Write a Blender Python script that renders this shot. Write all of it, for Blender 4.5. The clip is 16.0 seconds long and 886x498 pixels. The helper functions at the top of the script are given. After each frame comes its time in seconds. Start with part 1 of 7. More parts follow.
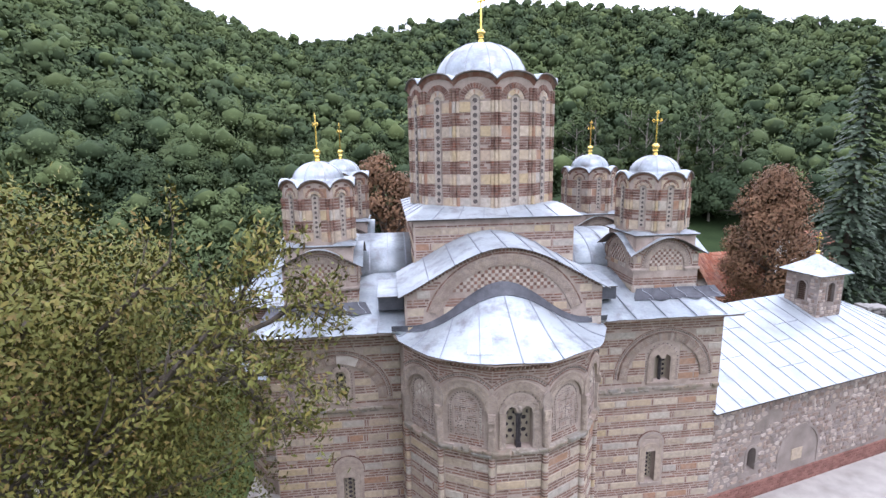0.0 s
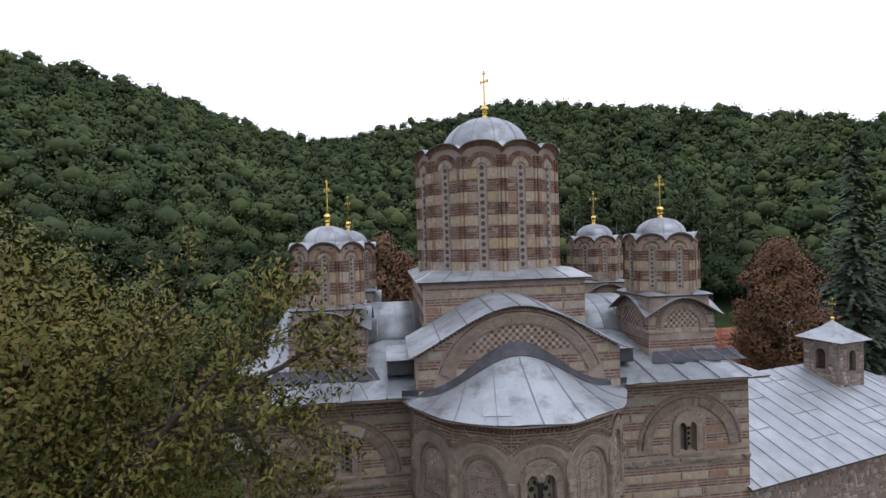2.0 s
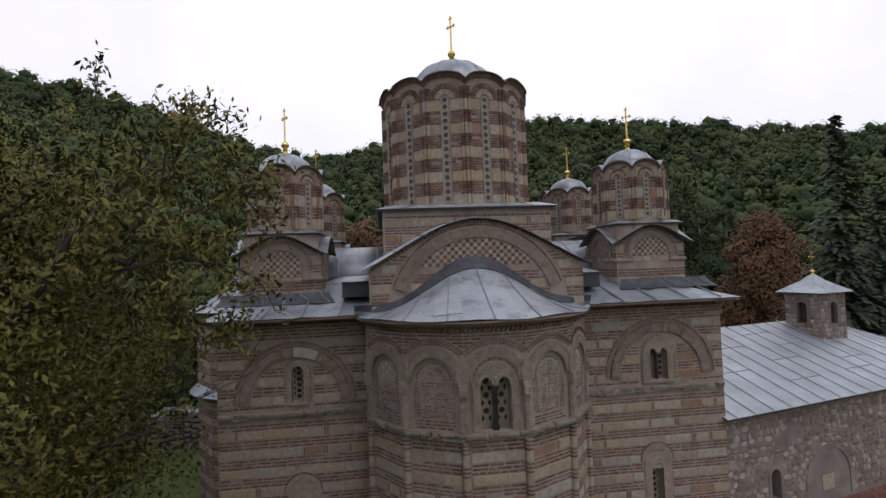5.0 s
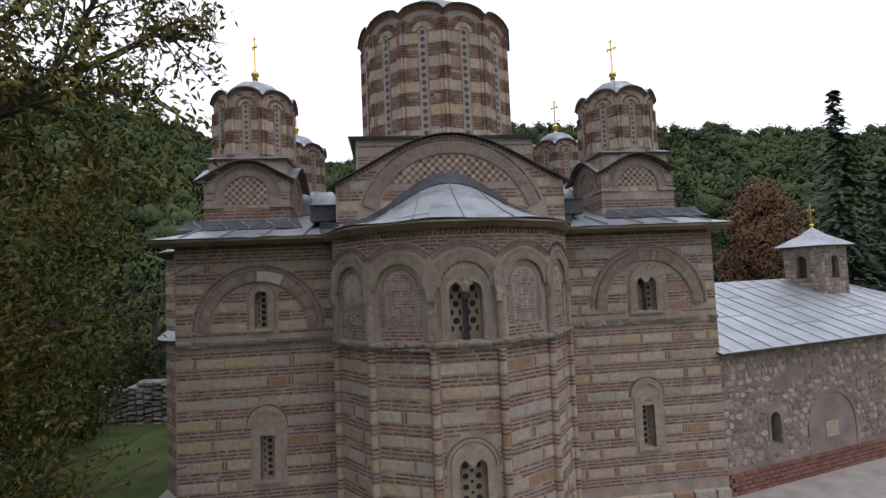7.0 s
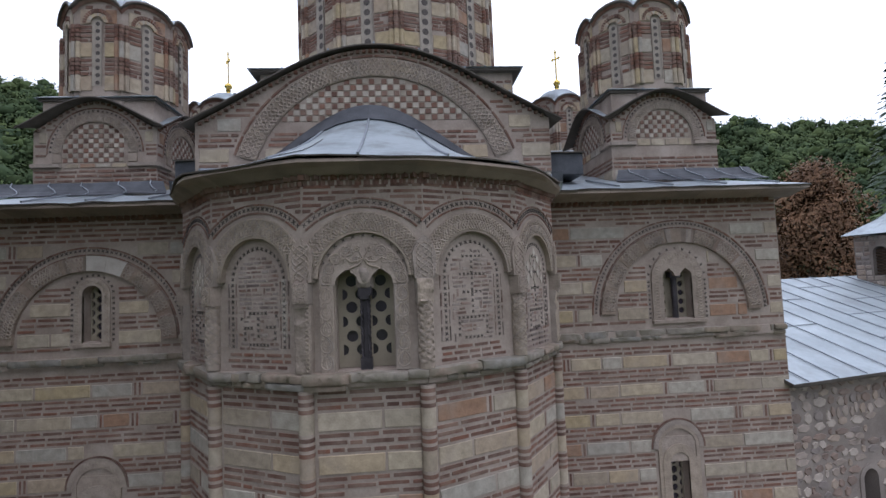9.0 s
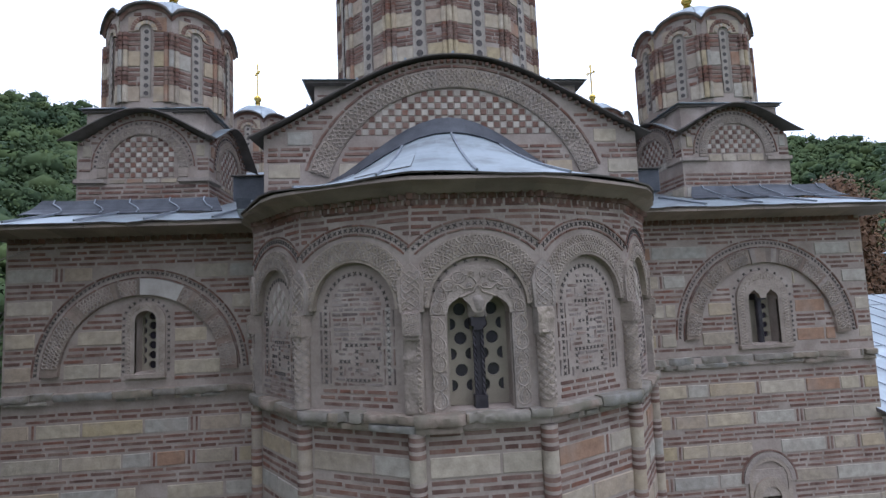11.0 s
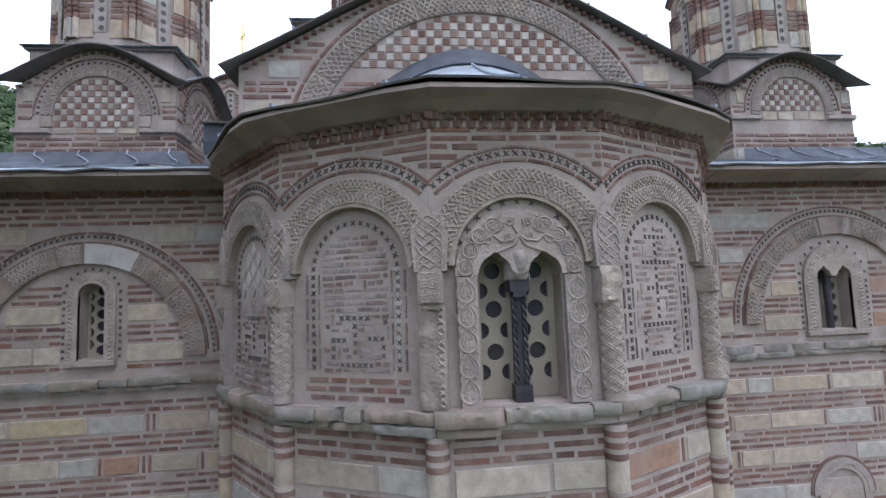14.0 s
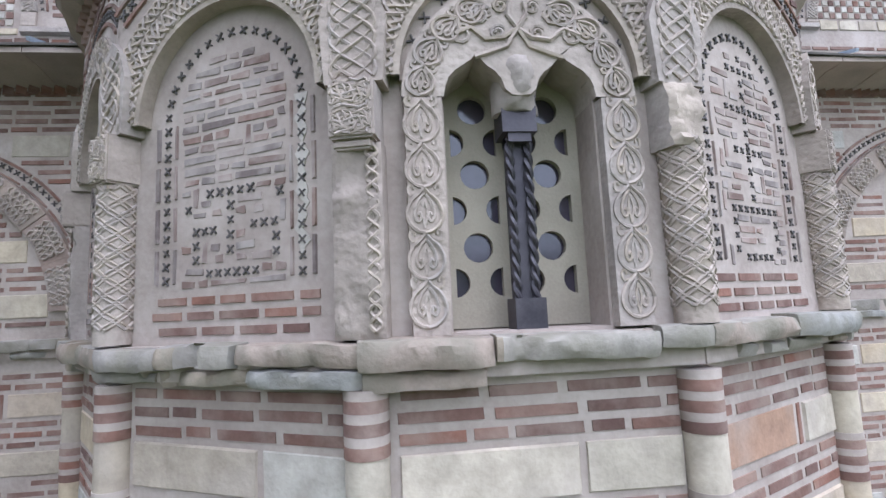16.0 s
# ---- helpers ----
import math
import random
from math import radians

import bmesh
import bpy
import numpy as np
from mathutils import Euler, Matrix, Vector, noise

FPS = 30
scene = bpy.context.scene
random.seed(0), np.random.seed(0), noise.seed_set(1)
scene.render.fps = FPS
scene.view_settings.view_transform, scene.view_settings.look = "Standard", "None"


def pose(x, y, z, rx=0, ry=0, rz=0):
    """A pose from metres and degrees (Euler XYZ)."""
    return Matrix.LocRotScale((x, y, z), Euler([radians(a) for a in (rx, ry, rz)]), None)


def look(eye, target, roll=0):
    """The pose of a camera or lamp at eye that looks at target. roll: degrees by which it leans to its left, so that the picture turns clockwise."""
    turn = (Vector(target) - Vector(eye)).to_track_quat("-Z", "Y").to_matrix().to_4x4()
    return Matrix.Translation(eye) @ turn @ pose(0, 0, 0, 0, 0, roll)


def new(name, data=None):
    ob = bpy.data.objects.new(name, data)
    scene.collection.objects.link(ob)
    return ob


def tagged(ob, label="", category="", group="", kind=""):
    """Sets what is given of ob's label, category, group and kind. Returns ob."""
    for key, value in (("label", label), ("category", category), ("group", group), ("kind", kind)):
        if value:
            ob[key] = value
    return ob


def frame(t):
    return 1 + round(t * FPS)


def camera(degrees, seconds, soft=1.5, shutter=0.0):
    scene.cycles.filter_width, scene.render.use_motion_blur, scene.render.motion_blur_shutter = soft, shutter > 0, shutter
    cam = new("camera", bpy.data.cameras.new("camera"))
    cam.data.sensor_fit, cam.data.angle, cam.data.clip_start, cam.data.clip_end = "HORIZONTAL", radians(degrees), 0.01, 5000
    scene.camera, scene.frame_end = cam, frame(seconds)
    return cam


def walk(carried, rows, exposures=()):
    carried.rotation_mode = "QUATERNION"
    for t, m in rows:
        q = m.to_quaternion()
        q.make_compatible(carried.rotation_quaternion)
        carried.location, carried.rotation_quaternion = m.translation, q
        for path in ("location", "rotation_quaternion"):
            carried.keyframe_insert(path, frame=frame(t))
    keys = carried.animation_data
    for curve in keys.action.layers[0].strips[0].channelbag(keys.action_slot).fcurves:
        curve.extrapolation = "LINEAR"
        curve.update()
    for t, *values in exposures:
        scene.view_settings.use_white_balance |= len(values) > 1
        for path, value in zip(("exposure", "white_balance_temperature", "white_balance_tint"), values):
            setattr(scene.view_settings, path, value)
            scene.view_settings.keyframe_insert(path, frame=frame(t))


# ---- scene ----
# ---- camera and walk ----
cam = camera(83.4, 16.0)
ROWS = [
    (0.0, (-2.938, -13.407, 12.302), (-1.8950, -3.6484, 10.3812), -0.98),
    (0.5, (-3.031, -13.462, 12.710), (-1.9726, -3.5907, 11.5077), -1.18),
    (1.0, (-2.897, -13.575, 12.716), (-1.8638, -3.6506, 12.0484), -1.42),
    (1.5, (-2.867, -13.565, 12.220), (-1.8400, -3.6236, 11.8761), -1.59),
    (2.0, (-3.241, -13.338, 11.484), (-2.1356, -3.4001, 11.3546), -1.65),
    (2.5, (-2.788, -13.231, 11.364), (-1.6835, -3.2919, 11.4024), -1.73),
    (3.0, (-2.461, -13.100, 10.870), (-1.3622, -3.1618, 11.0039), -1.75),
    (3.5, (-2.518, -13.041, 10.085), (-1.4127, -3.1041, 10.2680), -1.77),
    (6.0, (-2.043, -12.888, 7.415), (-0.8378, -2.9729, 7.8983), -2.38),
    (6.5, (-2.037, -12.631, 6.571), (-0.8621, -2.7167, 7.1407), -2.44),
    (7.0, (-1.494, -12.274, 6.341), (-0.3695, -2.3560, 6.9448), -2.51),
    (7.5, (-0.622, -11.623, 6.247), (0.3756, -1.6915, 6.8514), -2.57),
    (8.0, (0.224, -9.980, 6.167), (1.1001, -0.0324, 6.7043), -2.38),
    (8.2, (0.593, -9.393, 6.157), (1.3348, 0.5676, 6.6521), -2.27),
    (10.3, (-0.280, -7.923, 6.019), (0.5238, 1.9993, 6.9648), -2.26),
    (10.5, (-0.462, -7.864, 6.076), (0.3795, 2.0577, 7.0002), -2.33),
    (11.0, (-0.812, -7.727, 6.308), (0.1152, 2.1884, 7.2123), -2.40),
    (11.5, (-1.163, -7.532, 6.297), (-0.1456, 2.3756, 7.1932), -2.43),
    (12.0, (-1.359, -7.286, 6.454), (-0.2765, 2.6185, 7.3093), -2.36),
    (12.5, (-1.469, -7.061, 6.491), (-0.3424, 2.8406, 7.3179), -2.29),
    (13.0, (-1.308, -6.911, 6.445), (-0.2176, 2.9948, 7.2746), -2.20),
    (13.5, (-1.124, -6.670, 6.430), (-0.0455, 3.2367, 7.2651), -2.19),
    (14.0, (-0.980, -6.336, 5.974), (0.0882, 3.5664, 6.8693), -2.10),
    (14.5, (-0.947, -6.008, 5.650), (0.1310, 3.8921, 6.5648), -1.98),
    (15.0, (-1.117, -5.592, 5.446), (0.1011, 4.2947, 6.3252), -2.12),
    (15.5, (-0.806, -5.181, 5.350), (0.3126, 4.7071, 6.3351), -2.11),
    (16.0, (-0.574, -4.599, 5.240), (0.5293, 5.2701, 6.4170), -2.58),
]
EXPOSURES = [(0.0, 1.36, 5880, 22), (0.5, 0.99, 6020, 22), (1.0, 0.6, 6150, 22), (1.5, 0.31, 6200, 21), (2.5, -0.15, 6200, 20.5), (3.5, -0.44, 6280, 20.5),
             (6.0, -0.35, 6400, 19), (6.5, -0.12, 6350, 19), (7.0, -0.02, 6300, 18.5), (8.0, 0.07, 6050, 16.5), (10.5, 0.42, 5500, 14.8), (12.5, 0.62, 5350, 14.5),
             (14.0, 0.98, 5380, 15), (14.5, 1.17, 5400, 15.2), (15.0, 1.69, 5350, 14.5), (15.5, 1.83, 5350, 14.5), (16.0, 1.84, 5350, 14.5)]
walk(cam, [(t, look(eye, aim, roll)) for t, eye, aim, roll in ROWS], EXPOSURES)

# ---- world and sun: an overcast late-summer day ----
world = bpy.data.worlds.new("overcast_sky")
scene.world = world
world.use_nodes = True
wn, wl = world.node_tree.nodes, world.node_tree.links
wn.clear()
w_out = wn.new("ShaderNodeOutputWorld")
w_bg = wn.new("ShaderNodeBackground")
w_mix = wn.new("ShaderNodeMixRGB")
w_sky = wn.new("ShaderNodeTexSky")
w_sky.sky_type = "NISHITA"
w_sky.sun_disc = False
w_sky.sun_elevation = radians(65)
w_sky.sun_rotation = radians(149)
w_coord = wn.new("ShaderNodeTexCoord")
w_noise = wn.new("ShaderNodeTexNoise")
w_noise.inputs["Scale"].default_value = 1.6
w_noise.inputs["Detail"].default_value = 5.0
w_ramp = wn.new("ShaderNodeValToRGB")
w_ramp.color_ramp.elements[0].position = 0.3
w_ramp.color_ramp.elements[0].color = (9.5, 10.0, 10.9, 1)
w_ramp.color_ramp.elements[1].position = 0.75
w_ramp.color_ramp.elements[1].color = (13.5, 13.7, 14.0, 1)
w_mix.inputs["Fac"].default_value = 0.93
w_bg.inputs["Strength"].default_value = 0.085
wl.new(w_coord.outputs["Generated"], w_noise.inputs["Vector"])
wl.new(w_noise.outputs["Fac"], w_ramp.inputs["Fac"])
wl.new(w_sky.outputs["Color"], w_mix.inputs["Color1"])
wl.new(w_ramp.outputs["Color"], w_mix.inputs["Color2"])
w_dot = wn.new("ShaderNodeVectorMath")
w_dot.operation = "DOT_PRODUCT"
w_dot.inputs[1].default_value = (0.12, 0.6, 0.75)
w_glow = wn.new("ShaderNodeMapRange")
w_glow.inputs["From Min"].default_value, w_glow.inputs["From Max"].default_value = -1.0, 1.0
w_glow.inputs["To Min"].default_value, w_glow.inputs["To Max"].default_value = 0.72, 1.45
w_mul = wn.new("ShaderNodeMixRGB")
w_mul.blend_type = "MULTIPLY"
w_mul.inputs["Fac"].default_value = 1.0
wl.new(w_coord.outputs["Generated"], w_dot.inputs[0])
wl.new(w_dot.outputs["Value"], w_glow.inputs["Value"])
wl.new(w_mix.outputs["Color"], w_mul.inputs["Color1"])
wl.new(w_glow.outputs["Result"], w_mul.inputs["Color2"])
wl.new(w_mul.outputs["Color"], w_bg.inputs["Color"])
wl.new(w_bg.outputs["Background"], w_out.inputs["Surface"])
sun = new("sun", bpy.data.lights.new("sun", "SUN"))
sun.data.energy, sun.data.angle, sun.data.color = 0.7, radians(25), (1.0, 0.97, 0.93)
sun.matrix_world = look((9, -15, 42), (0, 0, 5))


# ---- materials ----
def sock(node, name, value):
    node.inputs[name].default_value = value


def surface(name, dark, light, rough=0.85, scale=3.0, bump=0.3, fine=60.0, metal=0.0, spread=0.0, stain=None, stain_scale=0.7, stain_amount=0.5, spec=0.35):
    """Two scales of colour variation, a per-piece shift, optional stains and fine relief."""
    m = bpy.data.materials.new(name)
    m.use_nodes = True
    n, l = m.node_tree.nodes, m.node_tree.links
    b = n["Principled BSDF"]
    geo = n.new("ShaderNodeNewGeometry")
    info = n.new("ShaderNodeObjectInfo")
    big = n.new("ShaderNodeTexNoise")
    sock(big, "Scale", scale)
    sock(big, "Detail", 6.0)
    l.new(geo.outputs["Position"], big.inputs["Vector"])
    small = n.new("ShaderNodeTexNoise")
    sock(small, "Scale", fine)
    sock(small, "Detail", 4.0)
    l.new(geo.outputs["Position"], small.inputs["Vector"])
    add = n.new("ShaderNodeMath")
    add.operation = "MULTIPLY_ADD"
    sock(add, 1, 0.35)
    l.new(small.outputs["Fac"], add.inputs[0])
    l.new(big.outputs["Fac"], add.inputs[2])
    ramp = n.new("ShaderNodeValToRGB")
    ramp.color_ramp.elements[0].position, ramp.color_ramp.elements[1].position = 0.45, 0.9
    ramp.color_ramp.elements[0].color, ramp.color_ramp.elements[1].color = (*dark, 1), (*light, 1)
    last = ramp.outputs["Color"]
    if spread:
        both = n.new("ShaderNodeMath")
        l.new(geo.outputs["Random Per Island"], both.inputs[0])
        l.new(info.outputs["Random"], both.inputs[1])
        frac = n.new("ShaderNodeMath")
        frac.operation = "FRACT"
        l.new(both.outputs[0], frac.inputs[0])
        shift = n.new("ShaderNodeMath")
        shift.operation = "MULTIPLY_ADD"
        sock(shift, 1, spread)
        sock(shift, 2, -spread / 2)
        l.new(frac.outputs[0], shift.inputs[0])
        add2 = n.new("ShaderNodeMath")
        l.new(add.outputs[0], add2.inputs[0])
        l.new(shift.outputs[0], add2.inputs[1])
        l.new(add2.outputs[0], ramp.inputs["Fac"])
    else:
        l.new(add.outputs[0], ramp.inputs["Fac"])
    if stain:
        sn = n.new("ShaderNodeTexNoise")
        sock(sn, "Scale", stain_scale)
        sock(sn, "Detail", 8.0)
        sock(sn, "Roughness", 0.65)
        l.new(geo.outputs["Position"], sn.inputs["Vector"])
        sr = n.new("ShaderNodeValToRGB")
        sr.color_ramp.elements[0].position, sr.color_ramp.elements[1].position = 0.5, 0.68
        sr.color_ramp.elements[0].color, sr.color_ramp.elements[1].color = (0, 0, 0, 1), (stain_amount, stain_amount, stain_amount, 1)
        l.new(sn.outputs["Fac"], sr.inputs["Fac"])
        mx = n.new("ShaderNodeMixRGB")
        l.new(sr.outputs["Color"], mx.inputs["Fac"])
        l.new(last, mx.inputs["Color1"])
        mx.inputs["Color2"].default_value = (*stain, 1)
        last = mx.outputs["Color"]
    l.new(last, b.inputs["Base Color"])
    sock(b, "Roughness", rough)
    sock(b, "Metallic", metal)
    sock(b, "Specular IOR Level", spec)
    if bump:
        bp = n.new("ShaderNodeBump")
        sock(bp, "Strength", bump)
        sock(bp, "Distance", 0.01)
        l.new(add.outputs[0], bp.inputs["Height"])
        l.new(bp.outputs["Normal"], b.inputs["Normal"])
    return m


def many_toned(name, tones, rough=0.9, scale=6.0, fine=70.0, bump=0.5, grime=0.35, dust=(0.26, 0.23, 0.2), spec=0.2, wear_scale=1.1):
    """Pieces that each take one of several tones, with grain over it."""
    m = surface(name, (0.66, 0.66, 0.66), (1.0, 1.0, 1.0), rough, scale, bump, fine, spec=spec)
    n, l = m.node_tree.nodes, m.node_tree.links
    b = n["Principled BSDF"]
    geo = n.new("ShaderNodeNewGeometry")
    info = n.new("ShaderNodeObjectInfo")
    both = n.new("ShaderNodeMath")
    l.new(geo.outputs["Random Per Island"], both.inputs[0])
    l.new(info.outputs["Random"], both.inputs[1])
    frac = n.new("ShaderNodeMath")
    frac.operation = "FRACT"
    l.new(both.outputs[0], frac.inputs[0])
    pick = n.new("ShaderNodeValToRGB")
    pick.color_ramp.interpolation = "CONSTANT"
    while len(pick.color_ramp.elements) < len(tones):
        pick.color_ramp.elements.new(0.5)
    for i, c in enumerate(tones):
        pick.color_ramp.elements[i].position = i / len(tones)
        pick.color_ramp.elements[i].color = (*c, 1)
    l.new(frac.outputs[0], pick.inputs["Fac"])
    mul = n.new("ShaderNodeMixRGB")
    mul.blend_type = "MULTIPLY"
    sock(mul, "Fac", 1.0)
    old = b.inputs["Base Color"].links[0].from_socket
    l.new(old, mul.inputs["Color1"])
    l.new(pick.outputs["Color"], mul.inputs["Color2"])
    wear = n.new("ShaderNodeTexNoise")
    sock(wear, "Scale", wear_scale)
    sock(wear, "Detail", 9.0)
    l.new(geo.outputs["Position"], wear.inputs["Vector"])
    wr = n.new("ShaderNodeValToRGB")
    wr.color_ramp.elements[0].position, wr.color_ramp.elements[1].position = (0.42, 0.64) if wear_scale > 4.5 else (0.48, 0.7)
    wr.color_ramp.elements[0].color, wr.color_ramp.elements[1].color = (0, 0, 0, 1), (grime, grime, grime, 1)
    l.new(wear.outputs["Fac"], wr.inputs["Fac"])
    mg = n.new("ShaderNodeMixRGB")
    l.new(wr.outputs["Color"], mg.inputs["Fac"])
    l.new(mul.outputs["Color"], mg.inputs["Color1"])
    mg.inputs["Color2"].default_value = (*dust, 1)
    l.new(mg.outputs["Color"], b.inputs["Base Color"])
    return m


MORTAR = surface("lime_mortar", (0.235, 0.188, 0.156), (0.375, 0.312, 0.266), 0.96, 2.6, 0.9, 28, stain=(0.21, 0.16, 0.135), stain_scale=1.6, stain_amount=0.45, spec=0.1)
BRICK = many_toned("old_brick", [(0.172, 0.0958, 0.073), (0.196, 0.108, 0.0818), (0.156, 0.0893, 0.0704), (0.208, 0.121, 0.0933), (0.179, 0.107, 0.0854), (0.14, 0.0837, 0.0678), (0.213, 0.106, 0.0757)], 0.95, 6.0, 40, 0.8, 0.5, (0.27, 0.205, 0.165), 0.1, 5.0)
PANEL_BRICK = many_toned("dusty_brick", [(0.19, 0.128, 0.105), (0.235, 0.172, 0.147), (0.18, 0.14, 0.125), (0.245, 0.16, 0.128), (0.215, 0.175, 0.157)], 0.95, 6.0, 40, 0.8, 0.75, (0.33, 0.28, 0.245), 0.1, 6.0)
PALE_CHECK = many_toned("pale_chequer_stone", [(0.47, 0.41, 0.345), (0.41, 0.36, 0.305), (0.51, 0.445, 0.375), (0.38, 0.325, 0.265)], 0.9, grime=0.3)
STONE = many_toned("sandstone_block", [(0.44, 0.362, 0.269), (0.463, 0.389, 0.301), (0.407, 0.345, 0.266), (0.44, 0.345, 0.236), (0.429, 0.382, 0.319), (0.407, 0.319, 0.236), (0.463, 0.377, 0.27), (0.386, 0.351, 0.301), (0.429, 0.34, 0.211), (0.33, 0.202, 0.135), (0.44, 0.367, 0.27), (0.364, 0.297, 0.225)], 0.92, 9.0, 45, 0.8, 0.5, (0.3, 0.25, 0.21), 0.15, 3.0)
COVE = many_toned("eave_cornice_stone", [(0.3, 0.238, 0.193), (0.33, 0.262, 0.214), (0.27, 0.216, 0.18)], 0.93, 3.0)
SLIT = surface("slit_window_slab", (0.24, 0.205, 0.17), (0.35, 0.305, 0.255), 0.9, 6, 0.4, 60)
CARVED = many_toned("carved_sandstone", [(0.365, 0.297, 0.245), (0.32, 0.26, 0.213), (0.39, 0.322, 0.268), (0.34, 0.286, 0.245), (0.375, 0.305, 0.24)], 0.96, 7.0, 45, 1.0, 0.5, (0.26, 0.21, 0.18), spec=0.1)
CORNICE = many_toned("weathered_cornice_stone", [(0.3, 0.262, 0.222), (0.27, 0.25, 0.222), (0.31, 0.25, 0.188), (0.26, 0.228, 0.196), (0.325, 0.285, 0.24), (0.29, 0.228, 0.18)], 0.96, 7.0, 45, 1.2, 0.85, (0.175, 0.155, 0.118), 0.1, 5.0)
ARCH_STONE = many_toned("weathered_arch_stone", [(0.31, 0.24, 0.19), (0.25, 0.197, 0.163), (0.35, 0.28, 0.227), (0.28, 0.205, 0.165), (0.33, 0.275, 0.235)], 0.96, 7.0, 45, 1.0, 0.6, (0.2, 0.16, 0.135), 0.1, 4.0)
XDARK = surface("dark_ceramic", (0.042, 0.036, 0.033), (0.1, 0.082, 0.073), 0.8, 20, 0.3, 120)
WHITE_FILL = surface("pale_fresh_stone", (0.37, 0.325, 0.285), (0.5, 0.455, 0.405), 0.9, 5, 0.3, 70)
LEAD = surface("zinc_roof_sheet", (0.225, 0.258, 0.28), (0.405, 0.45, 0.475), 0.45, 0.9, 0.12, 12, metal=0.42, spread=0.3, stain=(0.15, 0.145, 0.15), stain_scale=1.9, stain_amount=0.7, spec=0.5)
NEW_ZINC = surface("pale_new_zinc", (0.29, 0.325, 0.345), (0.455, 0.5, 0.52), 0.42, 0.9, 0.12, 12, metal=0.35, spread=0.25, stain=(0.24, 0.245, 0.255), stain_scale=1.6, stain_amount=0.5, spec=0.5)
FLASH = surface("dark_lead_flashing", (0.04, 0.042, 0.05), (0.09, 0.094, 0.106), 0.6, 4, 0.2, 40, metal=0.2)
SEAM = surface("roof_seam", (0.2, 0.215, 0.24), (0.3, 0.32, 0.35), 0.5, 4, 0.1, 40, metal=0.3)
# dark boards; also colours zinc undersides as if in eave shade
SOFFIT = surface("eave_boards_and_shade", (0.07, 0.06, 0.05), (0.13, 0.11, 0.095), 0.85, 4, 0.3, 60)
GOLD = surface("gilded_metal", (0.62, 0.43, 0.09), (0.85, 0.64, 0.2), 0.25, 6, 0.05, 50, metal=1.0)
TRACERY = surface("window_tracery_stone", (0.23, 0.195, 0.145), (0.31, 0.265, 0.2), 0.85, 4, 0.4, 80)
IRON = surface("dark_metal_column", (0.03, 0.026, 0.03), (0.07, 0.06, 0.065), 0.5, 8, 0.2, 60, metal=0.4)
GLASS = surface("dark_window_glass", (0.03, 0.024, 0.032), (0.055, 0.044, 0.06), 0.12, 3, 0.0, 30, spec=0.6)
RUBBLE_M = surface("rough_mortar_render", (0.15, 0.123, 0.107), (0.28, 0.24, 0.21), 0.95, 1.5, 0.8, 40, stain=(0.24, 0.2, 0.17), stain_amount=0.5)
RUBBLE = many_toned("rubble_stone", [(0.403, 0.335, 0.287), (0.329, 0.27, 0.228), (0.458, 0.392, 0.338), (0.275, 0.204, 0.169), (0.256, 0.217, 0.198), (0.393, 0.313, 0.253), (0.22, 0.165, 0.139)], 0.95, 5.0, grime=0.3)
RED_BASE = surface("red_brick_base", (0.15, 0.07, 0.055), (0.23, 0.115, 0.09), 0.9, 3, 0.5, 60, spread=0.4)
PAVE = surface("grey_paving", (0.22, 0.205, 0.185), (0.34, 0.32, 0.29), 0.9, 2, 0.3, 50, spread=0.3)
GRASS_M = surface("mown_grass", (0.04, 0.06, 0.02), (0.085, 0.115, 0.038), 0.95, 1.2, 0.5, 60, stain=(0.12, 0.12, 0.05), stain_scale=0.25, stain_amount=0.5, spec=0.1)
FOREST_FLOOR = surface("hill_undergrowth", (0.02, 0.032, 0.014), (0.035, 0.055, 0.022), 0.95, 0.3, 0.5, 3, spec=0.05)
BARK = surface("tree_bark", (0.05, 0.042, 0.035), (0.13, 0.11, 0.09), 0.95, 8, 0.8, 60, spec=0.1)
PALE_BARK = surface("pale_bark", (0.16, 0.145, 0.125), (0.3, 0.275, 0.24), 0.95, 5, 0.6, 40, spec=0.1)
TILE = many_toned("red_roof_tile", [(0.33, 0.12, 0.07), (0.38, 0.16, 0.1), (0.28, 0.11, 0.075), (0.4, 0.2, 0.13)], 0.85)
WHITEWASH = surface("whitewashed_wall", (0.6, 0.58, 0.54), (0.75, 0.73, 0.7), 0.9, 1.5, 0.2, 40)
WOOD = surface("dark_shutter_wood", (0.05, 0.03, 0.02), (0.1, 0.065, 0.045), 0.8, 9, 0.3, 60)
OLD_WALL = many_toned("ruined_wall_stone", [(0.3, 0.29, 0.27), (0.24, 0.235, 0.22), (0.36, 0.345, 0.32), (0.2, 0.19, 0.18)], 0.95, 3.0)


def leafy(name, tones, rough=0.6, scale=0.5):
    m = many_toned(name, tones, rough, scale, 6.0, 0.0, 0.0)
    b = m.node_tree.nodes["Principled BSDF"]
    sock(b, "Specular IOR Level", 0.15)
    return m


LEAF_NEAR = leafy("walnut_leaf", [(0.133, 0.137, 0.0328), (0.144, 0.143, 0.0336), (0.166, 0.153, 0.0361), (0.122, 0.13, 0.032), (0.18, 0.153, 0.0385), (0.136, 0.137, 0.0328), (0.161, 0.118, 0.0369), (0.111, 0.119, 0.0295)])
LEAF_BROWN = leafy("autumn_leaf", [(0.15, 0.08, 0.043), (0.17, 0.09, 0.046), (0.14, 0.078, 0.043), (0.18, 0.1, 0.05), (0.145, 0.088, 0.046)])
LEAF_FIR = leafy("fir_needle", [(0.06, 0.085, 0.056), (0.072, 0.1, 0.065), (0.086, 0.115, 0.075)])
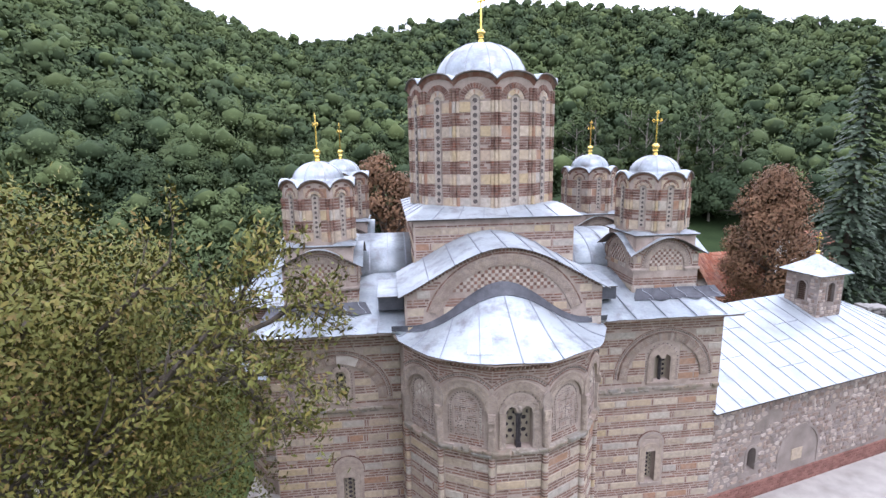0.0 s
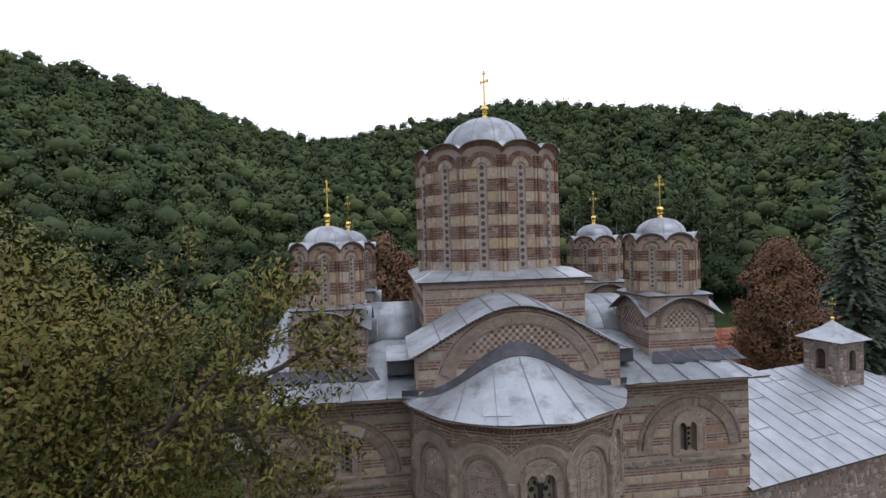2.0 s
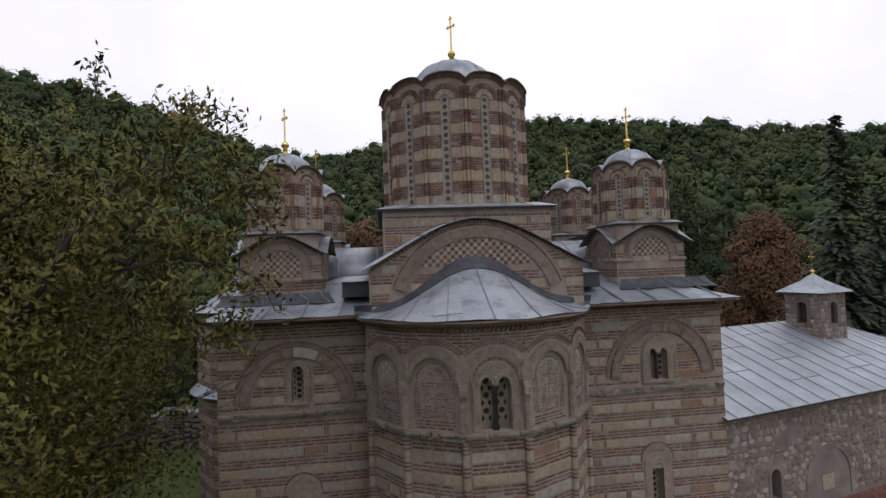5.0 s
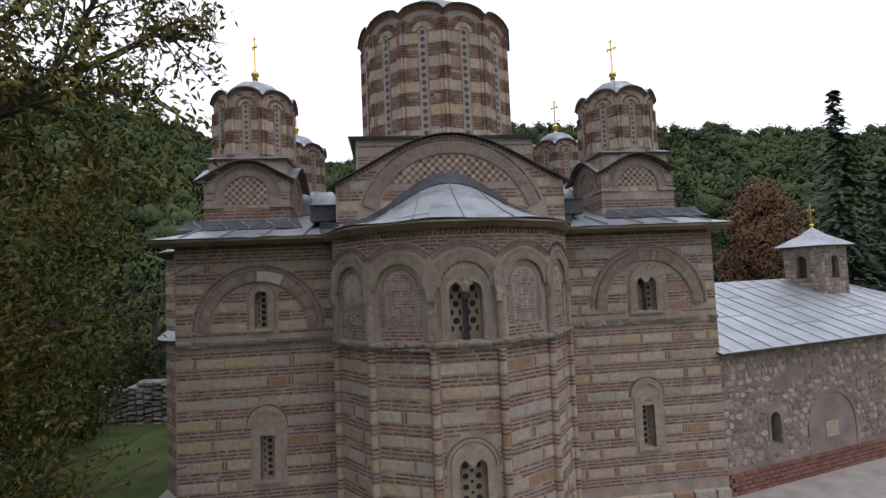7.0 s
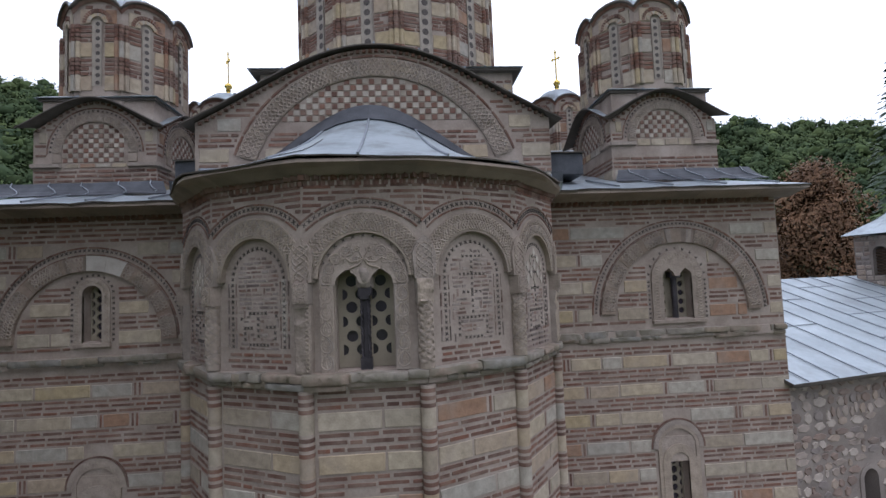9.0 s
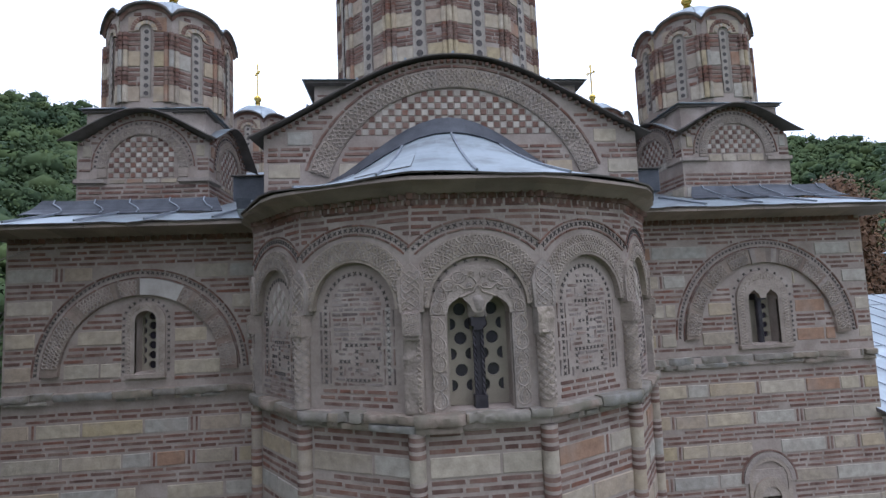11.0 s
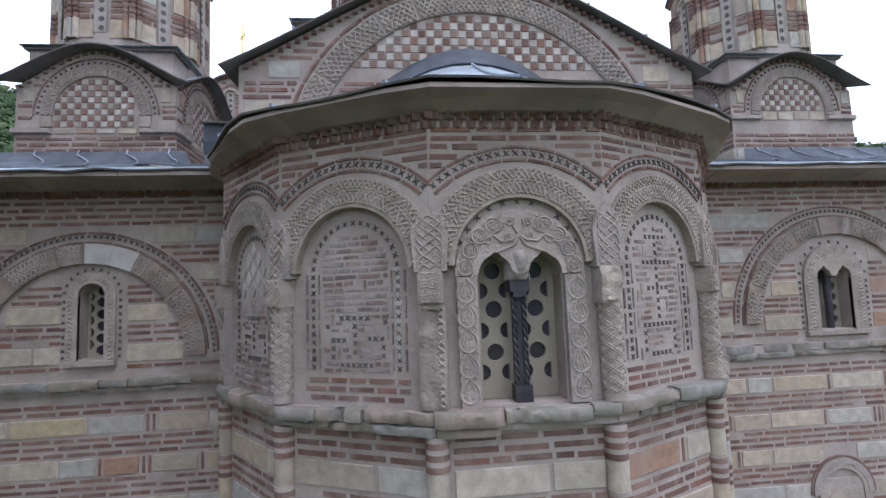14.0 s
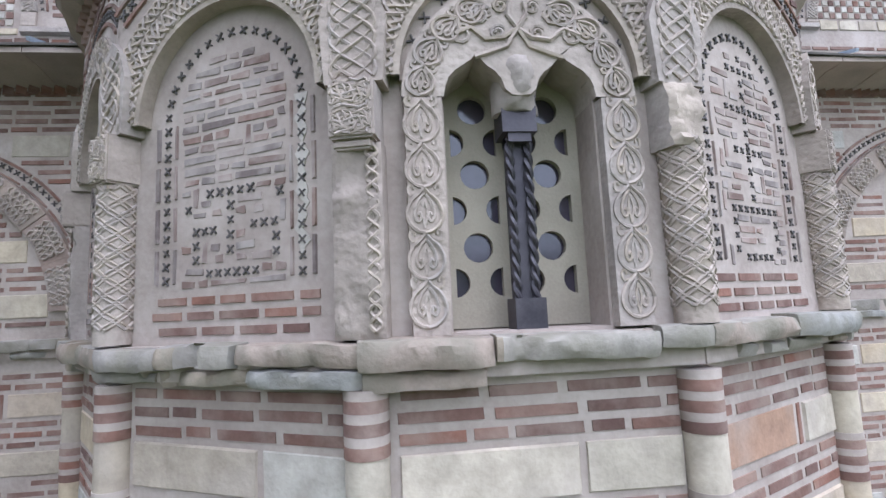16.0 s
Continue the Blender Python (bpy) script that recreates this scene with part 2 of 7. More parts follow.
LEAF_FOREST = leafy("forest_leaf", [(0.072, 0.102, 0.05), (0.078, 0.108, 0.052), (0.07, 0.1, 0.05), (0.082, 0.11, 0.052), (0.075, 0.104, 0.054)], 0.8, 0.14)
# neighbouring trees differ in tone
fn, fl = LEAF_FOREST.node_tree.nodes, LEAF_FOREST.node_tree.links
f_geo, f_cell, f_mix = fn.new("ShaderNodeNewGeometry"), fn.new("ShaderNodeTexVoronoi"), fn.new("ShaderNodeMixRGB")
sock(f_cell, "Scale", 0.17)
fl.new(f_geo.outputs["Position"], f_cell.inputs["Vector"])
f_mix.blend_type = "MULTIPLY"
sock(f_mix, "Fac", 1.0)
f_ramp = fn.new("ShaderNodeValToRGB")
f_ramp.color_ramp.elements[0].color, f_ramp.color_ramp.elements[1].color = (0.5, 0.56, 0.66, 1), (1.38, 1.3, 1.05, 1)
fl.new(f_cell.outputs["Color"], f_ramp.inputs["Fac"])
sock(fn["Principled BSDF"], "Specular IOR Level", 0.03)
f_base = fn["Principled BSDF"].inputs["Base Color"]
fl.new(f_base.links[0].from_socket, f_mix.inputs["Color1"])
fl.new(f_ramp.outputs["Color"], f_mix.inputs["Color2"])
fl.new(f_mix.outputs["Color"], f_base)
# carved stone: worn relief between the large cuts
cn, cl = CARVED.node_tree.nodes, CARVED.node_tree.links
c_geo, c_cell, c_bump = cn.new("ShaderNodeNewGeometry"), cn.new("ShaderNodeTexVoronoi"), cn.new("ShaderNodeBump")
c_cell.feature = "SMOOTH_F1"
sock(c_cell, "Scale", 34.0)
sock(c_bump, "Strength", 0.45)
sock(c_bump, "Distance", 0.012)
cl.new(c_geo.outputs["Position"], c_cell.inputs["Vector"])
cl.new(c_cell.outputs["Distance"], c_bump.inputs["Height"])
c_norm = cn["Principled BSDF"].inputs["Normal"]
cl.new(c_norm.links[0].from_socket, c_bump.inputs["Normal"])
cl.new(c_bump.outputs["Normal"], c_norm)


# ---- building helpers ----
def link_mesh(name, verts, faces, mat, parent=None, label="", smooth=False):
    me = bpy.data.meshes.new(name)
    me.from_pydata([tuple(v) for v in verts], [], [tuple(f) for f in faces])
    me.materials.append(mat)
    if smooth:
        me.polygons.foreach_set("use_smooth", [True] * len(me.polygons))
    me.update()
    ob = new(name, me)
    if parent:
        ob.parent = parent
        ob.matrix_parent_inverse = parent.matrix_world.inverted()
    if label:
        ob["label"] = label
    return ob


def part(name, bm, mat, parent=None, label="", smooth=False):
    me = bpy.data.meshes.new(name)
    bmesh.ops.recalc_face_normals(bm, faces=bm.faces[:])
    bm.to_mesh(me)
    bm.free()
    me.materials.append(mat)
    if smooth:
        me.polygons.foreach_set("use_smooth", [True] * len(me.polygons))
    if smooth == "worn":
        me.set_sharp_from_angle(angle=radians(42))
    ob = new(name, me)
    if parent:
        ob.parent = parent
        ob.matrix_parent_inverse = parent.matrix_world.inverted()
    if label:
        ob["label"] = label
    return ob


def add_box(bm, x0, x1, y0, y1, z0, z1, m=None):
    vs = [bm.verts.new((x, y, z)) for x in (x0, x1) for y in (y0, y1) for z in (z0, z1)]
    for f in ((0, 1, 3, 2), (4, 6, 7, 5), (0, 4, 5, 1), (2, 3, 7, 6), (0, 2, 6, 4), (1, 5, 7, 3)):
        bm.faces.new([vs[i] for i in f])
    if m:
        for v in vs:
            v.co = m @ v.co
    return vs


def add_prism(bm, outline, z0, z1):
    """An upright prism over an outline in the plan."""
    lo = [bm.verts.new((x, y, z0)) for x, y in outline]
    hi = [bm.verts.new((x, y, z1)) for x, y in outline]
    k = len(outline)
    for i in range(k):
        bm.faces.new((lo[i], lo[(i + 1) % k], hi[(i + 1) % k], hi[i]))
    bm.faces.new(lo[::-1])
    bm.faces.new(hi)


def add_sheet(bm, rows, close=False):
    """A surface through rows of points."""
    vs = [[bm.verts.new(p) for p in r] for r in rows]
    for a, b in zip(vs, vs[1:]):
        n = len(a)
        for i in range(n if close else n - 1):
            j = (i + 1) % n
            bm.faces.new((a[i], a[j], b[j], b[i]))
    return vs


def add_tube(bm, pts, r, n=6, closed=False, flat=1.0):
    """A round bar along a line of points."""
    pts = [Vector(p) for p in pts]
    rings = []
    k = len(pts)
    ref = None
    for i, p in enumerate(pts):
        a = pts[(i - 1) % k] if (closed or i) else p
        b = pts[(i + 1) % k] if (closed or i < k - 1) else p
        d = (b - a).normalized()
        if ref is None:
            ref = d.orthogonal().normalized()
        ref = (ref - d * ref.dot(d)).normalized()
        side = d.cross(ref)
        rr = r[i] if isinstance(r, (list, tuple)) else r
        rings.append([bm.verts.new(p + (ref * math.cos(t) + side * math.sin(t) * flat) * rr) for t in (2 * math.pi * q / n for q in range(n))])
    for i in range(k if closed else k - 1):
        a, b = rings[i], rings[(i + 1) % k]
        for q in range(n):
            bm.faces.new((a[q], a[(q + 1) % n], b[(q + 1) % n], b[q]))
    if not closed:
        bm.faces.new(rings[0][::-1])
        bm.faces.new(rings[-1])


def add_ball(bm, centre, r, seg=12, ring=8, squash=1.0):
    m = Matrix.Translation(centre) @ Matrix.Diagonal((1, 1, squash, 1))
    bmesh.ops.create_uvsphere(bm, u_segments=seg, v_segments=ring, radius=r, matrix=m)


def thing(name, label, category, group="", kind="", at=(0, 0, 0)):
    ob = new(name)
    ob.location = at
    ob.matrix_world = Matrix.Translation(at)
    return tagged(ob, label, category, group, kind)


def solid(ob, thick, offset=-1):
    mod = ob.modifiers.new("thickness", "SOLIDIFY")
    mod.thickness, mod.offset = thick, offset
    # zinc sheets get a dark underside, eave shade in its colour, and dark rim
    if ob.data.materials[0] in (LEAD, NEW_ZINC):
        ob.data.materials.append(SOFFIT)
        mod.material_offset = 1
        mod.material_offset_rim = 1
    return ob


def cut(ob, cutters):
    """Takes the cutters (bmeshes) out of ob's mesh."""
    for bm in cutters:
        me = bpy.data.meshes.new("cutter")
        bmesh.ops.recalc_face_normals(bm, faces=bm.faces[:])
        bm.to_mesh(me)
        bm.free()
        tool = new("cutter", me)
        mod = ob.modifiers.new("cut", "BOOLEAN")
        mod.operation, mod.solver, mod.object = "DIFFERENCE", "EXACT", tool
        deps = bpy.context.evaluated_depsgraph_get()
        done = bpy.data.meshes.new_from_object(ob.evaluated_get(deps))
        ob.modifiers.remove(mod)
        old = ob.data
        ob.data = done
        bpy.data.meshes.remove(old)
        bpy.data.objects.remove(tool)
        bpy.data.meshes.remove(me)
    return ob


# ---- ground and hills ----
GZ = 0.3
HILL_AZ = [-180, -90, -60, -35, -30, -22, -16, -8, -3, 7, 14, 25, 36, 47, 60, 90, 180]
HILL_TAN = [0.10, 0.2, 0.268, 0.3, 0.3, 0.268, 0.233, 0.2, 0.217, 0.249, 0.273, 0.249, 0.212, 0.166, 0.136, 0.12, 0.1]
HX, HY = -2.0, -13.0


def hill(x, y):
    """Height of the land: flat round the church, rising to wooded ridges behind."""
    dx, dy = x - HX, y - HY
    r = math.hypot(dx, dy)
    az = math.degrees(math.atan2(dx, dy))
    top = 12.0 + 185 * float(np.interp(az, HILL_AZ, HILL_TAN)) - 6.5
    start = float(np.interp(az, [-180, -60, -20, 0, 30, 60, 180], [60, 40, 46, 52, 62, 70, 60]))
    s = min(max((r - start) / (185 - start), 0.0), 1.0)
    z = top * (s ** 1.15)
    z += 3.5 * s * (1 - s) * 4 * noise.noise(Vector((x * 0.018, y * 0.018, 0.3)))
    if r > 185:
        z -= (r - 185) * 0.12
    return GZ + z


ground_rows = []
for r in [0, 4, 8, 14, 20, 28, 36, 44, 52, 60, 70, 80, 95, 110, 125, 140, 155, 170, 185, 200, 240, 320, 600, 1500]:
    ground_rows.append([(HX + r * math.sin(a), HY + 1.0 + r * math.cos(a), 0) for a in (2 * math.pi * i / 144 for i in range(144))])
bm = bmesh.new()
add_sheet(bm, [[(x, y, hill(x, y)) for x, y, _ in row] for row in ground_rows[1:]], close=True)
inner = [v for v in bm.verts][:144]
bm.faces.new(inner)
ground = part("ground", bm, GRASS_M, smooth=True)
tagged(ground, "mown grass running up into wooded hills", "ground", kind="structure")
ground.data.materials.append(FOREST_FLOOR)
for p in ground.data.polygons:
    c = p.center
    if math.hypot(c.x - HX, c.y - HY) > 46:
        p.material_index = 1

# ---- church: plan numbers ----
XL, XR = -6.45, 7.05
EAVE = 7.45
AP_R, AP_Y = 2.87, 0.17
AP_ANG = [-94.5, -67.5, -40.5, -13.5, 13.5, 40.5, 67.5, 94.5]


def apse_pt(deg, r=AP_R):
    a = radians(deg)
    return (r * math.sin(a), AP_Y - r * math.cos(a))


church = thing("church", "five-domed brick and sandstone monastery church with zinc roofs", "church", at=(0.3, 4.7, GZ))

# east wall, left and right of the apse, side walls and rear wall
bm = bmesh.new()
add_box(bm, XL, -2.72, 0.0, 0.8, GZ - 0.3, EAVE)
wall_a = part("east_wall", bm, MORTAR, church, "banded brick and sandstone wall beside the apse")
bm = bmesh.new()
add_box(bm, 2.72, XR, 0.0, 0.8, GZ - 0.3, EAVE)
wall_b = part("east_wall", bm, MORTAR, church, "banded brick and sandstone wall beside the apse")
for x0, x1 in ((XL, XL + 0.8), (XR - 0.8, XR)):
    bm = bmesh.new()
    add_box(bm, x0, x1, 0.8, 10.2, GZ - 0.3, EAVE)
    part("side_wall", bm, MORTAR, church)
bm = bmesh.new()
add_box(bm, XL, XR, 10.2, 11.0, GZ - 0.3, EAVE)
part("rear_wall", bm, MORTAR, church)
bm = bmesh.new()
add_box(bm, XL + 0.8, XR - 0.8, 0.8, 10.2, GZ - 0.3, GZ + 0.1)
part("inner_floor", bm, PAVE, church)

# apse wall: a ring of seven sides
bm = bmesh.new()
outer = [apse_pt(a) for a in AP_ANG]
inner = [apse_pt(a, AP_R - 0.6) for a in AP_ANG]
add_prism(bm, outer + inner[::-1], GZ - 0.3, 7.36)
apse = part("apse_wall", bm, MORTAR, church, "polygonal apse of brick bands and carved sandstone arcades")


def ogee(u):
    """Rise of a wavy eave from 0 at the tips (|u| = 1) to 1 in the middle."""
    u = min(abs(u), 1.0)
    return 0.55 * (1 - u * u) + 0.45 * (0.5 + 0.5 * math.cos(math.pi * u))


# ---- roofs of the body ----
bm = bmesh.new()
ov = 0.52
x0, x1 = XL - 0.33, XR + 0.3
ring0 = [(x0, -ov, 7.5), (x1, -ov, 7.5), (x1, 11.5, 7.5), (x0, 11.5, 7.5)]
ring1 = [(x0 + 1.25, 0.75, 7.86), (x1 - 1.25, 0.75, 7.86), (x1 - 1.25, 10.3, 7.86), (x0 + 1.25, 10.3, 7.86)]
ring2 = [(x0 + 3.6, 3.0, 8.5), (x1 - 3.6, 3.0, 8.5), (x1 - 3.6, 8.2, 8.5), (x0 + 3.6, 8.2, 8.5)]


def split_ring(ring, n, wob):
    out = []
    for (ax, ay, az), (bx, by, bz) in zip(ring, ring[1:] + ring[:1]):
        for q in range(n):
            x, y = ax + (bx - ax) * q / n, ay + (by - ay) * q / n
            w = noise.noise(Vector((x * 1.7, y * 1.7, 4.0)))
            out.append((x, y + wob * w, az + (bz - az) * q / n + wob * noise.noise(Vector((x * 2.3, y * 2.3, 0.0)))))
    return out


vs = add_sheet(bm, [split_ring(ring0, 44, 0.03), split_ring(ring1, 44, 0.02), split_ring(ring2, 44, 0.0)], close=True)
bm.faces.new(vs[-1])
body_roof = solid(part("roof", bm, LEAD, church, "zinc sheet roof with standing seams"), 0.02)
bm = bmesh.new()
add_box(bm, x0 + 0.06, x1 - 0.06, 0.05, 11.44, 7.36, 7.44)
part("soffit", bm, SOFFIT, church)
# stone cornice slabs under the eaves beside the apse
for a_, b_ in ((x0 + 0.03, -2.75), (2.75, x1 - 0.03)):
    u = a_
    while u < b_ - 0.1:
        w_ = min(0.55, b_ - u)
        bm = bmesh.new()
        add_sheet(bm, [[(u + 0.004, -ov + 0.03, 7.455), (u + w_ - 0.004, -ov + 0.03, 7.455)], [(u + 0.004, -0.3, 7.44), (u + w_ - 0.004, -0.3, 7.44)], [(u + 0.004, -0.07, 7.385), (u + w_ - 0.004, -0.07, 7.385)], [(u + 0.004, 0.02, 7.375), (u + w_ - 0.004, 0.02, 7.375)]])
        solid(part("cornice_slab", bm, COVE, church), 0.05, 0)
        u += w_


def seam(pts, parent, r=0.022):
    bm = bmesh.new()
    add_tube(bm, pts, r, 4)
    return part("seam", bm, SEAM, parent)


for i in range(-7, 8):
    x = 0.3 + i * 0.92
    if abs(x - 0.1) > 3.2 and x0 < x < x1:
        seam([(x, -ov - 0.01, 7.53), (x * 0.985, 0.73, 7.88)], body_roof)
for y in (0.9, 1.9, 2.9, 3.9, 4.9, 5.9):
    seam([(x0 - 0.01, y, 7.53), (x0 + 1.25, y, 7.88)], body_roof)
    seam([(x1 + 0.01, y, 7.53), (x1 - 1.25, y, 7.88)], body_roof)

# dark lead sheets swept up against the dome bases, with curling seams
# their dark tone also stands in for the reflected base walls
for xa, xb in ((-6.62, -3.55), (4.35, 7.3)):
    n, rows = 40, []
    for y, z, flare in ((0.36, 7.766, 0.0), (0.47, 7.815, 0.08), (0.56, 7.88, 0.18), (0.63, 7.97, 0.3), (0.67, 8.04, 0.36)):
        row = []
        for q in range(n + 1):
            x = xa + (xb - xa) * q / n
            e = (q / n - 0.5) * 2
            w = noise.noise(Vector((x * 1.9, y * 1.2, 3.0)))
            row.append((x - flare * e * (abs(e) > 0.8) * 0.5, y - 0.16 * (1 if y < 0.4 else 0) * noise.noise(Vector((x * 2.6, 0.0, 7.0))), z + 0.016 + 0.016 * w))
        rows.append(row)
    bm = bmesh.new()
    add_sheet(bm, rows)
    upturn = solid(part("upturned_sheet", bm, FLASH, body_roof, "lead sheet swept up against the dome base, wall reflection in its dark tone"), 0.012)
    for q in (5, 13, 20, 28, 35):
        seam([(rows[j][min(q + (3 if j < 2 else 2 if j < 3 else 0), n)][0], rows[j][q][1] - 0.01, rows[j][q][2] + 0.014) for j in range(5)], upturn, 0.011)

# ---- apse roof: a fan of sheets up to the gable ----
TY = -0.72
eave_pts, top_pts = [], []
for i in range(29):
    u = -1 + 2 * i / 28
    a = u * 84
    # distance to the polygon along this angle
    k = min(max(int((a + 94.5) // 27), 0), 6)
    mid = -81 + 27 * k
    rr = (AP_R + 0.36) * math.cos(radians(13.5)) / math.cos(radians(a - mid))
    rr *= float(np.interp(abs(a), [48, 70], [1.0, 0.945]))
    ex, ey = rr * math.sin(radians(a)), AP_Y - rr * math.cos(radians(a))
    eave_pts.append((ex * 1.01, min(ey, -0.45), 7.5 + 0.02 * math.cos(i)))
    top_pts.append((u * 3.0, TY + 0.02, 7.6 + 1.12 * (0.5 + 0.5 * math.cos(math.pi * min(1.0, abs(u) * 1.22))) ** 1.1))
rows = []
for q in range(9):
    t = q / 8
    row = []
    for e, p in zip(eave_pts, top_pts):
        sag = -0.07 * math.sin(math.pi * t)
        row.append((e[0] * (1 - t) + p[0] * t, e[1] * (1 - t) + p[1] * t, e[2] * (1 - t ** 1.0) + p[2] * t + sag))
    rows.append(row)
bm = bmesh.new()
add_sheet(bm, rows)
apse_roof = solid(part("apse_roof", bm, LEAD, church, "fan-shaped zinc apse roof with a patched sheet", smooth=False), 0.018)
for i in (2, 5, 8, 11, 14, 17, 20, 23, 26):
    seam([(r[i][0], r[i][1] - 0.005, r[i][2] + 0.012) for r in rows[:8]], apse_roof, 0.018)
bm = bmesh.new()
add_sheet(bm, [[(p[0], p[1] - 0.004, p[2] + 0.012) for p in row[10:13]] for row in rows[1:5]])
solid(part("patch_sheet", bm, NEW_ZINC, apse_roof, "pale patch of newer zinc"), 0.006)
bm = bmesh.new()
add_sheet(bm, [[(p[0], p[1] - 0.02, p[2] + 0.02) for p in rows[7]], [(p[0], p[1] - 0.03, p[2] + 0.15) for p in rows[8]]])
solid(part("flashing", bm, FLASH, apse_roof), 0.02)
for i0 in range(0, 28, 2):
    bm = bmesh.new()
    cols = []
    for i in range(i0, i0 + 3):
        e_ = Vector(eave_pts[i])
        c_ = Vector((0, AP_Y, 7.46))
        d_ = Vector((e_.x, e_.y - AP_Y, 0)).normalized()
        cols.append([(e_.x * 0.992, e_.y * 0.992, 7.455), (*(c_ + d_ * (AP_R + 0.17)).to_2d(), 7.425), (*(c_ + d_ * (AP_R + 0.06)).to_2d(), 7.36), (*(c_ + d_ * (AP_R - 0.1)).to_2d(), 7.35)])
    add_sheet(bm, cols)
    solid(part("cornice_slab", bm, COVE, church), 0.04, 0)

# ---- great gable over the apse ----
TC, TH = 0.1, 2.72


def gable_wall(cx, half, y, z0, tip, top, depth, parent, name="gable_wall", label="", span=1.0):
    bm = bmesh.new()
    n = 40
    pts = [(cx - half, z0), (cx + half, z0)] + [(cx + half * u, tip + (top - tip) * ogee(u * span)) for u in (1 - 2 * i / n for i in range(n + 1))]
    f = [bm.verts.new((x, y, z)) for x, z in pts]
    b = [bm.verts.new((x, y + depth, z)) for x, z in pts]
    k = len(pts)
    for i in range(k):
        bm.faces.new((f[i], f[(i + 1) % k], b[(i + 1) % k], b[i]))
    bm.faces.new(f[::-1])
    bm.faces.new(b)
    return part(name, bm, MORTAR, parent, label)


gable = gable_wall(TC, TH, TY, 7.3, 8.535, 9.76, 0.6, church, "gable", "wide curved gable with a chequered brick tympanum", TH / 2.9)
bm = bmesh.new()
rows = []
for y, dz in ((TY - 0.16, 0.0), (TY - 0.1, 0.008), (0.6, 0.1), (1.5, 0.14)):
    rows.append([(TC + 2.9 * u, y + 0.05 * (1 - abs(u)), 8.57 + dz + (9.8 - 8.57) * ogee(u)) for u in (-1 + 2 * i / 40 for i in range(41))])
add_sheet(bm, rows)
gable_roof = solid(part("gable_roof", bm, LEAD, church, "wavy zinc roof over the great gable"), 0.018)
for u in (-0.72, -0.48, -0.24, 0.0, 0.24, 0.48, 0.72):
    seam([(TC + 2.9 * u, y + 0.05 * (1 - abs(u)), 8.585 + dz + 1.23 * ogee(u)) for y, dz in ((TY - 0.16, 0.0), (TY - 0.1, 0.008), (0.6, 0.1), (1.5, 0.14))], gable_roof)
for gx in (TC - TH, TC + TH - 0.5):
    bm = bmesh.new()
    add_box(bm, gx, gx + 0.5, TY + 0.6, 3.0, 7.4, 8.55)
    part("gable_side", bm, MORTAR, gable)

# small lead-covered boxes in the valleys beside the gable
for x0_, x1_ in ((-3.35, -2.62), (2.82, 3.7)):
    bm = bmesh.new()
    add_box(bm, x0_, x1_, 0.25, 1.1, 7.9, 8.3)
    bmesh.ops.bevel(bm, geom=bm.edges[:], offset=0.015, segments=1, affect="EDGES")
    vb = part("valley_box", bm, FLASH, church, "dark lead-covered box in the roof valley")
    bm = bmesh.new()
    add_sheet(bm, [[(x0_ - 0.02, 0.2, 8.31), (x1_ + 0.02, 0.2, 8.31)], [(x0_ - 0.02, 0.7, 8.36), (x1_ + 0.02, 0.7, 8.36)], [(x0_ - 0.02, 1.65, 8.44), (x1_ + 0.02, 1.65, 8.44)]])
    solid(part("sheet_cover", bm, LEAD, vb), 0.02)

# arms to the two sides: barrel roofs
for sx in (-1, 1):
    bm = bmesh.new()
    rows = []
    for xx in (2.4, 3.6, 4.8):
        rows.append([(0.45 + sx * xx, 4.7 + 2.0 * math.cos(math.pi * i / 16), 8.3 + 1.05 * math.sin(math.pi * i / 16)) for i in range(17)])
    add_sheet(bm, rows)
    arm = solid(part("arm_roof", bm, LEAD, church, "rounded zinc roof of a side arm", smooth=True), 0.06, 0)
    for xx in (2.9, 3.5, 4.1):
        seam([(0.45 + sx * xx, 4.7 + 2.03 * math.cos(math.pi * i / 16), 8.32 + 1.06 * math.sin(math.pi * i / 16)) for i in range(17)], arm)
    bm = bmesh.new()
    outl = [(4.7 + 1.98 * math.cos(math.pi * i / 16), 8.3 + 1.03 * math.sin(math.pi * i / 16)) for i in range(17)]
    f = [bm.verts.new((0.45 + sx * 4.75, y, z)) for y, z in outl]
    b = [bm.verts.new((0.45 + sx * 4.4, y, z)) for y, z in outl]
    for i in range(16):
        bm.faces.new((f[i], f[i + 1], b[i + 1], b[i]))
    bm.faces.new(f)
    bm.faces.new(b[::-1])
    part("arm_wall", bm, MORTAR, arm)
bm = bmesh.new()
rows = []
for yy in (7.2, 8.6, 10.2):
    rows.append([(0.45 + 2.3 * math.cos(math.pi * i / 16), yy, 8.2 + 1.1 * math.sin(math.pi * i / 16)) for i in range(17)])
add_sheet(bm, rows)
solid(part("arm_roof", bm, LEAD, church, smooth=True), 0.06, 0)

# ---- domes ----
MX, MY = 0.45, 4.7


